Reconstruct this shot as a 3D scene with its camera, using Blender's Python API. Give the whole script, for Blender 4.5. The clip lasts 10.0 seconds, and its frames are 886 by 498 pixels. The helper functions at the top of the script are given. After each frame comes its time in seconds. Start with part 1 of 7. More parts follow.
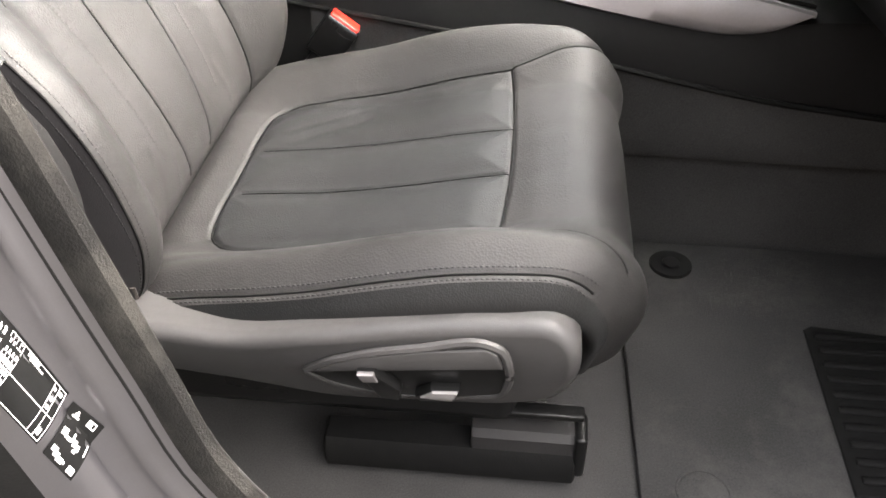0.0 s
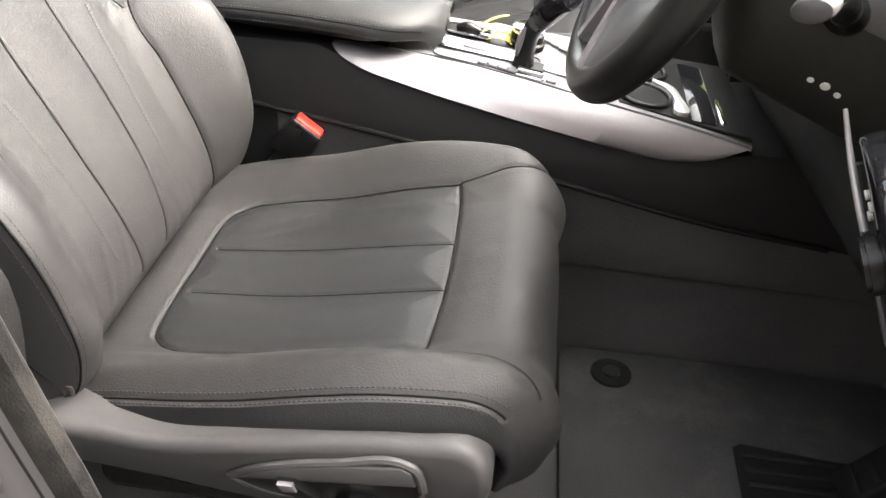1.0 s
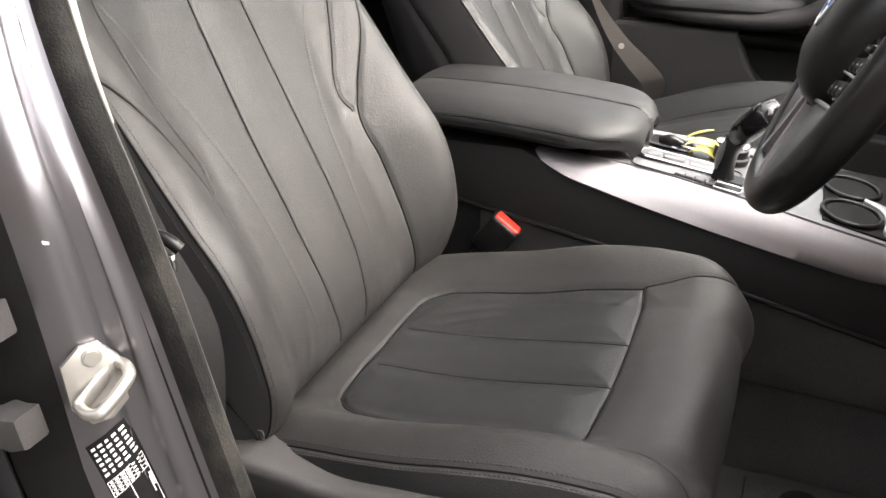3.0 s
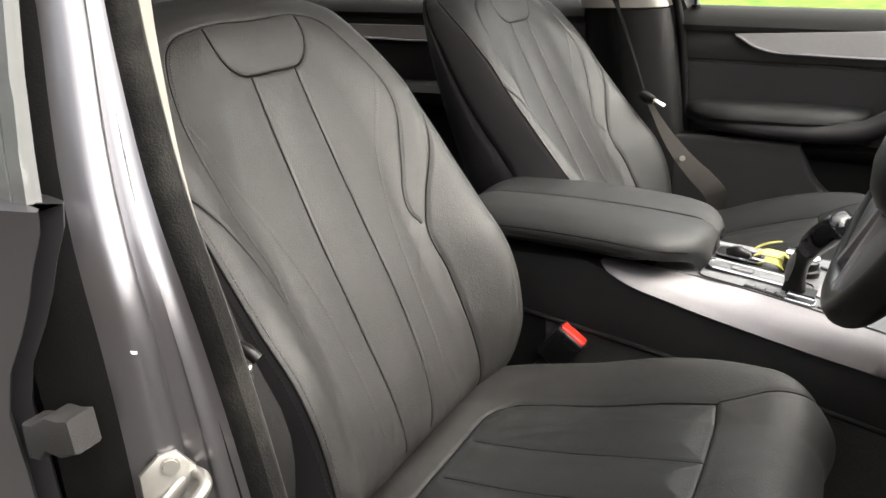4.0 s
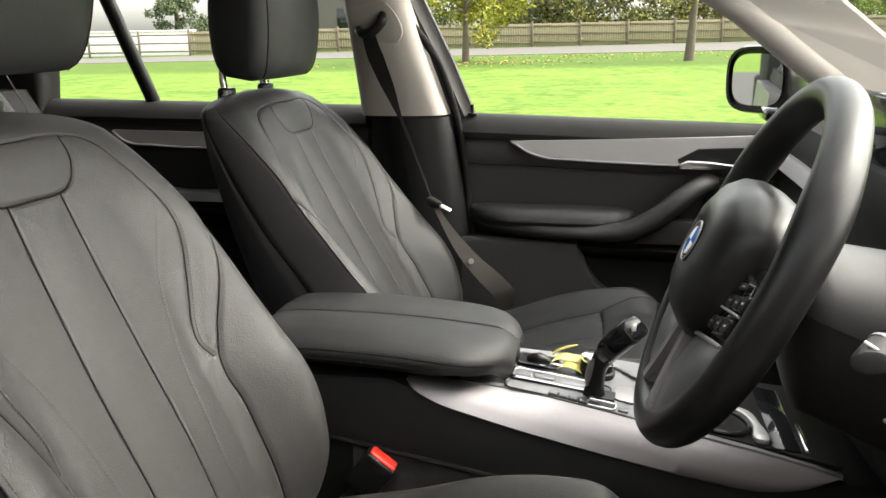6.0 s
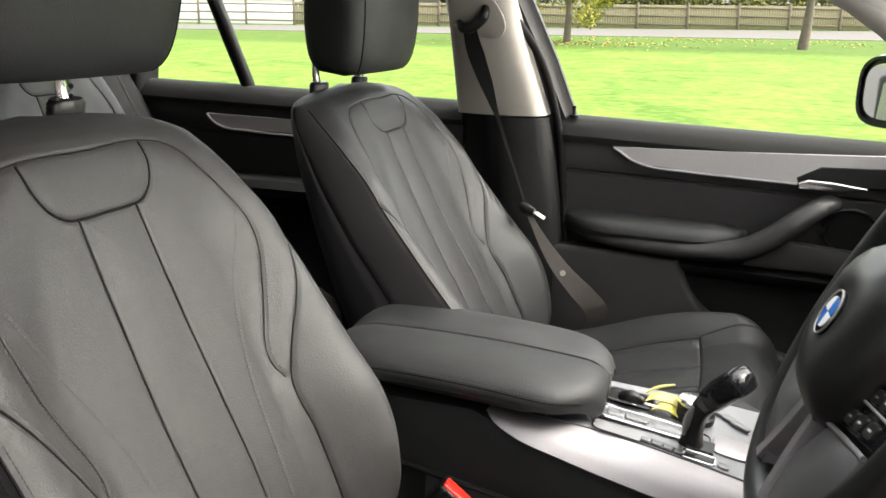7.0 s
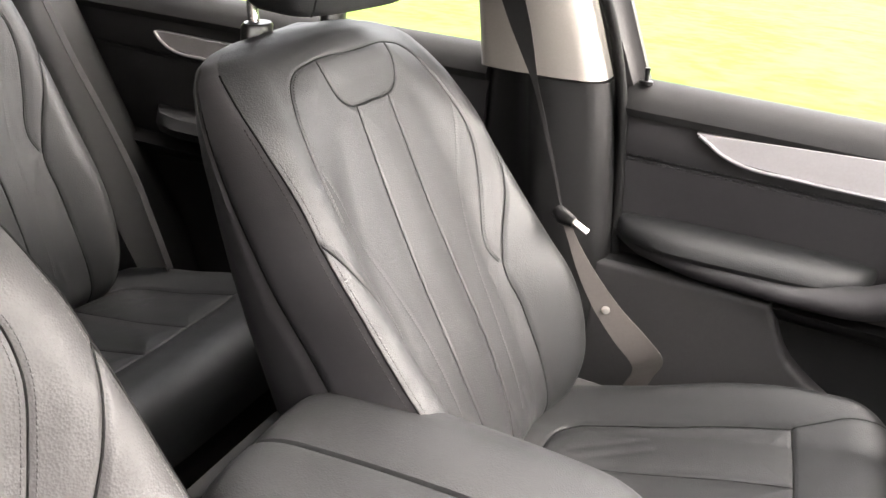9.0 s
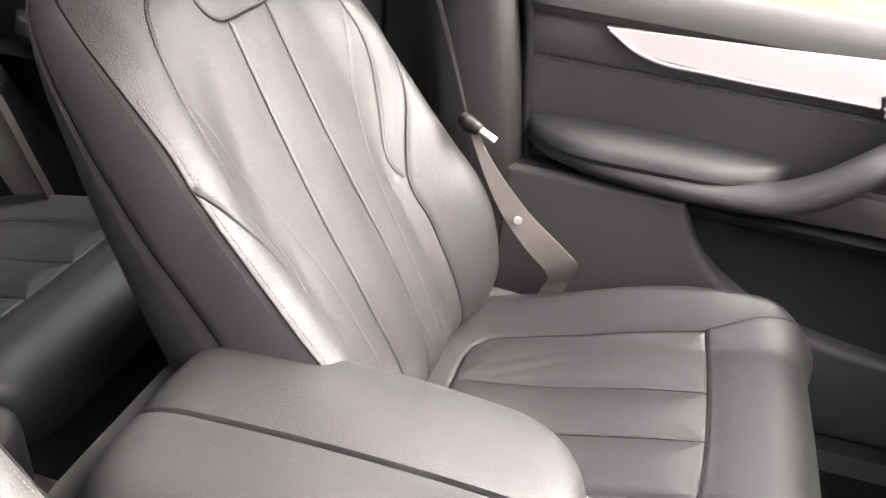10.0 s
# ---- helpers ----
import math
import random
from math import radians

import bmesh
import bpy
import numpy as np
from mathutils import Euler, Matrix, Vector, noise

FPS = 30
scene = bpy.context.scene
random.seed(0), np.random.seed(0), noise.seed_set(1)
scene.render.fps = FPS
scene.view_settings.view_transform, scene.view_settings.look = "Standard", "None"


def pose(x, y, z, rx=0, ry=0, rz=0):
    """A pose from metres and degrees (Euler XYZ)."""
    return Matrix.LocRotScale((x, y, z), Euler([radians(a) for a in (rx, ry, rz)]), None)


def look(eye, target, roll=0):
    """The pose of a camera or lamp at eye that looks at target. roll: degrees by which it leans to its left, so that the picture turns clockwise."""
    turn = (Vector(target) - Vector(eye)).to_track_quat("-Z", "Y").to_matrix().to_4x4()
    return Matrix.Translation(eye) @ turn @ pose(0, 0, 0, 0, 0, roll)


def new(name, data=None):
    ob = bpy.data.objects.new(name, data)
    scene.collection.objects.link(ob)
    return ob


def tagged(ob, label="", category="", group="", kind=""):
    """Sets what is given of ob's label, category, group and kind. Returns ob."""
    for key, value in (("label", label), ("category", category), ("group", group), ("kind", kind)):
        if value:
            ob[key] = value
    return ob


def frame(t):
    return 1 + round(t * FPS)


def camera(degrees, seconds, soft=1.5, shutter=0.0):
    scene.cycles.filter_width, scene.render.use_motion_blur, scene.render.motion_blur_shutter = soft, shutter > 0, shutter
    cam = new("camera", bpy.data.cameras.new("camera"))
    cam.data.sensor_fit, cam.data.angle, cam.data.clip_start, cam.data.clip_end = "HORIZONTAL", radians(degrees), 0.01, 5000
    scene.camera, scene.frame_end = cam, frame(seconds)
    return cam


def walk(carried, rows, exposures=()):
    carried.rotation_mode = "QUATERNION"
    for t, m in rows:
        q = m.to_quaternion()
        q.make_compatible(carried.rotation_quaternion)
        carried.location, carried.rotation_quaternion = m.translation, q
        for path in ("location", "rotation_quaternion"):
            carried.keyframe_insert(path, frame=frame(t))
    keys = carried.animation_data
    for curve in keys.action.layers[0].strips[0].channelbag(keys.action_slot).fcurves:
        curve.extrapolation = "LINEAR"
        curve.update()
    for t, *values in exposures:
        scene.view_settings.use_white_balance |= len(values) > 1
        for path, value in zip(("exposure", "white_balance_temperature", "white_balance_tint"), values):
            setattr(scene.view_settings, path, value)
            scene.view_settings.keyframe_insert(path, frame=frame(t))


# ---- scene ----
SKY, SUN = 0.40, 1.4
EXPOSURES = [(0.0, 2.6, 6950, 12), (1.0, 2.35, 6950, 12), (2.0, 2.05, 7000, 15), (3.3, 1.5, 6950, 11), (4.3, 1.07, 6950, 8), (5.7, 0.95, 6950, 7), (7.0, 1.1, 6850, 8), (7.6, 1.4, 6700, 6), (8.4, 1.75, 6750, 8), (9.0, 2.2, 6950, 15), (10.0, 2.75, 6950, 18)]
cam = camera(56.0, 10.0, shutter=0.12)
PATH = [
    (0, (0.553, -0.7906, 1.332), (0.3721, 0.8144, 0.0232), -0.6),
    (0.5, (0.5748, -0.7885, 1.3819), (0.4179, 0.8768, 0.1469), 1.9),
    (1, (0.6091, -0.7864, 1.4037), (0.4439, 0.9163, 0.2218), 3.2),
    (1.5, (0.6476, -0.8062, 1.4151), (0.3586, 0.9205, 0.2946), 0.4),
    (2, (0.6757, -0.8165, 1.4141), (0.2287, 0.9059, 0.3403), -0.9),
    (2.2, (0.678, -0.821, 1.413), (0.190, 0.829, 0.393), -0.9),
    (3.3, (0.6809, -0.8301, 1.4151), (-0.1362, 0.8654, 0.5326), -1.3),
    (3.5, (0.6788, -0.8384, 1.4183), (-0.1726, 0.8695, 0.5929), -1.6),
    (4, (0.6694, -0.8373, 1.4203), (-0.2432, 0.8934, 0.7166), -2.3),
    (4.5, (0.6674, -0.8425, 1.4307), (-0.2557, 0.934, 0.8704), -2.6),
    (5, (0.6497, -0.829, 1.4359), (-0.1435, 1.0306, 0.9536), -2.5),
    (5.2, (0.6445, -0.821, 1.4325), (-0.036, 1.004, 0.988), -2.6),
    (5.5, (0.632, -0.802, 1.4307), (0.103, 1.09, 0.976), -1.8),
    (5.7, (0.623, -0.798, 1.435), (0.196, 1.095, 0.973), -1.5),
    (6.25, (0.6175, -0.768, 1.457), (0.225, 1.11, 0.958), -0.8),
    (6.8, (0.6112, -0.7251, 1.4713), (0.0416, 1.1959, 0.9183), 0.0),
    (7, (0.5894, -0.6897, 1.4869), (-0.0312, 1.2136, 0.9276), 1.2),
    (7.5, (0.5198, -0.5712, 1.5108), (-0.1861, 1.3123, 0.9848), 1.8),
    (8, (0.4688, -0.3571, 1.5004), (-0.2328, 1.5234, 0.9598), 2.0),
    (8.5, (0.4511, -0.1814, 1.516), (-0.2505, 1.6575, 0.8486), 4.8),
    (9, (0.4751, -0.1398, 1.5264), (-0.21, 1.644, 0.7093), 5.0),
    (9.5, (0.4823, -0.1149, 1.542), (-0.1071, 1.6606, 0.6334), 5.8),
    (10, (0.4678, -0.0442, 1.5523), (0.026, 1.6762, 0.4702), 4.7),
]
walk(cam, [(t, look(eye, target, roll)) for t, eye, target, roll in PATH], EXPOSURES)

# ---- world and sun ----
world = bpy.data.worlds.new("sky")
scene.world = world
world.use_nodes = True
wt = world.node_tree
sky = wt.nodes.new("ShaderNodeTexSky")
sky.sky_type = "NISHITA"
sky.sun_disc = False
sky.sun_elevation = radians(46)
sky.sun_rotation = radians(76)
sky.dust_density = 4.0
sky.ozone_density = 0.6
mute = wt.nodes.new("ShaderNodeHueSaturation")
mute.inputs["Saturation"].default_value = 0.25
wt.links.new(sky.outputs[0], mute.inputs["Color"])
wt.links.new(mute.outputs[0], wt.nodes["Background"].inputs["Color"])
wt.nodes["Background"].inputs["Strength"].default_value = SKY
sun_data = bpy.data.lights.new("sun", "SUN")
sun_data.energy = SUN
sun_data.angle = radians(100)
sun_data.color = (1.0, 0.97, 0.92)
sun = new("sun", sun_data)
sun.matrix_world = look((5.4, 1.3, 5.8), (0, 0, 0))


# ---- materials ----
def nodes_of(name):
    m = bpy.data.materials.new(name)
    m.use_nodes = True
    nt = m.node_tree
    return m, nt, nt.nodes["Principled BSDF"]


def surface(name, col, rough, metal=0.0, var=0.25, grain=60.0, bump=0.0, bump_scale=300.0, dirt=0.0,
            dirt_col=(0.25, 0.23, 0.2), rough_var=0.08, coat=0.0, spec=0.5, voronoi=False, stain=6.0):
    """A two-scale surface: fine grain, broad blotches, roughness change, fine relief."""
    m, nt, b = nodes_of(name)
    N, L = nt.nodes.new, nt.links.new
    tc = N("ShaderNodeTexCoord")
    n1 = N("ShaderNodeTexNoise")
    n1.inputs["Scale"].default_value = grain
    n1.inputs["Detail"].default_value = 4
    n2 = N("ShaderNodeTexNoise")
    n2.inputs["Scale"].default_value = stain
    n2.inputs["Detail"].default_value = 5
    L(tc.outputs["Object"], n1.inputs["Vector"])
    L(tc.outputs["Object"], n2.inputs["Vector"])
    mixf = N("ShaderNodeMix")
    mixf.data_type = "FLOAT"
    mixf.inputs[0].default_value = 0.5
    L(n1.outputs["Fac"], mixf.inputs[2])
    L(n2.outputs["Fac"], mixf.inputs[3])
    ramp = N("ShaderNodeValToRGB")
    ramp.color_ramp.elements[0].position = 0.3
    ramp.color_ramp.elements[1].position = 0.7
    ramp.color_ramp.elements[0].color = (*[c * (1 - var) for c in col], 1)
    ramp.color_ramp.elements[1].color = (*[min(1, c * (1 + var)) for c in col], 1)
    L(mixf.outputs[0], ramp.inputs["Fac"])
    out = ramp.outputs["Color"]
    if dirt:
        n3 = N("ShaderNodeTexNoise")
        n3.inputs["Scale"].default_value = 9
        n3.inputs["Detail"].default_value = 8
        n3.inputs["Roughness"].default_value = 0.7
        L(tc.outputs["Object"], n3.inputs["Vector"])
        r3 = N("ShaderNodeMapRange")
        r3.inputs[1].default_value, r3.inputs[2].default_value = 0.5, 0.75
        r3.inputs[3].default_value, r3.inputs[4].default_value = 0.0, dirt
        L(n3.outputs["Fac"], r3.inputs[0])
        md = N("ShaderNodeMix")
        md.data_type = "RGBA"
        md.inputs[7].default_value = (*dirt_col, 1)
        L(r3.outputs[0], md.inputs[0])
        L(out, md.inputs[6])
        out = md.outputs[2]
    L(out, b.inputs["Base Color"])
    rr = N("ShaderNodeMapRange")
    rr.inputs[1].default_value, rr.inputs[2].default_value = 0.3, 0.7
    rr.inputs[3].default_value, rr.inputs[4].default_value = rough - rough_var, min(1, rough + rough_var)
    L(n2.outputs["Fac"], rr.inputs[0])
    L(rr.outputs[0], b.inputs["Roughness"])
    b.inputs["Metallic"].default_value = metal
    b.inputs["Coat Weight"].default_value = coat
    b.inputs["Coat Roughness"].default_value = 0.08
    b.inputs["Specular IOR Level"].default_value = spec
    if bump:
        if voronoi:
            t = N("ShaderNodeTexVoronoi")
            t.inputs["Scale"].default_value = bump_scale
            src = t.outputs["Distance"]
        else:
            t = N("ShaderNodeTexNoise")
            t.inputs["Scale"].default_value = bump_scale
            t.inputs["Detail"].default_value = 3
            src = t.outputs["Fac"]
        L(tc.outputs["Object"], t.inputs["Vector"])
        n5 = N("ShaderNodeTexNoise")
        n5.inputs["Scale"].default_value = bump_scale * 0.12
        n5.inputs["Detail"].default_value = 3
        L(tc.outputs["Object"], n5.inputs["Vector"])
        add = N("ShaderNodeMath")
        add.operation = "MULTIPLY_ADD"
        add.inputs[1].default_value = 0.8
        L(n5.outputs["Fac"], add.inputs[0])
        L(src, add.inputs[2])
        bp = N("ShaderNodeBump")
        bp.inputs["Strength"].default_value = bump
        bp.inputs["Distance"].default_value = 0.001
        L(add.outputs[0], bp.inputs["Height"])
        L(bp.outputs["Normal"], b.inputs["Normal"])
    return m


LEATHER = surface("black leather", (0.0068, 0.0070, 0.0073), 0.55, var=0.25, grain=90, bump=0.26, bump_scale=560, voronoi=True, rough_var=0.07, stain=7, spec=0.44)
# Lighter copy of LEATHER: daylight on the driver seat put into the colour
LEATHER_LIT = surface("daylit black leather", (0.0122, 0.0113, 0.0111), 0.57, var=0.3, grain=70, bump=0.22, bump_scale=470, voronoi=True, rough_var=0.08, stain=6, spec=0.46)
LEATHER_SIDE = surface("black side leather", (0.0175, 0.0163, 0.0173), 0.5, var=0.15, grain=120, bump=0.12, bump_scale=750, voronoi=True, spec=0.4)
# Near-black for the shade in the sewn bolster edge
EDGE_SHADE = surface("sewn edge shade", (0.005, 0.005, 0.005), 0.85, grain=300, spec=0.08)
THREAD = surface("black thread", (0.012, 0.0115, 0.0115), 0.6, grain=400, spec=0.4)
# Shade inside the narrow seam folds, put into a near-black colour
SEAM_SHADE = surface("sewn seam shade", (0.004, 0.004, 0.004), 0.9, spec=0.1)
SHROUD = surface("dusty shroud plastic", (0.017, 0.0166, 0.0140), 0.5, spec=0.3, var=0.2, grain=120, bump=0.2, bump_scale=900, voronoi=True)
PLASTIC = surface("dark grained plastic", (0.008, 0.0078, 0.0078), 0.58, spec=0.2, var=0.15, grain=150, bump=0.3, bump_scale=900, voronoi=True)
PLASTIC_GREY = surface("anthracite seat plastic", (0.038, 0.0367, 0.0367), 0.42, spec=0.4, var=0.12, grain=180, bump=0.15, bump_scale=1200)
BLACK_SATIN = surface("satin black plastic", (0.007, 0.007, 0.007), 0.33, spec=0.3, var=0.1, grain=150)
GLOSS = surface("gloss black", (0.008, 0.008, 0.009), 0.08, var=0.05, rough_var=0.02)
ALU = surface("brushed aluminium trim", (0.33, 0.312, 0.322), 0.52, metal=0.9, var=0.06, grain=250, bump=0.05, bump_scale=800, rough_var=0.04)
ALU_DARK = surface("satin aluminium", (0.36, 0.345, 0.345), 0.55, metal=0.6, var=0.06, grain=250, rough_var=0.04)
LIP = surface("satin trim lip", (0.27, 0.26, 0.265), 0.5, metal=0.9, var=0.05, grain=250)
CHROME = surface("polished chrome", (0.85, 0.85, 0.86), 0.16, metal=1.0, var=0.03, rough_var=0.03)
CARPET = surface("charcoal carpet", (0.050, 0.0488, 0.0482), 0.95, var=0.4, grain=500, bump=0.9, bump_scale=900, dirt=0.25, dirt_col=(0.065, 0.062, 0.058), spec=0.04)
MAT = surface("worn floor mat", (0.040, 0.0392, 0.0388), 0.9, var=0.4, grain=400, bump=0.9, bump_scale=700, dirt=0.5, dirt_col=(0.10, 0.095, 0.089), spec=0.04)
RUBBER = surface("black rubber", (0.006, 0.0059, 0.0058), 0.7, spec=0.15, var=0.3, grain=80, bump=0.3, bump_scale=500)
FLOCK = surface("dusty flocked seal", (0.008, 0.0077, 0.0072), 0.85, var=0.4, grain=90, bump=0.8, bump_scale=500, dirt=0.5, dirt_col=(0.055, 0.052, 0.046), spec=0.15)
PAINT = surface("grey metallic paint", (0.17, 0.165, 0.177), 0.32, metal=0.9, var=0.05, grain=900, coat=0.25, rough_var=0.04, dirt=0.22, dirt_col=(0.11, 0.105, 0.09))
HEADLINER = surface("beige pillar fabric", (0.27, 0.248, 0.226), 0.85, var=0.06, grain=300, bump=0.3, bump_scale=1500, spec=0.3)
DASH = surface("soft black dashboard", (0.010, 0.0098, 0.0098), 0.62, spec=0.2, var=0.15, grain=160, bump=0.18, bump_scale=800, voronoi=True)
WEB = surface("grey belt webbing", (0.075, 0.066, 0.06), 0.7, var=0.12, grain=250, bump=0.5, bump_scale=900)
WEB_DARK = surface("black belt webbing", (0.010, 0.0097, 0.0097), 0.75, spec=0.15, var=0.15, grain=250, bump=0.4, bump_scale=900)
RED = surface("red plastic", (0.62, 0.03, 0.02), 0.35, var=0.08, grain=120)
STEEL = surface("zinc plated steel", (0.40, 0.385, 0.36), 0.42, metal=0.9, var=0.12, grain=90)
OLIVE = surface("clear yellow tag film", (0.36, 0.33, 0.07), 0.35, var=0.15, grain=60)
FRAME_GREY = surface("grey window frame trim", (0.085, 0.086, 0.085), 0.5, var=0.08, grain=120)
GREY_TRIM = surface("grey door plastic", (0.027, 0.0257, 0.0256), 0.5, spec=0.35, var=0.12, grain=150, bump=0.25, bump_scale=900, voronoi=True)
DECK = surface("dark silver console deck", (0.22, 0.22, 0.228), 0.48, metal=0.75, var=0.06, grain=250)
DECK_KEY = surface("satin grey keys", (0.17, 0.17, 0.175), 0.36, metal=0.7, var=0.05, grain=250)
WHEEL = surface("smooth wheel leather", (0.0055, 0.0054, 0.0055), 0.38, var=0.3, grain=60, bump=0.08, bump_scale=900, voronoi=True, dirt=0.1, dirt_col=(0.05, 0.048, 0.045), spec=0.4)
YELLOW = surface("yellow paper tag", (0.44, 0.40, 0.13), 0.6, var=0.08, grain=60)
WHITE_INK = surface("white print", (0.8, 0.8, 0.8), 0.5, var=0.04)
LABEL_BLACK = surface("black label film", (0.008, 0.008, 0.008), 0.55, spec=0.08)
BLUE = surface("blue enamel", (0.03, 0.16, 0.55), 0.2)
GREY_KEY = surface("silver-grey keys", (0.50, 0.50, 0.50), 0.36, metal=0.5, var=0.06)
LAMP_WHITE = surface("faded white marks", (0.6, 0.6, 0.56), 0.5)
WOODY = surface("bark", (0.10, 0.08, 0.06), 0.9, var=0.4, grain=25, bump=0.8, bump_scale=60)
FENCE = surface("weathered fence board", (0.22, 0.20, 0.115), 0.85, var=0.25, grain=12, bump=0.4, bump_scale=40, stain=2)
FENCE_POST = surface("dark fence timber", (0.14, 0.11, 0.08), 0.85, var=0.3, grain=12, bump=0.4, bump_scale=40, stain=2)
ROAD = surface("pale tarmac", (0.115, 0.104, 0.096), 0.9, var=0.12, grain=4, stain=0.3)
HOUSE = surface("white render", (0.78, 0.77, 0.75), 0.8, var=0.05, grain=3, stain=0.6)
GRAVEL = surface("dark gravel drive", (0.065, 0.063, 0.058), 0.9, var=0.25, grain=30, stain=0.6, bump=0.6, bump_scale=60)
ROOF = surface("blue-grey slate", (0.13, 0.15, 0.18), 0.7, var=0.2, grain=4, stain=0.7)


def leaf_material(name, a, b_):
    m, nt, b = nodes_of(name)
    g = nt.nodes.new("ShaderNodeNewGeometry")
    r = nt.nodes.new("ShaderNodeValToRGB")
    r.color_ramp.elements[0].color = (*a, 1)
    r.color_ramp.elements[1].color = (*b_, 1)
    nt.links.new(g.outputs["Random Per Island"], r.inputs["Fac"])
    nt.links.new(r.outputs["Color"], b.inputs["Base Color"])
    b.inputs["Roughness"].default_value = 0.7
    return m


LEAF_AUTUMN = leaf_material("yellowing leaves", (0.10, 0.15, 0.02), (0.42, 0.36, 0.035))
LEAF_MIXED = leaf_material("mixed bush leaves", (0.035, 0.05, 0.02), (0.20, 0.19, 0.03))
LEAF_FALLEN = leaf_material("fallen leaves", (0.5, 0.42, 0.08), (0.45, 0.3, 0.1))
LEAF_FAR = leaf_material("far leaves", (0.05, 0.075, 0.04), (0.11, 0.13, 0.05))


def glass_material(name, tint):
    m, nt, b = nodes_of(name)
    b.inputs["Base Color"].default_value = (*tint, 1)
    b.inputs["Roughness"].default_value = 0.0
    b.inputs["Transmission Weight"].default_value = 1.0
    b.inputs["IOR"].default_value = 1.02
    return m


GLASS = glass_material("window glass", (0.97, 0.99, 0.98))
MIRROR = surface("mirror glass", (0.8, 0.8, 0.8), 0.02, metal=1.0, var=0.0, rough_var=0.01)
SCREEN = surface("dark display glass", (0.01, 0.012, 0.014), 0.05, var=0.0, rough_var=0.01)


def grass_material():
    m, nt, b = nodes_of("mown lawn")
    N, L = nt.nodes.new, nt.links.new
    tc = N("ShaderNodeTexCoord")
    fine = N("ShaderNodeTexNoise")
    fine.inputs["Scale"].default_value = 5
    fine.inputs["Detail"].default_value = 8
    wide = N("ShaderNodeTexNoise")
    wide.inputs["Scale"].default_value = 0.5
    wide.inputs["Detail"].default_value = 6
    wide.inputs["Distortion"].default_value = 2.2
    for n in (fine, wide):
        L(tc.outputs["Object"], n.inputs["Vector"])
    mx = N("ShaderNodeMix")
    mx.data_type = "FLOAT"
    mx.inputs[0].default_value = 0.5
    L(fine.outputs["Fac"], mx.inputs[2])
    L(wide.outputs["Fac"], mx.inputs[3])
    r = N("ShaderNodeValToRGB")
    r.color_ramp.elements[0].position = 0.40
    r.color_ramp.elements[0].color = (0.070, 0.130, 0.015, 1)
    r.color_ramp.elements[1].position = 0.58
    r.color_ramp.elements[1].color = (0.155, 0.245, 0.036, 1)
    L(mx.outputs[0], r.inputs["Fac"])
    sep = N("ShaderNodeSeparateXYZ")
    L(tc.outputs["Object"], sep.inputs[0])
    wob = N("ShaderNodeMath")
    wob.operation = "MULTIPLY_ADD"
    wob.inputs[1].default_value = 6.0
    L(wide.outputs["Fac"], wob.inputs[0])
    L(sep.outputs["Y"], wob.inputs[2])
    strip = N("ShaderNodeMapRange")
    strip.inputs[1].default_value, strip.inputs[2].default_value = 30.0, 32.0
    L(wob.outputs[0], strip.inputs[0])
    long_grass = N("ShaderNodeMix")
    long_grass.data_type = "RGBA"
    long_grass.inputs[7].default_value = (0.055, 0.095, 0.013, 1)
    half_ = N("ShaderNodeMath")
    half_.operation = "MULTIPLY"
    half_.inputs[1].default_value = 0.75
    L(strip.outputs[0], half_.inputs[0])
    L(half_.outputs[0], long_grass.inputs[0])
    L(r.outputs["Color"], long_grass.inputs[6])
    L(long_grass.outputs[2], b.inputs["Base Color"])
    b.inputs["Roughness"].default_value = 0.9
    b.inputs["Specular IOR Level"].default_value = 0.15
    bp = N("ShaderNodeBump")
    bp.inputs["Strength"].default_value = 0.5
    bp.inputs["Distance"].default_value = 0.03
    L(fine.outputs["Fac"], bp.inputs["Height"])
    L(bp.outputs["Normal"], b.inputs["Normal"])
    return m


GRASS = grass_material()


# ---- building helpers ----
def mesh_from(verts, faces, name="mesh", smooth=True):
    me = bpy.data.meshes.new(name)
    me.from_pydata([tuple(map(float, v)) for v in verts], [], [tuple(map(int, f)) for f in faces])
    if smooth:
        me.shade_smooth()
    me.update()
    return me


def part(name, geo, mat, parent=None, label=""):
    """Links one mesh as one object; geo is a mesh or a bmesh, in world metres; it keeps its place under its parent."""
    if isinstance(geo, bmesh.types.BMesh):
        me = bpy.data.meshes.new(name)
        geo.to_mesh(me)
        geo.free()
    else:
        me = geo
    me.materials.clear()
    me.materials.append(mat)
    ob = new(name, me)
    if parent is not None:
        ob.parent = parent
        ob.matrix_parent_inverse = parent.matrix_world.inverted()
    if label:
        tagged(ob, label)
    return ob


def thing(name, at, label, category, group="", kind=""):
    ob = new(name)
    ob.location = at
    ob.empty_display_size = 0.05
    ob.matrix_world = Matrix.Translation(at)
    return tagged(ob, label, category, group, kind)


def smooth_table(table, s):
    """Monotone-ish smooth interpolation through (x, y) rows."""
    xs = np.array([r[0] for r in table], float)
    ys = np.array([r[1] for r in table], float)
    s = np.clip(np.asarray(s, float), xs[0], xs[-1])
    d = np.gradient(ys, xs)
    i = np.clip(np.searchsorted(xs, s) - 1, 0, len(xs) - 2)
    h = xs[i + 1] - xs[i]
    t = (s - xs[i]) / h
    return ((2 * t**3 - 3 * t**2 + 1) * ys[i] + (t**3 - 2 * t**2 + t) * h * d[i]
            + (-2 * t**3 + 3 * t**2) * ys[i + 1] + (t**3 - t**2) * h * d[i + 1])


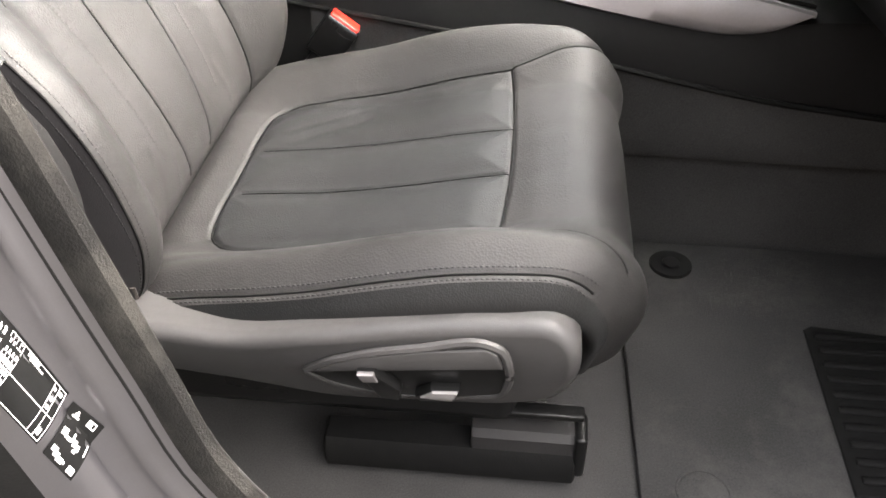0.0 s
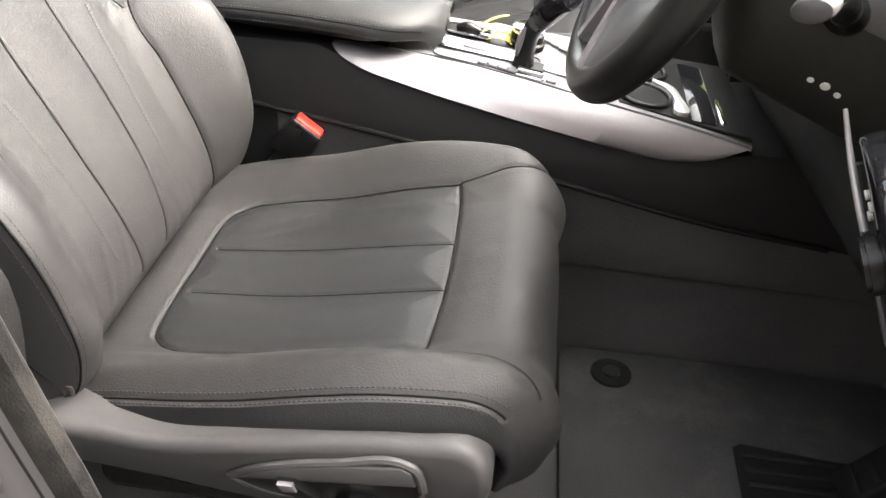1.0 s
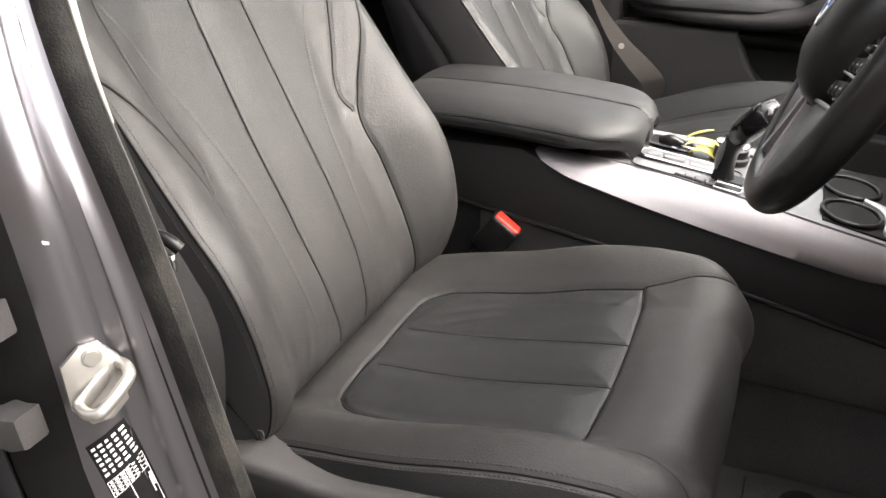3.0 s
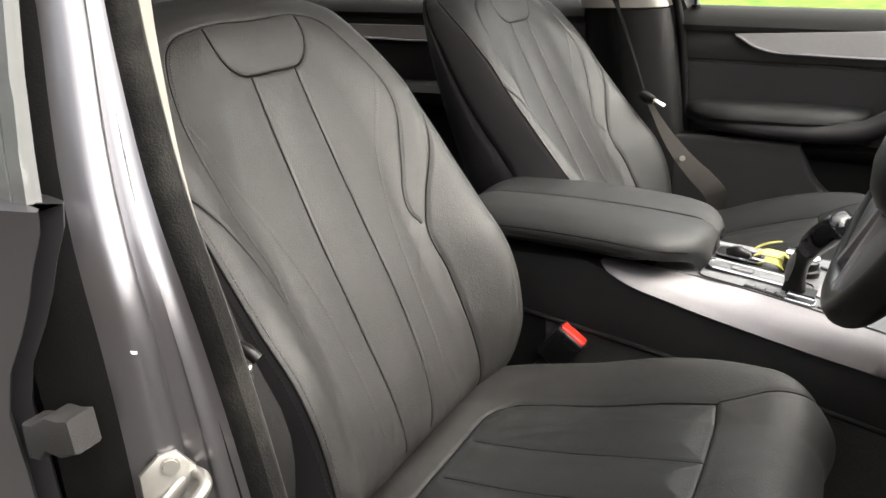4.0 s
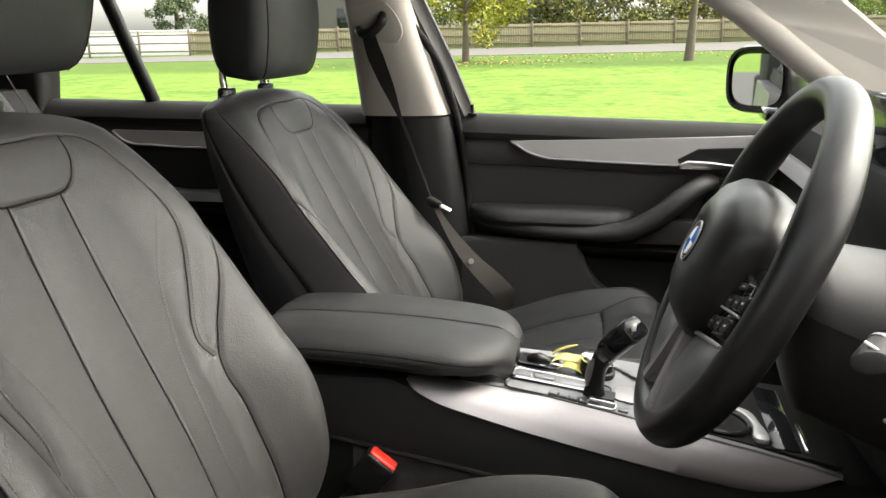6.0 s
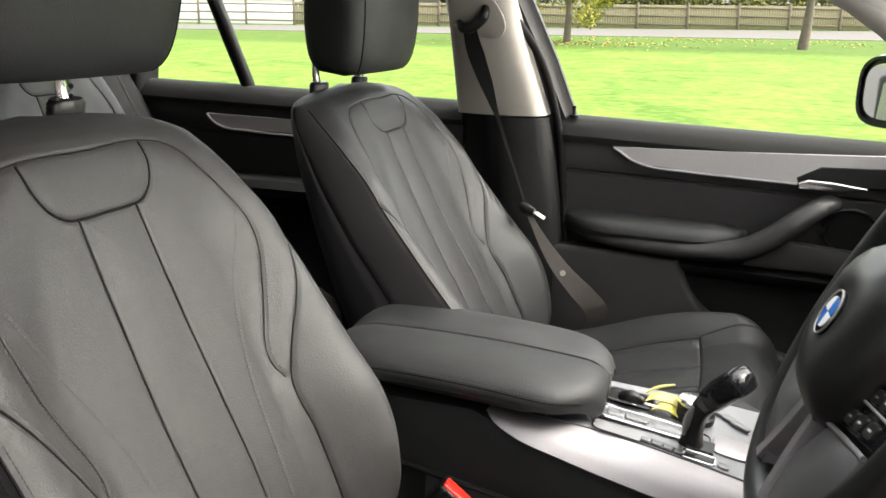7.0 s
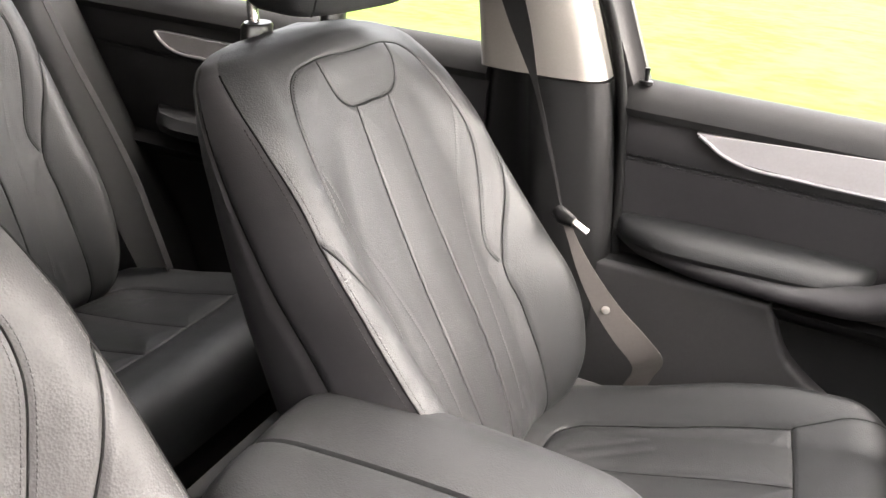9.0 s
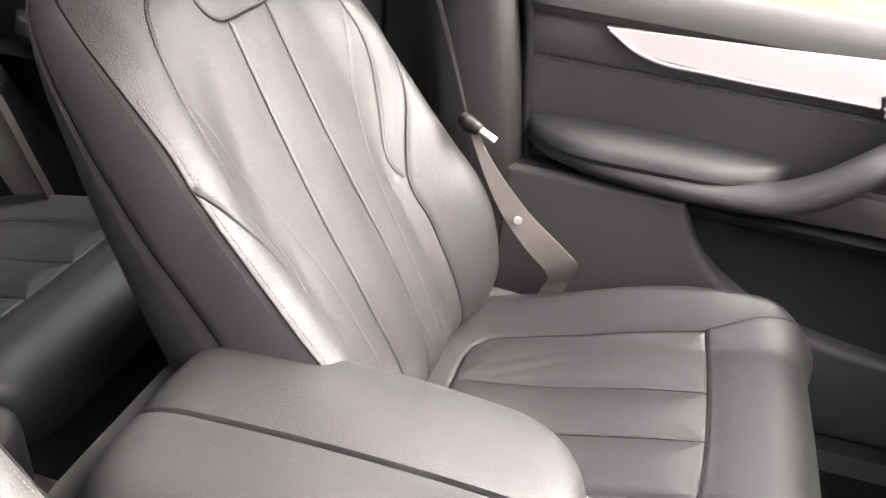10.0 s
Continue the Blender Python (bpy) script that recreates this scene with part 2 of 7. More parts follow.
def curve_points(pts, n):
    """n points along a smooth curve through pts (any dimension)."""
    pts = np.array(pts, float)
    seg = np.r_[0, np.cumsum(np.linalg.norm(np.diff(pts, axis=0), axis=1))]
    u = np.linspace(0, seg[-1], n)
    return np.stack([smooth_table(list(zip(seg, pts[:, k])), u) for k in range(pts.shape[1])], 1)


def grid_faces(r, c, close_c=False, flip=False):
    i, j = np.meshgrid(np.arange(r - 1), np.arange(c if close_c else c - 1), indexing="ij")
    j2 = (j + 1) % c
    f = np.stack([i * c + j, i * c + j2, (i + 1) * c + j2, (i + 1) * c + j], -1).reshape(-1, 4)
    return f[:, ::-1] if flip else f


def loft(rings, close=True, caps=True, smooth=True, flip=False):
    """A skin over rings of points, shape (rows, columns, 3)."""
    rings = np.array(rings, float)
    r, c = rings.shape[:2]
    faces = [tuple(f) for f in grid_faces(r, c, close, flip)]
    if caps and close:
        a, b = tuple(range(c)), tuple(range((r - 1) * c, r * c))
        faces += [a if flip else a[::-1], b[::-1] if flip else b]
    me = mesh_from(rings.reshape(-1, 3), faces, smooth=smooth)
    bm = bmesh.new()
    bm.from_mesh(me)
    bpy.data.meshes.remove(me)
    bmesh.ops.recalc_face_normals(bm, faces=bm.faces)
    sharpen(bm)
    return bm


def sharpen(bm, angle=40):
    for e in bm.edges:
        e.smooth = not (len(e.link_faces) == 2 and e.calc_face_angle(0) > radians(angle))
    for f in bm.faces:
        f.smooth = True


def sheet(P, push):
    """A solid plate: a grid of points and the same grid pushed by a vector."""
    P = np.array(P, float)
    r, c = P.shape[:2]
    B = P + np.array(push, float)
    f = grid_faces(r, c)
    n = r * c
    faces = [tuple(x) for x in f] + [tuple(x[::-1] + n) for x in f]
    rim = [(i, 0) for i in range(r)] + [(r - 1, j) for j in range(1, c)] + [(i, c - 1) for i in range(r - 2, -1, -1)] + [(0, j) for j in range(c - 2, 0, -1)]
    ids = [i * c + j for i, j in rim]
    for a, b in zip(ids, ids[1:] + ids[:1]):
        faces.append((a, b, b + n, a + n))
    me = mesh_from(np.vstack([P.reshape(-1, 3), B.reshape(-1, 3)]), faces)
    bm = bmesh.new()
    bm.from_mesh(me)
    bpy.data.meshes.remove(me)
    bmesh.ops.recalc_face_normals(bm, faces=bm.faces)
    sharpen(bm, 45)
    return bm


def tube(pts, radius, n=10, steps=0, caps=True):
    """A round tube along pts; radius may be a list."""
    pts = curve_points(pts, steps) if steps else np.array(pts, float)
    rad = np.full(len(pts), radius) if np.isscalar(radius) else np.interp(np.linspace(0, 1, len(pts)), np.linspace(0, 1, len(radius)), radius)
    d = np.gradient(pts, axis=0)
    d /= np.linalg.norm(d, axis=1)[:, None] + 1e-12
    ref = np.array([0, 0, 1.0]) if abs(d[:, 2]).mean() < 0.8 else np.array([0, 1.0, 0])
    rings = []
    for p, t, r in zip(pts, d, rad):
        a = np.cross(t, ref)
        a /= np.linalg.norm(a)
        b = np.cross(t, a)
        ang = np.linspace(0, 2 * np.pi, n, endpoint=False)
        rings.append(p + r * (np.cos(ang)[:, None] * a + np.sin(ang)[:, None] * b))
    return loft(rings, True, caps)


def ribbon(pts, across, width, thick):
    """A flat band with thickness along pts; across is the width direction at each point."""
    pts, across = np.array(pts, float), np.array(across, float)
    across = across / np.linalg.norm(across, axis=1)[:, None]
    d = np.gradient(pts, axis=0)
    n = np.cross(d, across)
    n /= np.linalg.norm(n, axis=1)[:, None]
    w = np.broadcast_to(np.asarray(width, float), (len(pts),))[:, None] / 2
    t = thick / 2
    rings = np.stack([pts - across * w - n * t, pts + across * w - n * t, pts + across * w + n * t, pts - across * w + n * t], 1)
    return loft(rings)


def box(lo, hi, bevel=0.004, seg=2):
    bm = bmesh.new()
    lo, hi = Vector(lo), Vector(hi)
    bmesh.ops.create_cube(bm, size=1, matrix=Matrix.LocRotScale((lo + hi) / 2, None, hi - lo))
    if bevel:
        bmesh.ops.bevel(bm, geom=list(bm.edges), offset=bevel, segments=seg, profile=0.5, affect="EDGES")
    sharpen(bm, 50)
    return bm


def prism(poly, axis, a, b, bevel=0.003, seg=2, steps=0):
    """An outline in the two other axes, pushed along axis from a to b, with rounded rims."""
    if steps:
        poly = curve_points(list(poly) + [poly[0]], steps + 1)[:-1]
    k = "xyz".index(axis)

    def put(p, v):
        q = list(p)
        q.insert(k, v)
        return q
    bm = bmesh.new()
    lo = [bm.verts.new(put(p, a)) for p in poly]
    hi = [bm.verts.new(put(p, b)) for p in poly]
    n = len(poly)
    bm.faces.new(lo)
    bm.faces.new(hi[::-1])
    for i in range(n):
        bm.faces.new((lo[i], hi[i], hi[(i + 1) % n], lo[(i + 1) % n]))
    bmesh.ops.recalc_face_normals(bm, faces=bm.faces)
    if bevel:
        rims = [e for e in bm.edges if len({abs(v.co[k] - a) < 1e-6 for v in e.verts}) == 1]
        bmesh.ops.bevel(bm, geom=rims, offset=bevel, segments=seg, profile=0.5, affect="EDGES", clamp_overlap=True)
    sharpen(bm, 35)
    return bm


def rounded(w, h, r=0.004, n=5):
    """A rounded rectangle's outline round the origin."""
    pts = []
    for k, (cx, cy) in enumerate(((w / 2 - r, h / 2 - r), (-w / 2 + r, h / 2 - r), (-w / 2 + r, -h / 2 + r), (w / 2 - r, -h / 2 + r))):
        pts += [(cx + r * math.cos(a), cy + r * math.sin(a)) for a in np.linspace(k * math.pi / 2, (k + 1) * math.pi / 2, n)]
    return pts


def moved(bm, m):
    bmesh.ops.transform(bm, matrix=m, verts=bm.verts)
    return bm


def disc(center, axis, radius, depth, n=24, bevel=0.0015):
    """A short round plug whose axis points along axis."""
    bm = bmesh.new()
    bmesh.ops.create_cone(bm, cap_ends=True, segments=n, radius1=radius, radius2=radius, depth=depth)
    if bevel:
        rims = [e for e in bm.edges if abs(e.verts[0].co.z - e.verts[1].co.z) < 1e-6]
        bmesh.ops.bevel(bm, geom=rims, offset=bevel, segments=2, affect="EDGES")
    q = Vector((0, 0, 1)).rotation_difference(Vector(axis)).to_matrix().to_4x4()
    sharpen(bm, 35)
    return moved(bm, Matrix.Translation(center) @ q)


def dist_to(poly, w, s):
    """Distance of every point (w, s) to an open polyline."""
    best = np.full(w.shape, 9.0)
    for (x0, y0), (x1, y1) in zip(poly[:-1], poly[1:]):
        dx, dy = x1 - x0, y1 - y0
        t = np.clip(((w - x0) * dx + (s - y0) * dy) / (dx * dx + dy * dy + 1e-12), 0, 1)
        best = np.minimum(best, np.hypot(w - x0 - t * dx, s - y0 - t * dy))
    return best


def stitches(pts, normals, step=0.005, size=0.0011):
    """A row of short raised thread beads along pts on a surface."""
    pts, normals = np.array(pts), np.array(normals)
    seg = np.r_[0, np.cumsum(np.linalg.norm(np.diff(pts, axis=0), axis=1))]
    verts, faces = [], []
    for u in np.arange(0, seg[-1] - step, step):
        a = np.array([np.interp(u, seg, pts[:, k]) for k in range(3)])
        b = np.array([np.interp(u + step * 0.7, seg, pts[:, k]) for k in range(3)])
        n = np.array([np.interp(u, seg, normals[:, k]) for k in range(3)])
        d = (b - a) / (np.linalg.norm(b - a) + 1e-9)
        c = np.cross(d, n)
        o = len(verts)
        for p in (a, b):
            verts += [p + c * size, p + n * size * 0.9, p - c * size]
        faces += [(o, o + 3, o + 4, o + 1), (o + 1, o + 4, o + 5, o + 2), (o, o + 1, o + 2), (o + 3, o + 5, o + 4)]
    return mesh_from(verts, faces)


# ---- seats ----
def soft_noise(x, y, seed):
    """Cheap smooth unevenness from a few crossed waves, in -1..1."""
    rng = np.random.RandomState(seed)
    out = 0
    for k in range(7):
        f, a = rng.uniform(8, 60), rng.uniform(0, 2 * np.pi)
        out = out + np.sin(f * (x * np.cos(a) + y * np.sin(a)) + rng.uniform(0, 6.3)) / (1 + f / 20)
    return out / 3.0


def mirrored(poly):
    return [(-w, s) for w, s in poly]


BADGE_EDGE = [(-0.088, 0.601), (-0.086, 0.575), (-0.072, 0.549), (-0.052, 0.538), (-0.035, 0.5365), (0.0, 0.5365), (0.035, 0.5365), (0.052, 0.538), (0.072, 0.549), (0.086, 0.575), (0.088, 0.601)]
PANEL_EDGE = [(0.0, 0.603), (0.10, 0.602), (0.135, 0.594), (0.155, 0.58), (0.172, 0.555), (0.188, 0.52), (0.197, 0.49), (0.197, 0.45), (0.187, 0.41), (0.168, 0.36), (0.155, 0.33), (0.150, 0.305), (0.158, 0.278)]
PANEL_HALF = [(0.275, 0.159), (0.305, 0.150), (0.33, 0.155), (0.36, 0.168), (0.41, 0.187), (0.45, 0.197), (0.49, 0.197), (0.52, 0.188), (0.555, 0.172), (0.58, 0.155), (0.594, 0.135), (0.602, 0.10), (0.6035, 0.0)]
BOLSTER_EDGE = [(0.252, 0.442), (0.215, 0.372), (0.175, 0.300), (0.164, 0.272), (0.163, 0.2), (0.164, 0.12), (0.170, 0.05), (0.178, -0.02)]
CENTRE_SEAM = [(0.043, 0.537), (0.046, 0.42), (0.049, 0.28), (0.047, 0.15), (0.038, 0.05), (0.034, 0.02)]
THIN_SEAM = [(0.190, 0.500), (0.155, 0.43), (0.128, 0.37), (0.104, 0.29), (0.092, 0.19), (0.086, 0.10), (0.084, 0.07)]
EDGE_N = [(-0.03, -0.03), (-0.012, 0.012), (0.004, 0.040), (0.022, 0.064), (0.045, 0.083), (0.07, 0.098), (0.12, 0.112), (0.17, 0.117), (0.22, 0.112), (0.277, 0.094), (0.342, 0.075), (0.4, 0.060), (0.475, 0.038), (0.533, 0.012), (0.589, -0.016), (0.62, -0.034), (0.64, -0.048), (0.664, -0.066)]
CENTRE_N = [(-0.03, -0.055), (-0.012, -0.018), (0.004, 0.006), (0.022, 0.022), (0.045, 0.031), (0.08, 0.036), (0.2, 0.032), (0.32, 0.018), (0.45, 0.006), (0.54, 0.0), (0.60, -0.004), (0.625, -0.013), (0.645, -0.030), (0.658, -0.050), (0.664, -0.068)]
HALF_WIDTH = [(-0.03, 0.225), (0.0, 0.238), (0.06, 0.252), (0.15, 0.260), (0.25, 0.260), (0.35, 0.257), (0.44, 0.254), (0.5, 0.249), (0.55, 0.242), (0.59, 0.230), (0.62, 0.214), (0.64, 0.190), (0.654, 0.150), (0.661, 0.10), (0.664, 0.05)]


def at_grid(P, fi, fj):
    """Points between the grid's points."""
    i0 = np.clip(np.floor(fi).astype(int), 0, P.shape[0] - 2)
    j0 = np.clip(np.floor(fj).astype(int), 0, P.shape[1] - 2)
    a, b = (fi - i0)[:, None], (fj - j0)[:, None]
    return P[i0, j0] * (1 - a) * (1 - b) + P[i0 + 1, j0] * a * (1 - b) + P[i0, j0 + 1] * (1 - a) * b + P[i0 + 1, j0 + 1] * a * b


def shade_seam(P, rows_at, half, poly, n, radius, wide=1.0, lift=0.0):
    """A thin dark strip for a sewn seam's shade, following a line (across, along) on a padded surface."""
    line = curve_points(poly, n)
    fi = np.interp(line[:, 1], rows_at, np.arange(len(rows_at)))
    hw = np.interp(line[:, 1], rows_at, half)
    fj = (np.clip(line[:, 0] * wide / hw, -1, 1) + 1) / 2 * (P.shape[1] - 1)
    return tube(at_grid(P, fi, fj) + lift, radius, 6)


def backrest(seat, origin, recline, wing=1.0, thick=0.115, seed=1, rows=340, cols=290, wide=1.0, crown=0.0, cap=0.0, hide=LEATHER):
    """A leather backrest with sewn channels. origin: the crease on the seat's middle line."""
    th = radians(recline)
    up, fw = np.array([-math.sin(th), 0, math.cos(th)]), np.array([math.cos(th), 0, math.sin(th)])
    s = np.linspace(-0.03, 0.664, rows)
    c = np.linspace(-1, 1, cols)
    half = smooth_table(HALF_WIDTH, s) * wide
    n_mid, n_edge = smooth_table(CENTRE_N, s), smooth_table(EDGE_N, s)
    n_edge = n_mid + (n_edge - n_mid) * wing
    S, C = np.meshgrid(s, c, indexing="ij")
    W = C * half[:, None]
    A = np.abs(W) / wide
    seam_w = np.interp(S, [p[1] for p in BOLSTER_EDGE][::-1], [p[0] for p in BOLSTER_EDGE][::-1])
    hw = half[:, None] / wide
    low_in = np.interp(S, [-0.03, 0.05, 0.12, 0.3, 0.664], [0.143, 0.137, 0.130, 0.130, 0.130])
    t1 = np.clip((A - np.minimum(low_in, hw * 0.8)) / (hw - np.minimum(low_in, hw * 0.8)), 0, 1)
    high_in = np.interp(S, [0.0, 0.40, 0.50, 0.664], [0.14, 0.14, 0.11, 0.0])
    t2 = np.clip((A - np.minimum(high_in, hw * 0.8)) / (hw - np.minimum(high_in, hw * 0.8)), 0, 1)
    mixk = np.clip((S - 0.22) / 0.24, 0, 1)
    mixk = mixk * mixk * (3 - 2 * mixk)
    shape = np.sin(t1 * np.pi / 2) ** 1.6 * (1 - mixk) + t2 * t2 * (3 - 2 * t2) * mixk
    N = n_mid[:, None] + (n_edge - n_mid)[:, None] * shape
    r = 0.048
    roll = np.clip((A - (half[:, None] / wide - r)) / r, 0, 1)
    N = N - 0.016 * roll ** 2.2
    groove = np.zeros_like(N)
    V = W / wide
    lines = [(BADGE_EDGE, 0.0022, 0.0026), (CENTRE_SEAM, 0.0020, 0.0026), (mirrored(CENTRE_SEAM), 0.0020, 0.0026),
             (PANEL_EDGE, 0.0015, 0.0024), (mirrored(PANEL_EDGE), 0.0015, 0.0024), (BOLSTER_EDGE, 0.0028, 0.0030), (mirrored(BOLSTER_EDGE), 0.0028, 0.0030),
             (THIN_SEAM, 0.0006, 0.0020), (mirrored(THIN_SEAM), 0.0006, 0.0020)]
    pillow = np.full_like(N, 9.0)
    for poly, depth, width in lines:
        d = dist_to([tuple(p) for p in curve_points(poly, 40)], V, S)
        groove = np.maximum(groove, depth * np.exp(-(d / width) ** 2))
        if depth > 0.001:
            pillow = np.minimum(pillow, d)
    N = N - groove + 0.0026 * (1 - np.exp(-(pillow / 0.026) ** 2)) + 0.0004 * soft_noise(W * 1.3, S, seed) + 0.00012 * soft_noise(W * 4.1, S * 3.3, seed + 20)
    # creases where the side panels are pulled towards the notch
    for k, (w0, s0, w1, s1) in enumerate([(0.165, 0.285, 0.12, 0.22), (0.16, 0.30, 0.125, 0.27), (0.17, 0.27, 0.14, 0.17), (0.05, 0.10, 0.075, 0.02), (0.10, 0.09, 0.12, 0.015)]):
        for sign in (1, -1):
            d = dist_to([(sign * w0, s0), (sign * w1, s1)], V, S)
            N = N - 0.0008 * np.exp(-(d / 0.006) ** 2)
    tall = s + crown * np.interp(s, [-0.03, 0.40, 0.537, 0.602, 0.664], [0, 0, 1, 0.95, 0.8]) + cap * np.interp(s, [0.605, 0.650], [0, 1])
    P = np.array(origin) + tall[:, None, None] * up + N[..., None] * fw + W[..., None] * np.array([0, 1, 0])
    normal = np.cross(np.gradient(P, axis=1), np.gradient(P, axis=0))
    normal /= np.linalg.norm(normal, axis=2)[..., None]
    # flank and back
    back_n = smooth_table([(-0.03, -thick * 0.9), (0.1, -thick), (0.45, -thick * 0.98), (0.55, -thick * 0.86), (0.62, -thick * 0.78), (0.664, -thick * 0.80)], s)
    seam_n = np.interp(s, [-0.03, 0.276, 0.338, 0.414, 0.494, 0.60, 0.664], [0.05, -0.005, -0.019, -0.039, -0.055, -0.066, -0.072])
    seam_n = np.maximum(seam_n, back_n + 0.004)
    q = np.linspace(0, 1, 21)
    edge_n = N[:, -1]
    seam_n = np.minimum(seam_n, edge_n - 0.012)
    back_n = np.minimum(back_n, seam_n - 0.006)
    f1, f2 = np.linspace(0, 1, 12), np.linspace(0, 1, 10)[1:]
    side_n = np.concatenate([edge_n[:, None] * (1 - f1) + seam_n[:, None] * f1, seam_n[:, None] * (1 - f2) + back_n[:, None] * f2], 1)
    q = (edge_n[:, None] - side_n) / (edge_n - back_n)[:, None]
    bulge = 0.012 * np.sin(np.pi * np.clip(q, 0, 1)) ** 0.7
    side_w = half[:, None] + bulge * np.clip(half[:, None] / 0.2, 0, 1) - 0.03 * q ** 6
    side_w[:, 11] -= 0.004

    def place(w, n):
        return np.array(origin) + tall[:, None, None] * up + n[..., None] * fw + w[..., None] * np.array([0, 1, 0])
    right, left = place(side_w, side_n), place(-side_w, side_n)
    zone = np.zeros((rows - 1, cols - 1), int)
    sm, vm, am = (S[1:, 1:] + S[:-1, :-1]) / 2, (V[1:, 1:] + V[:-1, :-1]) / 2, (A[1:, 1:] + A[:-1, :-1]) / 2
    panel = np.where(sm < 0.275, np.interp(sm, [-0.02, 0.05, 0.12, 0.272], [0.178, 0.170, 0.164, 0.164]), smooth_table(PANEL_HALF, sm))
    zone[(am < panel) & (sm < 0.6035)] = 1
    badge_half = np.interp(sm, [0.537, 0.549, 0.575, 0.601], [0.052, 0.072, 0.086, 0.088])
    zone[(sm > 0.537) & (sm < 0.602) & (am < badge_half)] = 2
    bol = np.interp(sm, [p[1] for p in BOLSTER_EDGE][::-1], [p[0] for p in BOLSTER_EDGE][::-1])
    zone[(sm < 0.442) & (vm > bol)] = 3
    zone[(sm < 0.442) & (-vm > bol)] = 4
    faces = grid_faces(rows, cols).reshape(rows - 1, cols - 1, 4)

    def piece(z):
        f = faces[zone == z]
        used, inv = np.unique(f, return_inverse=True)
        return mesh_from(P.reshape(-1, 3)[used], inv.reshape(-1, 4)[:, ::-1])
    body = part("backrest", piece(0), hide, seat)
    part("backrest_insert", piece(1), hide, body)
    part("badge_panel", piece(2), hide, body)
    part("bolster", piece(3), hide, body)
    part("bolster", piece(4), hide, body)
    for sgn, side in ((1, right), (-1, left)):
        part("side_panel", loft(side, close=False, flip=sgn > 0), LEATHER_SIDE, body)
    rear = np.concatenate([right[:, -1:], (right[:, -1:] * 0.5 + left[:, -1:] * 0.5) + 0.012 * -fw, left[:, -1:]], 1)
    part("back_shell", loft(rear, close=False), PLASTIC, body)
    top = np.concatenate([P[-1], right[-1, 1:], left[-1, ::-1][:-1]])
    lid = mesh_from(np.vstack([top, top.mean(0) + up * 0.004]), [(i, (i + 1) % len(top), len(top)) for i in range(len(top))])
    part("top_seam", lid, hide, body)
    # Dark strips laid along the grooves as the seams' shade
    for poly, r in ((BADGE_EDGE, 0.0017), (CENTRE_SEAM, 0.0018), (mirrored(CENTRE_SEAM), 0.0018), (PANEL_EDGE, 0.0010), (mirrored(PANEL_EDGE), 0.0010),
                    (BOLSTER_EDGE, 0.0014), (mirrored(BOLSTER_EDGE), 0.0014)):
        part("seam", shade_seam(P, s, half, poly, 90, r, wide), SEAM_SHADE, body)
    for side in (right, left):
        # Seam shade drawn as dark strips on flank and bolster edge
        part("seam", tube(side[6:-8:4, 11], 0.0013, 6), SEAM_SHADE, body)
        part("seam", tube(side[8:-20:4, 0], 0.0013, 6), EDGE_SHADE, body)
        row = side[int(rows * 0.05):int(rows * 0.85):3]
        flank = np.sign(row[0, 1, 1] - origin[1]) * np.array([0, 1.0, 0])
        part("stitching", stitches(row[:, 1] + flank * 0.0005, [flank] * len(row), 0.0055, 0.0007), THREAD, body)
    for sgn in (1, -1):
        for off, track in ((0.0045, PANEL_EDGE[2:]), (-0.0045, PANEL_EDGE[2:]), (0.0, THIN_SEAM)):
            line = [(sgn * (w + off), ss) for w, ss in curve_points(track, 60)]
            pts, nor = [], []
            for w, ss in line:
                fi = np.interp(ss, s, np.arange(rows))
                fj = np.clip((w * wide / np.interp(ss, s, half) + 1) / 2 * (cols - 1), 0, cols - 1)
                pts.append(at_grid(P, np.array([fi]), np.array([fj]))[0])
                nor.append(normal[int(fi), int(fj)])
            nor = np.array(nor)
            nor *= np.sign((nor @ fw))[:, None]
            part("stitching", stitches(pts, nor, 0.0045, 0.0006), THREAD, body)
        for jj in ((cols - 4,) if sgn > 0 else (3,)):
            sel = slice(int(rows * 0.06), int(rows * 0.80), 3)
            nor = normal[sel, jj]
            nor = nor * np.sign(nor @ fw)[:, None]
            part("stitching", stitches(P[sel, jj], nor, 0.0045, 0.0006), THREAD, body)
    return up, fw


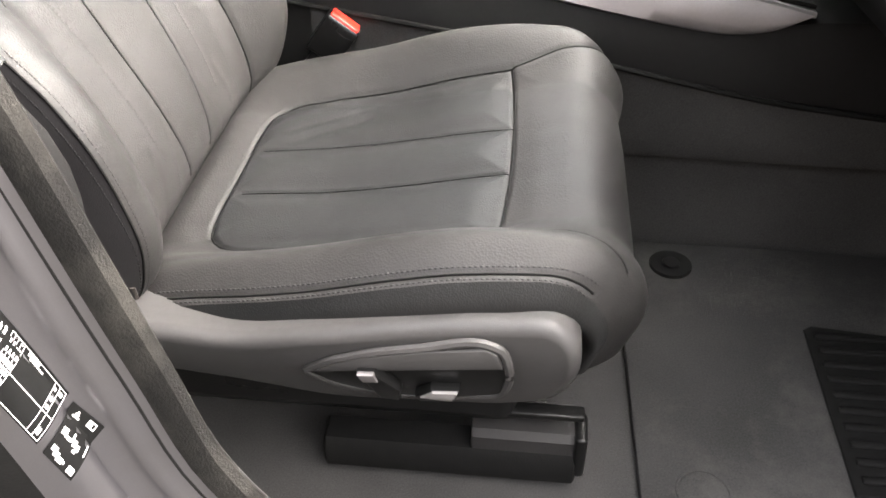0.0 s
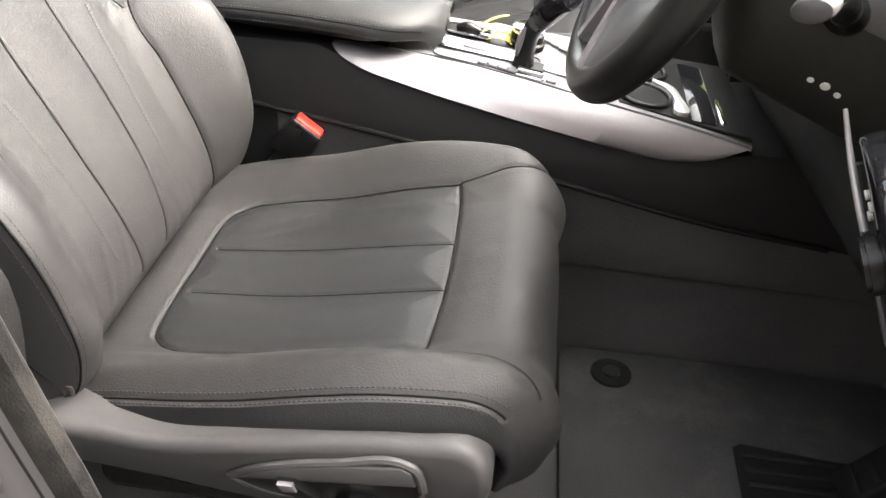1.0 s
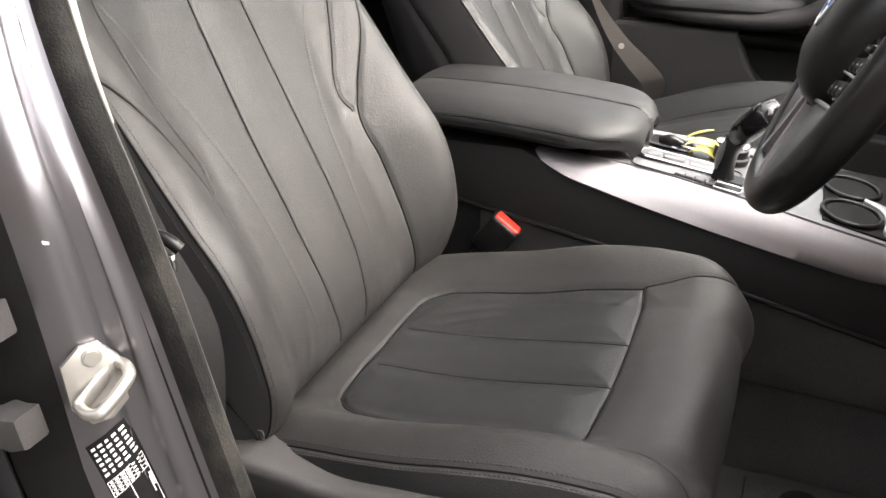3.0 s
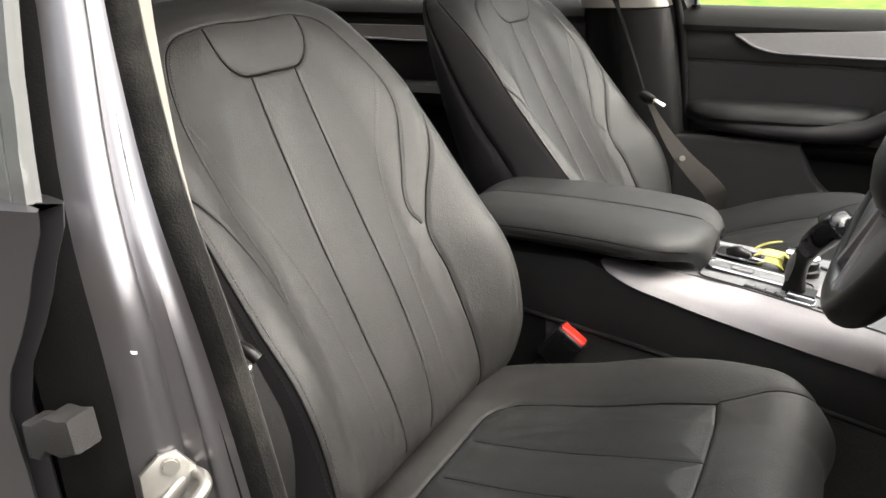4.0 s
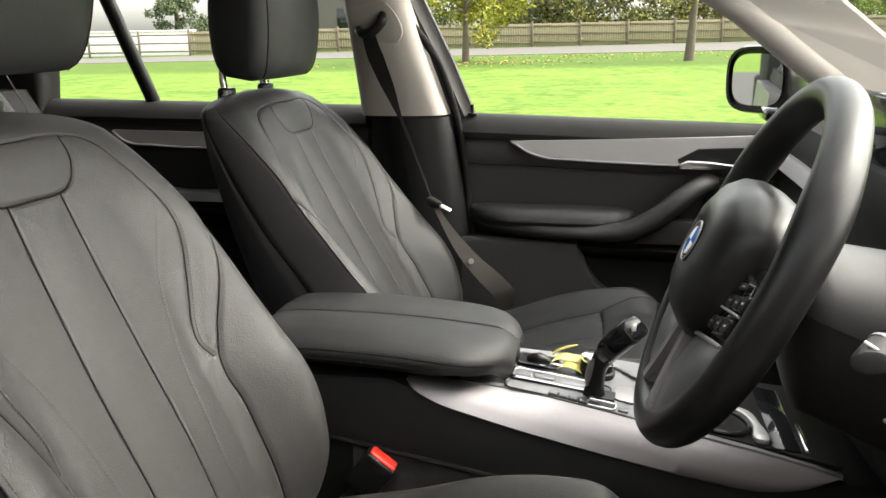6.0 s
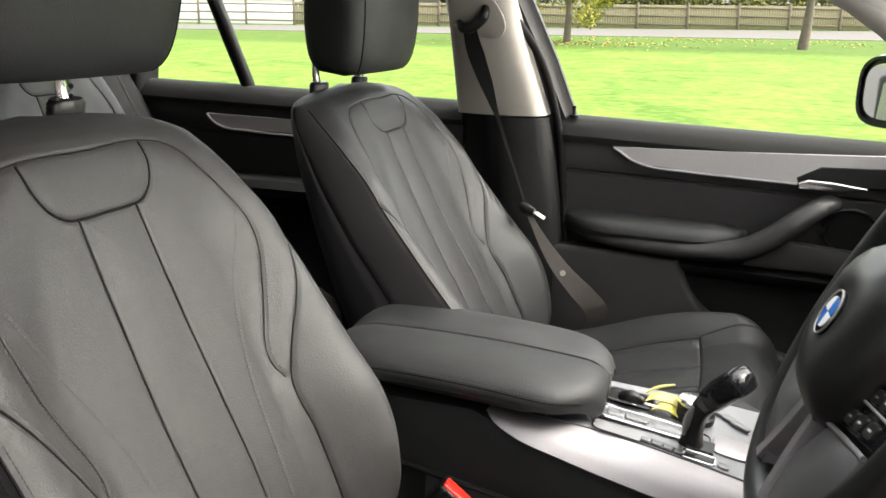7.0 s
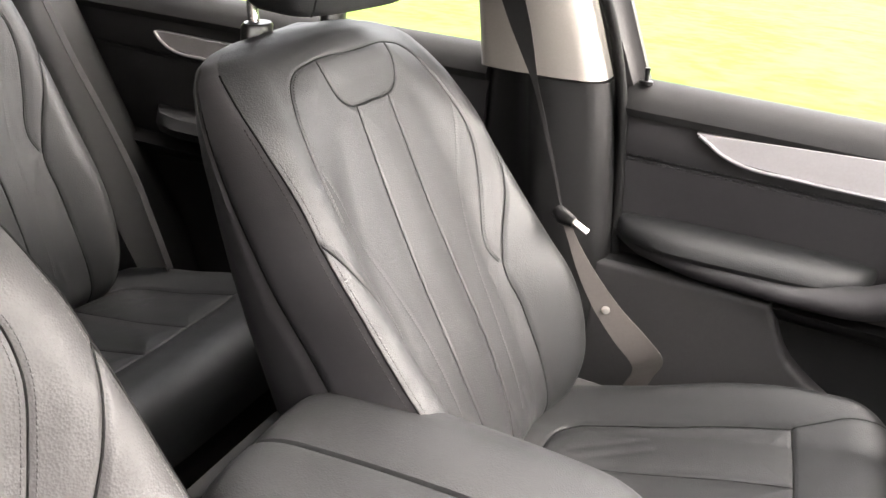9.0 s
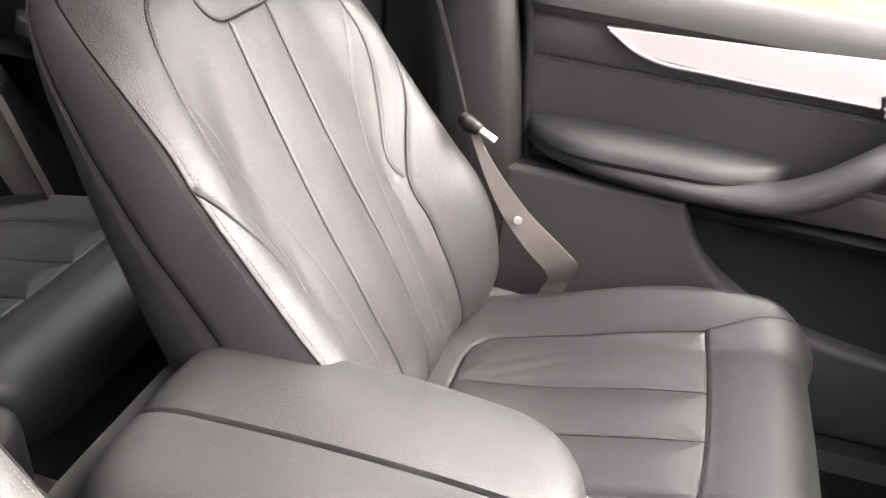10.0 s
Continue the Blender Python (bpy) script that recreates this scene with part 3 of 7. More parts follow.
def cushion(seat, origin, length=0.499, slope=8.8, seed=3, wide=1.0, rise=0.052, drop=0.075, stretch=1.0, hide=LEATHER):
    """A leather seat cushion with a sewn insert. origin: the crease on the seat's middle line."""
    ph = radians(slope)
    fw, up = np.array([math.cos(ph), 0, math.sin(ph)]), np.array([-math.sin(ph), 0, math.cos(ph)])
    rows, cols = 320, 280
    q = np.linspace(-0.03, length + 0.092, rows)
    g = q / stretch
    R = 0.06
    bend = length - R
    ang = np.clip((q - bend) / R, 0, radians(105))
    rest = np.clip(q - bend - R * radians(105), 0, 1)
    a = np.where(q < bend, q, bend + R * np.sin(ang) + rest * np.cos(radians(105)))
    h = np.where(q < bend, 0, -R * (1 - np.cos(ang)) - rest * np.sin(radians(105)))
    h = h - 0.03 * np.clip((0.03 - q) / 0.06, 0, 1) ** 2 - 0.006 * np.exp(-((q - 0.2) / 0.09) ** 2)
    half = smooth_table([(-0.03, 0.232), (0.03, 0.243), (0.15, 0.252), (0.35, 0.256), (0.45, 0.250), (0.52, 0.238), (0.68, 0.21)], g) * wide
    c = np.linspace(-1, 1, cols)
    Q, C = np.meshgrid(g, c, indexing="ij")
    W = C * half[:, None]
    V = W / wide
    Am = np.abs(V)
    hw = half[:, None] / wide
    amount = smooth_table([(-0.03, 0.40), (0.05, 0.55), (0.2, 0.82), (0.30, 0.95), (0.36, 0.95), (0.42, 0.85), (0.48, 0.66), (0.54, 0.45), (0.60, 0.28), (0.70, 0.15)], g)[:, None]
    t = np.clip((Am - 0.135) / 0.085, 0, 1)
    H = rise * amount * t * t * (3 - 2 * t)
    H = H - 0.020 * np.clip((Am - (hw - 0.045)) / 0.045, 0, 1) ** 2
    outline = [(0.168, 0.378), (0.163, 0.25), (0.155, 0.13), (0.147, 0.088), (0.13, 0.067), (0.105, 0.060), (0.08, 0.059), (0.0, 0.059), (-0.08, 0.059), (-0.105, 0.060), (-0.13, 0.067), (-0.147, 0.088), (-0.155, 0.13), (-0.163, 0.25), (-0.168, 0.378)]
    front = [(-0.168, 0.374), (-0.06, 0.381), (0.06, 0.381), (0.168, 0.377)]
    wing = [(0.168, 0.376), (0.180, 0.42), (0.196, 0.465), (0.212, 0.495)]
    side_seam = [(0.2365, 0.02), (0.246, 0.15), (0.2495, 0.35), (0.2455, 0.44), (0.240, 0.485)]
    lines = [(outline, 0.0034, 0.0036), (front, 0.0028, 0.0030), (wing, 0.0015, 0.0026), (mirrored(wing), 0.0015, 0.0026),
             ([(0.046, 0.075), (0.048, 0.22), (0.047, 0.38)], 0.0018, 0.0026), ([(-0.046, 0.075), (-0.048, 0.22), (-0.047, 0.38)], 0.0018, 0.0026),
             (side_seam, 0.0018, 0.0024), (mirrored(side_seam), 0.0018, 0.0024)]
    groove, pillow = np.zeros_like(H), np.full_like(H, 9.0)
    for poly, depth, width in lines:
        d = dist_to([tuple(p) for p in curve_points(poly, 40)], V, Q)
        groove = np.maximum(groove, depth * np.exp(-(d / width) ** 2))
        pillow = np.minimum(pillow, d)
    H = H - groove + 0.0052 * (1 - np.exp(-(pillow / 0.022) ** 2)) + 0.0014 * soft_noise(W, Q, seed) + 0.00034 * soft_noise(W * 4.3, Q * 3.7, seed + 20)
    for w0, q0, w1, q1, dep in [(0.06, 0.11, 0.10, 0.20, 0.0022), (0.08, 0.10, 0.125, 0.19, 0.002), (0.04, 0.09, 0.055, 0.17, 0.0018), (0.19, 0.05, 0.20, 0.12, 0.002),
                                (0.205, 0.06, 0.215, 0.14, 0.0018), (-0.17, 0.06, -0.18, 0.15, 0.0015), (0.10, 0.07, 0.14, 0.11, 0.0018), (-0.19, 0.36, -0.21, 0.44, 0.0015)]:
        H = H - 0.55 * dep * np.exp(-(dist_to([(w0, q0), (w1, q1)], V, Q) / 0.008) ** 2)
    nx, nz = np.sin(ang), np.cos(ang)
    up_q = nx[:, None] * fw + nz[:, None] * up
    pull = -0.035 * np.abs(C) ** 6 * np.clip((Q - 0.30) / 0.2, 0, 1)
    P = np.array(origin) + (a[:, None] + pull)[..., None] * fw + h[:, None, None] * up + H[..., None] * up_q[:, None, :] + W[..., None] * np.array([0, 1, 0])
    faces = grid_faces(rows, cols).reshape(rows - 1, cols - 1, 4)
    qm, vm = (Q[1:, 1:] + Q[:-1, :-1]) / 2, np.abs((V[1:, 1:] + V[:-1, :-1]) / 2)
    zone = np.zeros((rows - 1, cols - 1), int)
    ins = np.interp(qm, [0.06, 0.067, 0.088, 0.13, 0.25, 0.378], [0.105, 0.13, 0.147, 0.155, 0.163, 0.168])
    zone[(qm > 0.060) & (qm < 0.379) & (vm < ins)] = 1

    def piece(z):
        f = faces[zone == z]
        used, inv = np.unique(f, return_inverse=True)
        return mesh_from(P.reshape(-1, 3)[used], inv.reshape(-1, 4)[:, ::-1])
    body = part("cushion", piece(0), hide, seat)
    part("cushion_insert", piece(1), LEATHER, body)
    k = 12
    u = np.linspace(0, 1, k)
    for col, sgn in ((-1, 1), (0, -1)):
        edge = P[:, col]
        low = np.interp(g, [-0.03, 0.0, 0.10, 0.3, 0.46, 0.55], [0.05, 0.05, drop, drop * 0.8, drop * 0.9, 0.02])
        side = edge[:, None, :] + (u[None, :, None] * low[:, None, None]) * -up_q[:, None, :] + (sgn * 0.010 * np.sin(np.pi * u) - sgn * 0.016 * u ** 4)[None, :, None] * np.array([0, 1, 0])
        part("side_panel", loft(side, close=False), LEATHER, body)
    # Cushion seams get near-black strips in place of shaded folds
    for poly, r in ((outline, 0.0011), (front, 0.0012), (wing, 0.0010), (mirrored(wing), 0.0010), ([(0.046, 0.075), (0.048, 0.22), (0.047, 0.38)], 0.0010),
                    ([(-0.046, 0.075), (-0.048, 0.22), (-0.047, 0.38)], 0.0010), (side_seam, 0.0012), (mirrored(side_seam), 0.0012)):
        part("seam", shade_seam(P, g, half, poly, 90, r, wide), SEAM_SHADE, body)
    normal = np.cross(np.gradient(P, axis=1), np.gradient(P, axis=0))
    normal /= np.linalg.norm(normal, axis=2)[..., None] + 1e-12
    for sgn in (1, -1):
        for off in (0.0042, -0.0045):
            pts, nor = [], []
            for w, qq in curve_points(side_seam, 60):
                fi = np.interp(qq, g, np.arange(rows))
                i = int(fi)
                fj = np.clip((sgn * (w + off) * wide / np.interp(qq, g, half) + 1) / 2 * (cols - 1), 0, cols - 1)
                n = normal[i, int(fj)]
                pts.append(at_grid(P, np.array([fi]), np.array([fj]))[0])
                nor.append(n * np.sign(n @ up_q[i]))
            part("stitching", stitches(pts, nor, 0.005, 0.0008), THREAD, body)
    return body


def headrest(seat, origin, up, fw, y, shift=0.0, post_s=0.655, lift=0.035, notched=-1, half=0.150, tall=0.215, deep=0.140, gap=0.066, back=-0.05):
    """A padded headrest on two chromed posts in black collars."""
    o = np.array([origin[0], y, origin[2]])
    root_up, root_fw = up, fw
    base = o + up * (post_s + lift) + fw * back
    lean = math.atan2(-up[0], up[2]) - radians(27)
    up, fw = np.array([-math.sin(lean), 0, math.cos(lean)]), np.array([math.cos(lean), 0, math.sin(lean)])
    rows, cols = 26, 48
    rings = []
    for k in range(rows):
        v = k / (rows - 1)
        z = tall * v
        shrink = (1 - abs(2 * v - 1) ** 7) ** 0.32 if 0 < v < 1 else 0.04
        hw = half * (0.93 + 0.07 * math.sin(v * 2.6)) * (0.55 + 0.45 * shrink)
        dp = deep * (0.80 + 0.2 * math.sin(v * 3.0)) * shrink * 0.5
        mid = 0.022 - 0.006 * v
        a = np.linspace(0, 2 * np.pi, cols, endpoint=False)
        ca, sa = np.cos(a), np.sin(a)
        x = np.sign(ca) * np.abs(ca) ** 0.5 * dp + mid
        w = np.sign(sa) * np.abs(sa) ** 0.55 * hw
        rings.append(base + z * up + x[:, None] * fw + (w[:, None] + shift) * np.array([0, 1, 0]))
    rings = np.array(rings)
    pad = part("headrest", loft(rings), LEATHER, seat, "padded black leather headrest")
    for sgn in (1, -1):
        j = 6 if sgn > 0 else cols - 6
        line = rings[1:-1, j]
        out = line - rings[1:-1].mean(1)
        out /= np.linalg.norm(out, axis=1)[:, None]
        # Dark strip put in for the shading edge at the headrest's corner
        part("corner_shade", tube(line + out * 0.0002, 0.0012, 6), SEAM_SHADE, pad)
        root = o + root_up * (post_s + 0.006) - root_fw * 0.078 + np.array([0, sgn * gap + shift * 0.5, 0])
        post = part("headrest_post", tube([root - root_up * 0.02, root + root_up * 0.01, root + root_up * 0.02 + up * (lift + 0.04)], 0.0068, 14, 10), CHROME, seat, "polished chrome headrest post")
        collar_ring = []
        for z, g in ((-0.012, 1.0), (0.006, 1.0), (0.010, 0.85), (0.0105, 0.4)):
            a = np.linspace(0, 2 * np.pi, 24, endpoint=False)
            collar_ring.append(root + up * z + np.cos(a)[:, None] * fw * 0.014 * g + np.sin(a)[:, None] * np.array([0, 0.027, 0]) * g)
        part("post_collar", loft(collar_ring), BLACK_SATIN, seat)
        if sgn == notched:
            for m in range(4):
                p = root + up * (0.014 + 0.011 * m) + fw * 0.0066
                part("notch", disc(p, fw, 0.0032, 0.002, 8, 0.0005), BLACK_SATIN, post)


def seat_base(seat, x, y, side, detail=True):
    """Valance, switches, rails and under-frame. side: -1 when the door is on the low-y side."""
    def pt(dx, z):
        return (x + dx, z)
    y0, y1 = y + side * 0.200, y + side * 0.284
    outline = [pt(-0.14, 0.775), pt(0.02, 0.800), pt(0.076, 0.799), pt(0.13, 0.795), pt(0.21, 0.808), pt(0.287, 0.822), pt(0.38, 0.832), pt(0.43, 0.830), pt(0.447, 0.815),
               pt(0.452, 0.789), pt(0.446, 0.75), pt(0.43, 0.718), pt(0.39, 0.700), pt(0.30, 0.690), pt(0.22, 0.685), pt(0.12, 0.712), pt(0.0, 0.735), pt(-0.14, 0.74)]
    def lean(bm):
        """The valance turns under towards the rail."""
        for v in bm.verts:
            low = max(0.0, 0.792 - v.co.z)
            v.co.y -= side * (0.45 * low * low / (low + 0.04) + 0.15 * max(0.0, v.co.z - 0.800))
        return bm
    val = part("valance", lean(prism(outline, "y", min(y0, y1), max(y0, y1), 0.026, 7, 120)), PLASTIC_GREY, seat, "anthracite plastic seat valance")
    dish = [pt(0.200, 0.757), pt(0.225, 0.777), pt(0.255, 0.790), pt(0.31, 0.803), pt(0.37, 0.811), pt(0.381, 0.806), pt(0.388, 0.785), pt(0.388, 0.757), pt(0.380, 0.733), pt(0.365, 0.727), pt(0.25, 0.721), pt(0.225, 0.732)]
    inside = y1 - side * 0.006

    def raised(poly, out, bevel, steps=0, base=inside):
        top = y1 + side * out
        return lean(prism(poly, "y", min(base, top), max(base, top), bevel, 2, steps))
    rim = np.array(curve_points(dish + dish[:1], 61))
    part("panel_rim", lean(tube([(px, y1 + side * 0.001, pz) for px, pz in rim], 0.0045, 8)), PLASTIC_GREY, val, "rounded rim round the switch panel")
    part("switch_panel", raised(dish, 0.003, 0.002, 60), BLACK_SATIN, val, "black switch panel")
    # Upper part of the black panel made grey: its reflection as a strip
    strip = [pt(0.206, 0.760), pt(0.228, 0.778), pt(0.257, 0.790), pt(0.31, 0.802), pt(0.368, 0.809), pt(0.378, 0.804), pt(0.383, 0.788)]
    part("panel_reflection", raised(strip, 0.006, 0.002), PLASTIC_GREY, val, "grey strip for the reflection along the switch panel")
    if detail:
        knob = [pt(0.252, 0.775), pt(0.268, 0.776), pt(0.290, 0.745), pt(0.287, 0.722), pt(0.268, 0.724)]
        part("backrest_switch", raised(knob, 0.014, 0.004), BLACK_SATIN, val)
        cap = [pt(0.253, 0.776), pt(0.268, 0.777), pt(0.271, 0.765), pt(0.257, 0.763)]
        part("switch_cap", raised(cap, 0.016, 0.0008, 0, y1 + side * 0.010), ALU, val, "bright switch cap")
        sw = [pt(0.302, 0.735), pt(0.318, 0.752), pt(0.345, 0.754), pt(0.339, 0.728), pt(0.306, 0.724)]
        part("seat_switch", raised(sw, 0.014, 0.004), BLACK_SATIN, val)
        cap2 = [pt(0.308, 0.738), pt(0.320, 0.751), pt(0.343, 0.753), pt(0.337, 0.735)]
        part("switch_cap", raised(cap2, 0.016, 0.0008, 0, y1 + side * 0.010), ALU_DARK, val)
    part("under_frame", box((x + 0.0, y - 0.20, 0.60), (x + 0.40, y + 0.20, 0.735), 0.02), BLACK_SATIN, seat)
    for sg in (-1, 1):
        ry = y + sg * 0.185
        part("rail", prism([(ry - 0.024, 0.520), (ry + 0.024, 0.520), (ry + 0.024, 0.548), (ry + 0.016, 0.560), (ry - 0.016, 0.560), (ry - 0.024, 0.548)], "x", x + 0.18, x + 0.470, 0.003, 1), RUBBER, seat)
        part("rail_cover", prism([(ry - 0.016, 0.556), (ry + 0.016, 0.556), (ry + 0.016, 0.580), (ry + 0.009, 0.588), (ry - 0.009, 0.588), (ry - 0.016, 0.580)], "x", x + 0.35, x + 0.476, 0.004, 2), GREY_TRIM, seat, "grey edge cover of the seat rail")
        part("rail_cap", box((x + 0.466, ry - 0.022, 0.528), (x + 0.480, ry + 0.022, 0.594), 0.005, 2), BLACK_SATIN, seat)
        part("rail_tongue", box((x + 0.36, ry - 0.008, 0.608), (x + 0.474, ry + 0.010, 0.617), 0.002, 1), BLACK_SATIN, seat)


def front_seat(x, y, z, recline, side, label, lift, seed, half, shift, crown=0.0, gap=0.066, raised=(0, 0, 0), cap=0.0, hide=LEATHER, **pad):
    seat = thing("car_seat", (x + 0.2, y, 0.53), label, "car seat", "front seats")
    up, fw = backrest(seat, (x, y, z), recline, seed=seed, crown=crown, cap=cap, hide=hide)
    cushion(seat, (x + raised[0], y + raised[1], z + raised[2]), seed=seed + 2, hide=hide, **pad)
    headrest(seat, (x, y, z), up, fw, y, shift, post_s=0.655 + crown * 0.8, lift=lift - crown * 0.05, notched=1, half=half, gap=gap)
    seat_base(seat, x, y, side, detail=side < 0)
    base = np.array([x + 0.030, y + side * 0.236, z + 0.010])
    folds = []
    for k in range(9):
        f = k / 8
        wave = 0.004 * math.sin(k * 1.9)
        folds.append([base + np.array([-0.022 * f + 0.010 * (1 - v), side * (0.016 - 0.020 * v + wave * v), 0.036 - 0.048 * v - 0.010 * f * v]) for v in np.linspace(0, 1, 7)])
    part("corner_tab", sheet(folds, (0, -side * 0.0015, 0)), WEB, seat, "grey cloth gathered at the cushion corner")
    return seat


# The driver seat takes the lighter leather that stands for door light
front_seat(0.165, 0.003, 0.775, 18.1, -1, "black leather driver seat with sewn channels and a grey plastic valance", 0.040, 1, 0.160, 0.022, cap=-0.011, hide=LEATHER_LIT)
front_seat(0.224, 0.797, 0.757, 23.0, 1, "black leather front passenger seat with sewn channels beside the armrest", 0.020, 5, 0.160, 0.02, crown=0.029, gap=0.091, cap=-0.007, raised=(-0.020, 0.014, 0.004), length=0.535, slope=13.5, stretch=1.08)


# ---- cabin shell ----
def pane(name, geo, mat, parent=None, label="", category=""):
    """A glass pane that lets daylight in."""
    ob = part(name, geo, mat, parent, label)
    ob.visible_shadow = False
    return tagged(ob, category=category, kind="structure") if category else ob


def setting(name, geo, mat, label, category):
    return tagged(part(name, geo, mat), label, category, kind="structure")


setting("floor", box((-1.35, -0.40, 0.40), (1.55, 1.22, 0.500), 0.01), CARPET, "charcoal carpeted car floor with dust", "floor")
tunnel = [(0.27, 0.49), (0.292, 0.58), (0.315, 0.70), (0.56, 0.70), (0.60, 0.60), (0.62, 0.49)]
setting("floor_tunnel", prism([(p[0], p[1]) for p in tunnel], "x", -1.0, 1.5, 0.02, 3), CARPET, "charcoal carpet over the centre tunnel", "floor")

# firewall and toe board
setting("wall_front", sheet([[(1.22 + 0.25 * k, y, 0.495 + 0.42 * k) for y in (-0.40, 1.22)] for k in (0, 0.5, 1)], (0.04, 0, -0.02)), CARPET, "carpeted toe board under the dashboard", "wall")

# roof with a beige lining
roof_rows = []
for x, drop in ((-1.75, 0.14), (-1.4, 0.06), (-0.6, 0.0), (0.0, 0.0), (0.30, 0.015), (0.47, 0.035)):
    roof_rows.append([(x, 0.42 + w, 1.71 - drop - 0.05 * (w / 0.62) ** 4) for w in np.linspace(-0.62, 0.62, 15)])
setting("ceiling", sheet(roof_rows, (0, 0, 0.04)), HEADLINER, "beige fabric headliner under the roof", "ceiling")

# ---- near door opening: pillar and sill in one sweep ----
OPENING = curve_points([(0.165, 1.74), (0.205, 1.56), (0.219, 1.45), (0.221, 1.35), (0.230, 1.256), (0.255, 1.16), (0.274, 1.08), (0.290, 1.00), (0.312, 0.894), (0.340, 0.775), (0.385, 0.70), (0.47, 0.65), (0.62, 0.628), (0.85, 0.62), (1.30, 0.62)], 80)


def sweep(section, close=False):
    """Sweeps a section of (inwards from the opening's edge, y) along the opening."""
    d = np.gradient(OPENING, axis=0)
    d /= np.linalg.norm(d, axis=1)[:, None]
    nor = np.stack([d[:, 1], -d[:, 0]], 1)
    rings = []
    for p, n in zip(OPENING, nor):
        rings.append([(p[0] + n[0] * a, y, p[1] + n[1] * a) for a, y in section])
    return rings


pillar = thing("pillar_near", (0.2, -0.45, 0.50), "grey painted door pillar with rubber seal beside the driver seat", "pillar", kind="structure")
SECTION = [(0.016, 0.0, -0.411), (0.024, 0.010, -0.419), (0.022, 0.022, -0.426), (0.014, 0.045, -0.4295), (0.017, 0.048, -0.4335), (0.020, 0.049, -0.436), (0.010, 0.058, -0.440), (0.008, 0.063, -0.447), (0.010, 0.067, -0.455), (0.022, 0.070, -0.464), (0.045, 0.072, -0.472), (0.10, 0.072, -0.478)]


def lean_in(x, y, z):
    """The car's side leans inwards above the window line."""
    h = max(0.0, z - 1.19)
    d = 0.32 * h * h / (h + 0.05)
    return (x - 1.27 * d, y + d, z)


def opening_rows(section):
    d = np.gradient(OPENING, axis=0)
    d /= np.linalg.norm(d, axis=1)[:, None]
    rows = []
    for p, t in zip(OPENING, d):
        f = min(1.0, max(0.0, (1.38 - p[1]) / 0.42))
        rows.append([lean_in(p[0] + t[1] * (a + b * f), y, p[1] - t[0] * (a + b * f)) for a, b, y in section])
    return rows


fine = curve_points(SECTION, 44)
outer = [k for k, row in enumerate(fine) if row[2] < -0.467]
part("painted_face", sheet(opening_rows(fine[:outer[0] + 1]), (-0.010, 0.010, 0)), PAINT, pillar, "grey metallic painted pillar face")
# Outer paint coloured black for its dark reflection and the door gap's shade
part("gap_shade", sheet(opening_rows(fine[outer[0]:]), (-0.010, 0.010, 0)), RUBBER, pillar, "black pillar edge for the dark reflection and door gap")
part("seal", loft(opening_rows([(0.002, 0, -0.398), (-0.002, 0, -0.404), (0.002, 0, -0.412), (0.012, 0, -0.416), (0.024, 0.004, -0.414), (0.026, 0.004, -0.404), (0.014, 0, -0.396)]), True), FLOCK, pillar, "dusty flocked door seal")
trim_rows = opening_rows([(0.006, 0, -0.400), (0.012, -0.004, -0.393), (0.026, -0.006, -0.383), (0.045, -0.006, -0.375), (0.070, 0, -0.369), (0.15, 0, -0.362), (0.15, 0, -0.40)])
def slanted(rows, grow):
    """Draws a trim back from the opening's edge by grow(height)."""
    return [[(p[0] - grow(p[2]), p[1], p[2]) for p in r] for r in rows]


part("lower_trim", loft(slanted([r for r in trim_rows if r[0][2] < 1.50], lambda z: max(0.0, z - 1.22) * 0.07), True), PLASTIC, pillar, "grained black lower pillar trim")
upper_rows = opening_rows([(0.006, 0, -0.400), (0.012, 0, -0.386), (0.022, 0, -0.366), (0.044, 0, -0.345), (0.10, 0, -0.335), (0.15, 0, -0.342), (0.15, 0, -0.40)])
part("upper_trim", loft(slanted([r for r in upper_rows if r[0][2] > 1.20], lambda z: max(0.0, 1.50 - z) * 0.085 - 0.010), True), HEADLINER, pillar, "beige upper pillar trim")

bead = opening_rows([(0.007 + 0.0016 * math.cos(q), 0, -0.3945 + 0.0016 * math.sin(q)) for q in np.linspace(0, 2 * np.pi, 8, endpoint=False)])
part("trim_bead", loft(bead, True), PLASTIC_GREY, pillar, "thin pale edge of the pillar trim")
groove = opening_rows([(0.0275 + 0.0018 * math.cos(q), 0.004, -0.4165 + 0.0018 * math.sin(q)) for q in np.linspace(0, 2 * np.pi, 8, endpoint=False)])
part("seal_lip", loft(groove, True), RUBBER, pillar, "black rubber lip of the seal")

# striker
striker = thing("door_striker", (0.235, -0.46, 1.02), "plated steel door striker bolted to the pillar", "striker")
plate = [(-0.038, -0.010), (-0.038, 0.008), (-0.024, 0.024), (0.020, 0.024), (0.038, 0.010), (0.038, -0.006), (0.024, -0.024), (-0.018, -0.024)]
SM = Matrix.Translation((0.2205, -0.4545, 1.033)) @ Euler((0, radians(-4), radians(-34))).to_matrix().to_4x4()
part("base_plate", moved(prism([(a[1] * 0.88, a[0] * 0.90) for a in plate], "x", 0, 0.006, 0.002, 2), SM), STEEL, striker)
TURNED = SM @ Euler((0, 0, radians(16))).to_matrix().to_4x4() @ Euler((radians(33), 0, 0)).to_matrix().to_4x4()
part("ridge", moved(box((0.004, -0.023, -0.007), (0.009, 0.023, 0.007), 0.003, 2), TURNED), STEEL, striker)
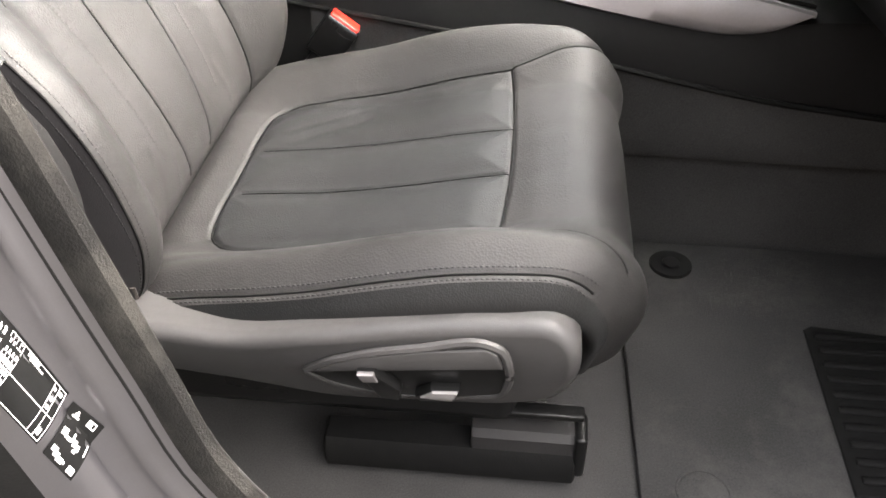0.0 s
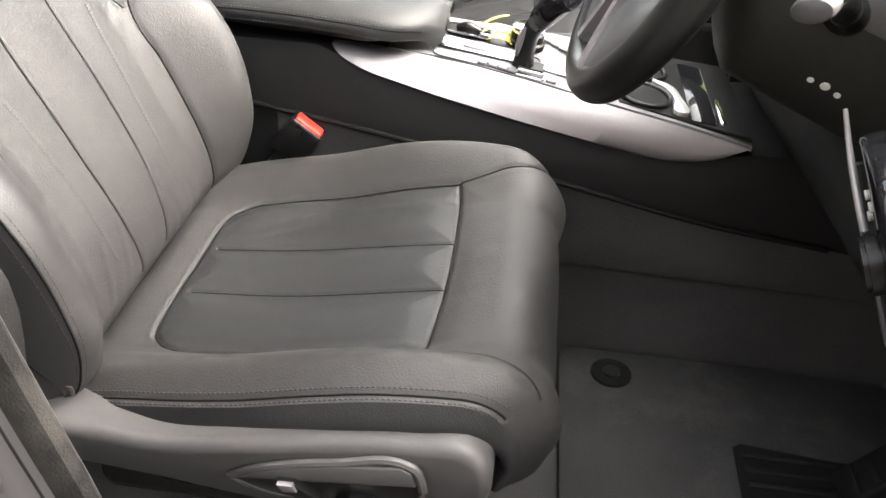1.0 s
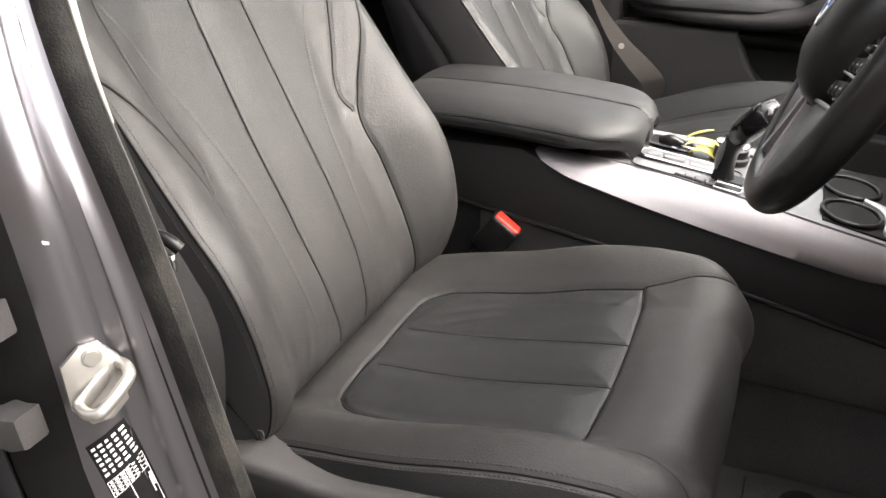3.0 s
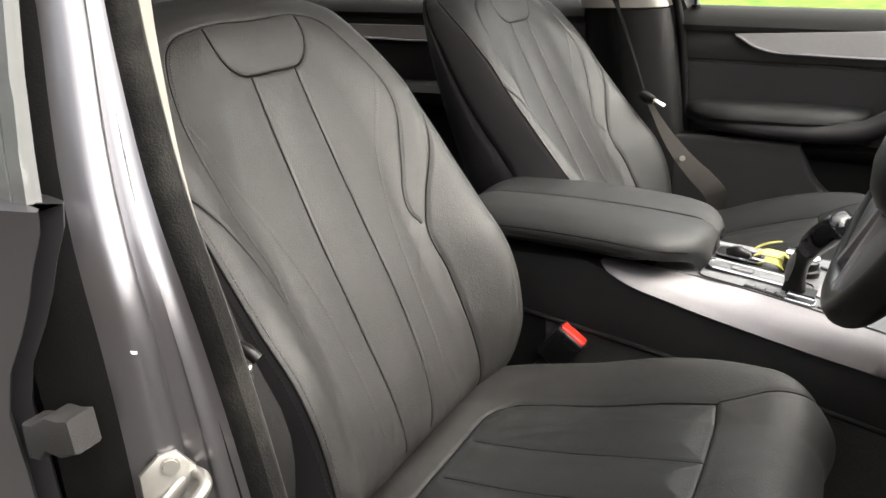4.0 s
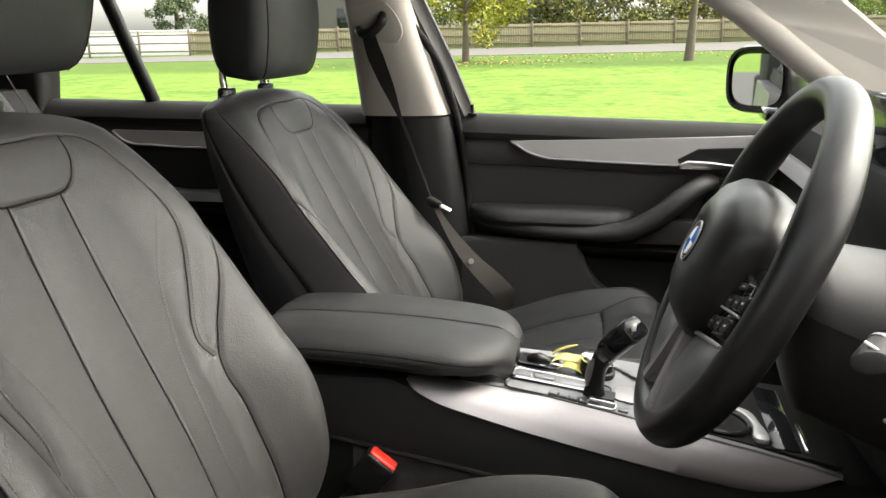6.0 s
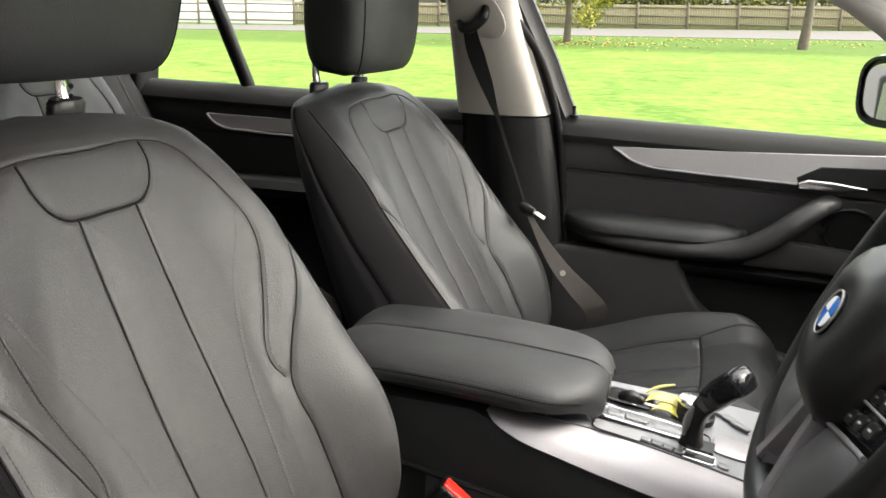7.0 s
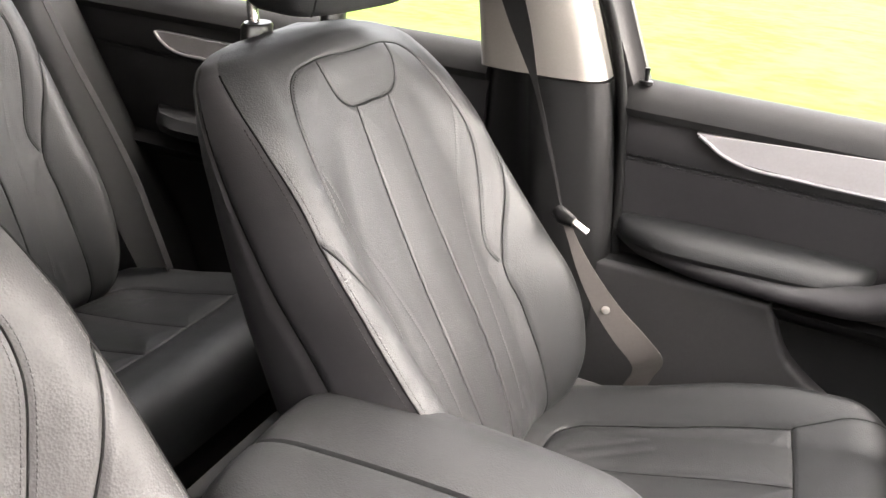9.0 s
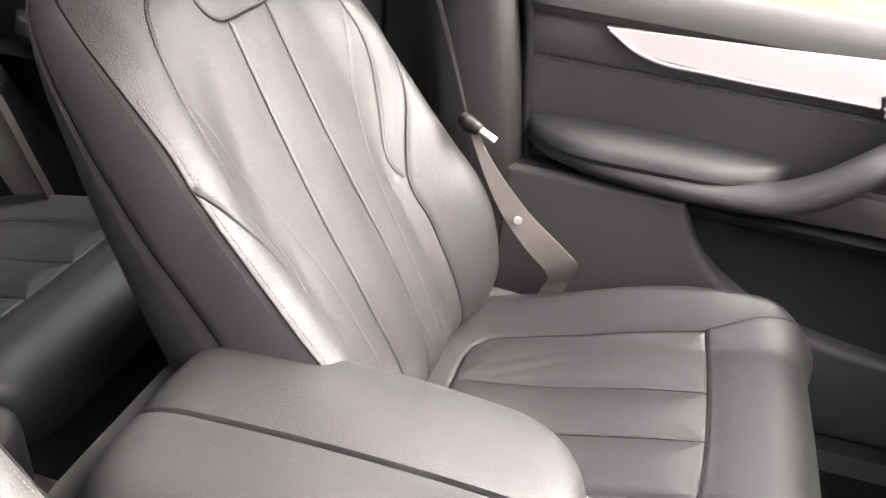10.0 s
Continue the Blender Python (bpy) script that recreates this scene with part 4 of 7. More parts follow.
part("loop", moved(tube([(0.004, -0.021, 0.0), (0.024, -0.021, 0.0), (0.031, -0.017, 0.0), (0.033, -0.008, 0.0), (0.033, 0.008, 0.0), (0.031, 0.017, 0.0), (0.024, 0.021, 0.0), (0.004, 0.021, 0.0)], 0.0048, 12, 44), TURNED), STEEL, striker)
for zz in (-0.024, 0.024):
    part("bolt", moved(disc((0.0075, 0.002, zz), (1, 0, 0), 0.0075, 0.004, 16, 0.0015), SM), STEEL, striker)
HINGES = []
for ox, oz in ((0.0, 0.0), (0.002, -0.092)):
    lug = [(0.135, 1.068), (0.150, 1.070), (0.160, 1.082), (0.178, 1.080), (0.199, 1.090), (0.196, 1.124), (0.180, 1.120), (0.167, 1.120), (0.147, 1.107), (0.135, 1.105)]
    HINGES.append(part("hinge", prism([(0.166 + (x - 0.166) * 0.88 + ox, 1.095 + (z - 1.095) * 0.82 + oz) for x, z in lug], "y", -0.510, -0.484, 0.004, 2), GREY_TRIM))

# labels on the pillar foot
from mathutils.bvhtree import BVHTree
face_rows = np.array(opening_rows(fine))
FACE = BVHTree.FromPolygons([tuple(p) for p in face_rows.reshape(-1, 3)], [tuple(int(k) for k in f) for f in grid_faces(*face_rows.shape[:2])])
OUTWARD = Vector((0.52, -0.85, 0.08)).normalized()


def on_face(corners, u, v, lift):
    """A point of the pillar face inside four corners, lifted off the paint."""
    a, b, c, d = [np.array(k) for k in corners]
    p = Vector((1 - u) * ((1 - v) * a + v * d) + u * ((1 - v) * b + v * c))
    hit = FACE.ray_cast(p + OUTWARD * 0.05, -OUTWARD)[0] or p
    return hit + OUTWARD * lift


def patch(corners, u0, v0, u1, v1, lift, n=2, m=2):
    return sheet([[on_face(corners, u, v, lift) for v in np.linspace(v0, v1, m)] for u in np.linspace(u0, u1, n)], OUTWARD * -0.0006)


def pillar_label(name, corners, label, marks):
    """A black film on the pillar face with white printed marks (u0, v0, u1, v1)."""
    lab = thing(name, corners[0], label, "label")
    part("film", patch(corners, 0, 0, 1, 1, 0.0009, 14, 14), LABEL_BLACK, lab)
    for u0, v0, u1, v1 in marks:
        part("print", patch(corners, u0, v0, u1, v1, 0.0014, 4, 4), WHITE_INK, lab)


def around(u, v, w, h):
    return (u - w / 2, v - h / 2, u + w / 2, v + h / 2)


SMALL = [(0.2498, -0.4324, 0.8819), (0.2623, -0.4285, 0.8508), (0.2425, -0.4582, 0.8244), (0.2331, -0.4601, 0.8585)]
pillar_label("fuel_label", SMALL, "black sticker with white pictograms on the grey pillar",
             [around(0.27, 0.10, 0.05, 0.05), around(0.27, 0.15, 0.11, 0.05), around(0.27, 0.20, 0.20, 0.035), around(0.72, 0.07, 0.24, 0.02), around(0.72, 0.19, 0.24, 0.02), around(0.61, 0.13, 0.02, 0.13), around(0.83, 0.13, 0.02, 0.13), around(0.69, 0.13, 0.09, 0.08),
              around(0.17, 0.44, 0.16, 0.11), around(0.26, 0.49, 0.10, 0.05), around(0.37, 0.50, 0.13, 0.05), around(0.46, 0.44, 0.05, 0.12), around(0.55, 0.50, 0.12, 0.10), around(0.66, 0.54, 0.12, 0.09), around(0.62, 0.61, 0.10, 0.04), around(0.92, 0.50, 0.035, 0.16),
              around(0.17, 0.77, 0.16, 0.10), around(0.28, 0.83, 0.16, 0.11), around(0.42, 0.87, 0.18, 0.10), around(0.55, 0.86, 0.05, 0.05), around(0.82, 0.88, 0.20, 0.12)])
BIG = [(0.228, -0.4421, 0.9908), (0.2488, -0.4319, 0.8901), (0.2318, -0.4599, 0.8674), (0.2046, -0.465, 0.9704)]
# thin table lines, then rows of illegible print as short bars
marks = [(0.36, v, 0.985, v + 0.008) for v in (0.05, 0.50, 0.95)] + [(u, 0.05, u + 0.004, 0.955) for u in (0.36, 0.50, 0.86, 0.915, 0.982)]
marks += [(u, 0.05, u + 0.003, 0.955) for u in (0.395, 0.43, 0.465)]
for r in range(6):
    for c in range(5):
        marks.append(around(0.05 + 0.05 * r, 0.12 + 0.185 * c, 0.022, 0.12 - 0.02 * ((r + c) % 3)))
for r in range(4):
    for c in range(6):
        marks.append(around(0.378 + 0.035 * r, 0.13 + 0.145 * c, 0.014, 0.085 - 0.02 * ((r * 2 + c) % 2)))
marks += [around(0.565 + 0.022 * c, 0.10, 0.012, 0.07) for c in range(6)] + [around(0.60 + 0.026 * c, 0.155, 0.018, 0.035) for c in range(6)]
marks += [around(0.89, 0.16 + 0.13 * c, 0.026, 0.06) for c in range(3)] + [around(0.95, 0.15, 0.045, 0.07), around(0.94, 0.80, 0.03, 0.14)]
pillar_label("tyre_label", BIG, "black tyre pressure sticker with white grid on the grey pillar", marks)
MARK = [(0.2080, -0.4580, 1.153), (0.2110, -0.4550, 1.1515), (0.2110, -0.4550, 1.1495), (0.2085, -0.4580, 1.1505)]
part("chip", patch(MARK, 0, 0, 1, 1, 0.0005, 3, 3), WHITE_INK, pillar, "small white paint chip")

# rear near door, shut, with its edge beside the pillar
rd = thing("door_rear_near", (-0.30, -0.55, 0.55), "grey rear door, shut, behind the pillar", "car door", kind="structure")
edge_rows = []
for z, e in ((0.60, 0.17), (0.70, 0.15), (0.80, 0.138), (0.95, 0.127), (1.05, 0.122), (1.10, 0.115), (1.136, 0.126), (1.17, 0.148), (1.196, 0.162), (1.225, 0.174), (1.25, 0.187), (1.268, 0.190)):
    edge_rows.append([(x, y - 0.015 * math.sin((z - 0.55) * 3.5), z) for x, y in [(e - 0.06, -0.472), (e - 0.03, -0.475), (e - 0.006, -0.481), (e, -0.487), (e - 0.010, -0.490), (e - 0.022, -0.492), (-0.1, -0.52), (-0.9, -0.515)]])
for hg in HINGES:
    hg.parent = rd
    hg.matrix_parent_inverse = rd.matrix_world.inverted()
part("door_skin", sheet(edge_rows, (0, 0.02, 0)), PAINT, rd)
part("inner_panel", box((-0.75, -0.42, 0.55), (0.10, -0.36, 1.27), 0.03), PLASTIC, rd)
frame_rows = []
for z, e in ((1.266, 0.190), (1.30, 0.192), (1.35, 0.197), (1.45, 0.214), (1.62, 0.235)):
    frame_rows.append([(e - 0.050, -0.490, z), (e - 0.048, -0.497, z), (e - 0.022, -0.500, z), (e - 0.020, -0.496, z), (e - 0.018, -0.501, z), (e - 0.003, -0.502, z), (e, -0.498, z), (e - 0.012, -0.490, z)])
part("window_frame", sheet([[lean_in(*p) for p in r] for r in frame_rows], (0, 0.006, 0)), FRAME_GREY, rd, "grey window frame edge")
pane("window_pane", sheet([[(x, -0.482, z) for x in (-0.75, 0.165)] for z in (1.26, 1.60)], (0, 0.004, 0)), GLASS, rd)

# ---- far side ----
def tumble(z):
    return -0.42 * max(0.0, z - 1.28)


far = thing("pillar_far", (0.15, 1.15, 0.55), "door pillar with beige upper and black lower trim", "pillar", kind="structure")
part("upper_trim", loft([curve_points([(0.026 - 0.03 * k, 1.20 + tumble(z), z), (0.024, 1.140 + tumble(z), z), (0.030, 1.122 + tumble(z), z), (0.060, 1.112 + tumble(z), z), (0.12 - 0.02 * k, 1.108 + tumble(z), z), (0.175 - 0.06 * k, 1.111 + tumble(z), z), (0.205 - 0.075 * k, 1.120 + tumble(z), z), (0.221 - 0.075 * k, 1.140 + tumble(z), z), (0.226 - 0.075 * k, 1.165 + tumble(z), z), (0.226 - 0.075 * k, 1.20 + tumble(z), z)], 34)
                          for k, z in ((0, 1.279), (0.3, 1.36), (0.6, 1.44), (1.0, 1.56), (1.25, 1.64))]), HEADLINER, far, "beige upper pillar trim")
part("lower_trim", loft([curve_points([(0.02, 1.21, z), (0.021, 1.196 + g, z), (0.030, 1.182 + g, z), (0.075 + h * 0.5, 1.168 + g, z), (0.098 + h * 0.7, 1.140 + g, z), (0.112 + h * 0.8, 1.118 + g, z), (0.130 + h, 1.112 + g, z), (0.180 + h, 1.117 + g, z), (0.212 + h, 1.128 + g, z), (0.225 + h, 1.146 + g, z), (0.228 + h, 1.170, z), (0.228 + h, 1.21, z)], 30)
                          for z, g, h in ((1.275, 0.0, 0), (1.10, 0.0, 0.03), (0.95, 0.005, 0.05), (0.80, 0.02, 0.08), (0.60, 0.03, 0.12))]), PLASTIC, far, "black lower pillar trim")
part("gap_filler", box((0.20, 1.206, 0.55), (0.30, 1.232, 1.262), 0.002, 1), RUBBER, far)
part("door_seal", tube([(0.175 - 0.07, 1.16 + tumble(1.56), 1.56), (0.210, 1.18 + tumble(1.40), 1.40), (0.243, 1.175, 1.275), (0.285, 1.18, 0.95), (0.33, 1.19, 0.75)], 0.009, 10, 30), RUBBER, far)
cover = [(0.040, 1.520), (0.040, 1.470), (0.055, 1.452), (0.10, 1.447), (0.142, 1.448), (0.151, 1.462), (0.142, 1.505), (0.130, 1.522)]
part("belt_guide_cover", loft([[(0.098 + (x - 0.098) * g, 1.1085 + 0.010 * ((0.098 + (x - 0.098) * g - 0.105) / 0.085) ** 2 + tumble(1.485 + (z - 1.485) * g) - o, 1.485 + (z - 1.485) * g) for x, z in curve_points(cover + cover[:1], 33)[:-1]] for g, o in ((1.0, -0.006), (1.0, 0.0016), (0.965, 0.0024), (0.6, 0.0024), (0.3, 0.0024))]), HEADLINER, far, "beige belt guide cover")
part("belt_guide", tube([(0.056, 1.018, 1.474), (0.066, 1.010, 1.466), (0.080, 1.006, 1.464), (0.100, 1.006, 1.474), (0.114, 1.010, 1.494), (0.114, 1.016, 1.508)], [0.009, 0.011, 0.011, 0.011, 0.011, 0.008], 10, 24), BLACK_SATIN, far, "black plastic belt guide loop")


def far_door(name, x0, x1, label, front=True):
    """A closed door seen from inside: padded top, trim strip, insert, armrest, pocket and window."""
    d = thing(name, ((x0 + x1) / 2, 1.22, 0.55), label, "car door", kind="structure")
    n = 40
    xs = np.linspace(x0, x1, n)
    lift = (lambda x: -0.034 * (x - x0)) if front else (lambda x: 0.018 + 0.015 * (x1 - x) / (x1 - x0) * 1.2)
    zt = 1.277

    def strip(profile):
        rows = []
        for x in xs:
            e = lift(x)
            end = min(1.0, (x - x0) / 0.02 + 0.75) if front else 1.0
            rows.append([(x, y + (1 - end) * 0.02, z + e) for y, z in profile])
        return rows
    part("top_pad", loft(strip([(1.245, zt - 0.04), (1.240, zt), (1.215, zt + 0.001), (1.196, zt - 0.006), (1.180, zt - 0.022), (1.172, zt - 0.04), (1.176, zt - 0.052), (1.20, zt - 0.056), (1.245, zt - 0.056)])), DASH, d, "padded black door top")
    part("upper_insert", loft(strip([(1.235, 1.226), (1.190, 1.226), (1.183, 1.200), (1.181, 1.168), (1.186, 1.160), (1.235, 1.160)])), LEATHER_SIDE, d)
    part("middle_insert", loft(strip([(1.235, 1.160), (1.190, 1.160), (1.183, 1.153), (1.186, 1.10), (1.192, 1.03), (1.192, 0.98), (1.235, 0.98)])), LEATHER_SIDE, d)
    part("lower_panel", loft(strip([(1.235, 0.992), (1.150, 0.992), (1.138, 0.985), (1.145, 0.972), (1.180, 0.95), (1.185, 0.82), (1.150, 0.76), (1.150, 0.60), (1.235, 0.58)])), PLASTIC, d)
    part("outer_skin", sheet([[(x, 1.235 + 0.03 * math.sin((z - 0.5) * 3.6), z + (0.02 if not front else 0)) for x in (x0, x1)] for z in np.linspace(0.5, 1.235, 9)], (0, 0.05, 0)), PAINT, d)
    for zz in (1.164, 1.157):
        pts = [(x, 1.1815, zz + lift(x)) for x in xs]
        part("stitching", stitches(pts, [(0, -1, 0)] * n, 0.006, 0.0013), THREAD, d)
    return d, lift


fd, fd_lift = far_door("door_front_far", 0.252, 1.12, "closed front passenger door with leather inserts and aluminium trim")
trim_out = [(0.372, 1.216), (0.60, 1.222), (0.85, 1.230), (1.10, 1.240), (1.10, 1.195), (0.93, 1.180), (0.80, 1.169), (0.755, 1.166), (0.64, 1.170), (0.53, 1.175), (0.46, 1.180), (0.428, 1.186), (0.405, 1.196), (0.388, 1.209)]
part("trim_strip", prism(trim_out, "y", 1.171, 1.19, 0.0006, 1), ALU_DARK, fd, "satin aluminium trim strip")
part("trim_lip", tube([(0.376, 1.171, 1.2135), (0.39, 1.169, 1.206), (0.41, 1.168, 1.193), (0.44, 1.167, 1.182), (0.53, 1.167, 1.1735), (0.64, 1.167, 1.1685), (0.757, 1.167, 1.1645)], 0.0030, 8, 40), LIP, fd, "bright lower lip of the trim")
part("handle_recess", prism([(0.755, 1.178), (0.80, 1.203), (0.92, 1.207), (1.0, 1.205), (1.0, 1.165), (0.76, 1.164)], "y", 1.1685, 1.178, 0.002, 1), BLACK_SATIN, fd)
part("door_handle", prism([(0.757, 1.172), (0.775, 1.180), (0.82, 1.178), (0.885, 1.170), (0.888, 1.165), (0.82, 1.160), (0.757, 1.160)], "y", 1.135, 1.152, 0.004, 3), CHROME, fd, "chrome inner door handle")
arm_rows = []
for x in np.linspace(0.272, 0.672, 48):
    f = math.sqrt(max(0.0, 1 - max(0.0, (0.40 - x) / 0.13) ** 2)) * math.sqrt(max(0.0, 1 - max(0.0, (x - 0.53) / 0.143) ** 2.4))
    z = 1.048 - 0.012 * (x - 0.3)
    prof = [(0.0, 0.019), (0.03, 0.020), (0.055, 0.018), (0.072, 0.011), (0.082, 0.0), (0.086, -0.010), (0.083, -0.019), (0.07, -0.024), (0.0, -0.026)]
    arm_rows.append([(x, 1.198 - a * f, z + b * (0.35 + 0.65 * f)) for a, b in curve_points(prof, 20)])
part("armrest", loft(arm_rows), LEATHER, fd, "padded black leather door armrest")
flow = curve_points([(0.262, 1.192, 1.036), (0.31, 1.172, 1.024), (0.38, 1.152, 1.017), (0.50, 1.142, 1.011), (0.60, 1.134, 1.012), (0.66, 1.124, 1.022), (0.715, 1.114, 1.055), (0.765, 1.115, 1.098), (0.80, 1.132, 1.122), (0.825, 1.160, 1.130)], 60)
flow_r = np.interp(np.linspace(0, 1, 60), [0, 0.12, 0.3, 0.55, 0.7, 0.85, 1], [0.006, 0.018, 0.022, 0.023, 0.024, 0.023, 0.019])
fr = []
dflow = np.gradient(flow, axis=0)
dflow /= np.linalg.norm(dflow, axis=1)[:, None]
for p, t, r in zip(flow, dflow, flow_r):
    nz_ = np.cross(t, [0, -1.0, 0])
    nz_ /= np.linalg.norm(nz_)
    ny_ = np.cross(t, nz_)
    fr.append([p + ny_ * r * 1.5 * math.cos(a) + nz_ * r * math.sin(a) for a in np.linspace(0, 2 * np.pi, 20, endpoint=False)])
part("pull_handle", loft(fr), LEATHER_SIDE, fd, "leather-wrapped armrest base and pull handle")
part("pocket_rail", prism([(0.665, 0.985), (0.69, 1.022), (0.70, 1.046), (0.80, 1.042), (1.05, 1.020), (1.05, 0.975), (0.80, 0.985)], "y", 1.135, 1.165, 0.006, 2), GREY_TRIM, fd, "grey rail over the door pocket")
kick = curve_points([(0.535, 0.985), (0.552, 0.945), (0.575, 0.900), (0.632, 0.851), (0.739, 0.799), (0.886, 0.772), (1.08, 0.762)], 24)
part("kick_panel", prism([(0.255, 0.990)] + [tuple(p) for p in kick] + [(1.08, 0.61), (0.255, 0.61)], "y", 1.131, 1.178, 0.012, 4), GREY_TRIM, fd, "grey lower door panel with a curved pocket edge")
part("speaker_ring", tube([(0.87 + 0.052 * math.cos(q), 1.184, 1.070 + 0.046 * math.sin(q)) for q in np.linspace(0, 2 * np.pi, 41)], 0.005, 8), BLACK_SATIN, fd, "black speaker ring")
part("speaker_grille", disc((0.87, 1.186, 1.070), (0, -1, 0), 0.044, 0.006, 36, 0.002), RUBBER, fd, "black speaker grille")
part("lock_collar", disc((0.278, 1.200, 1.276), (0, 0, 1), 0.011, 0.006, 16, 0.001), BLACK_SATIN, fd)
part("lock_pin", tube([(0.278, 1.200, 1.272), (0.2775, 1.200, 1.286), (0.277, 1.200, 1.299)], [0.0035, 0.0035, 0.0048], 12), BLACK_SATIN, fd, "black lock pin")
part("window_frame", sheet([[(0.200 - 0.42 * max(0, z - 1.28) + 0.01, 1.205 + tumble(z), z), (0.243 - 0.42 * max(0, z - 1.28) + 0.02, 1.20 + tumble(z), z), (0.262 - 0.40 * max(0, z - 1.28) + 0.01, 1.222 + tumble(z), z), (0.285 - 0.40 * max(0, z - 1.28), 1.228 + tumble(z), z)] for z in (1.26, 1.40, 1.56, 1.66)], (0, 0.02, 0)), GREY_TRIM, fd, "dark grey window frame")
pane("window_pane", sheet([[(x, 1.236 + tumble(z), z) for x in (0.16, 0.60, 1.10)] for z in (1.25, 1.45, 1.68)], (0, 0.004, 0)), GLASS, fd)

rdf, rdf_lift = far_door("door_rear_far", -0.95, 0.02, "closed rear passenger door with aluminium trim", front=False)
part("trim_strip", prism([(-0.665, 1.235), (-0.40, 1.230), (-0.10, 1.225), (-0.10, 1.19), (-0.40, 1.196), (-0.56, 1.199), (-0.62, 1.204), (-0.645, 1.215)], "y", 1.171, 1.19, 0.0006, 1), ALU_DARK, rdf, "satin aluminium trim strip")
part("trim_lip", tube([(-0.665, 1.171, 1.233), (-0.645, 1.168, 1.214), (-0.62, 1.167, 1.203), (-0.55, 1.167, 1.197), (-0.30, 1.167, 1.191), (-0.10, 1.167, 1.186)], 0.003, 8, 30), ALU_DARK, rdf)
part("armrest", loft([[(x, 1.195, 1.085), (x, 1.195 - 0.075 * f, 1.083), (x, 1.195 - 0.09 * f, 1.065), (x, 1.195 - 0.075 * f, 1.045), (x, 1.195, 1.03)] for x, f in ((-0.68, 0.1), (-0.64, 0.7), (-0.58, 1), (-0.3, 1), (-0.1, 1))]), LEATHER, rdf, "padded rear door armrest")
part("window_divider", tube([(-0.572, 1.225, 1.305), (-0.583, 1.225 + tumble(1.42), 1.42), (-0.602, 1.225 + tumble(1.56), 1.56), (-0.62, 1.225 + tumble(1.68), 1.68)], 0.018, 12, 12), BLACK_SATIN, rdf)
pane("window_pane", sheet([[(x, 1.236 + tumble(z), z) for x in (-0.88, -0.30, 0.06)] for z in (1.25, 1.45, 1.68)], (0, 0.004, 0)), GLASS, rdf)

# rear quarter, tail and pillars
setting("pillar_rear_far", prism([(-0.865, 1.28), (-0.855, 1.36), (-0.845, 1.50), (-0.83, 1.72), (-1.6, 1.72), (-1.6, 0.5), (-0.95, 0.5), (-0.93, 1.28)], "y", 1.16, 1.26, 0.02, 3), RUBBER, "black rear pillar trim", "pillar")
setting("pillar_rear_near", prism([(-0.80, 1.28), (-0.80, 1.72), (-1.6, 1.72), (-1.6, 0.5), (-0.90, 0.5), (-0.90, 1.28)], "y", -0.42, -0.26, 0.02, 3), PLASTIC, "black rear pillar trim", "pillar")
setting("wall_rear", box((-1.75, -0.45, 0.45), (-1.62, 1.28, 1.25), 0.02), PLASTIC, "dark tailgate trim behind the rear seats", "wall")
setting("roof_rail_far", tube([(-1.6, 1.06, 1.62), (-0.6, 1.07, 1.665), (0.1, 1.065, 1.685), (0.45, 1.055, 1.68), (0.80, 1.075, 1.545), (1.0, 1.14, 1.40), (1.22, 1.24, 1.24)], 0.034, 12, 40), HEADLINER, "beige roof rail and windscreen pillar trim", "pillar")
setting("roof_rail_near", tube([(-1.6, -0.22, 1.62), (-0.6, -0.24, 1.665), (0.1, -0.24, 1.67), (0.45, -0.22, 1.655), (0.80, -0.235, 1.52), (1.0, -0.30, 1.40), (1.22, -0.40, 1.24)], 0.042, 12, 40), HEADLINER, "beige roof rail and windscreen pillar trim", "pillar")
rim_line = curve_points([(0.52, 1.055, 1.665), (0.80, 1.075, 1.545), (1.0, 1.14, 1.40), (1.22, 1.24, 1.24)], 24)
setting("windscreen_pillar_far", loft([[p + np.array(o) for o in ((0, 0, -0.02), (-0.01, -0.03, 0.0), (0.03, -0.030, 0.05), (0.075, -0.018, 0.105), (0.085, 0.0, 0.11), (0.05, 0.035, 0.06))] for p in rim_line]), HEADLINER, "beige trim of the windscreen pillar", "pillar")
pane("windscreen", sheet([[(0.47, y, 1.675) for y in (-0.2, 1.04)], [(1.47, y, 1.24) for y in (-0.38, 1.22)]], (0.004, 0, 0.004)), GLASS, None, "sloping windscreen glass", "window")

setting("sill_far", prism([(1.08, 0.45), (1.08, 0.585), (1.10, 0.61), (1.26, 0.62), (1.27, 0.45)], "x", -1.2, 1.4, 0.01, 2), PLASTIC, "black far door sill trim", "sill")

# ---- centre console ----
con = thing("centre_console", (0.45, 0.44, 0.52), "black centre console with brushed aluminium side trim", "console")
body_rows = []
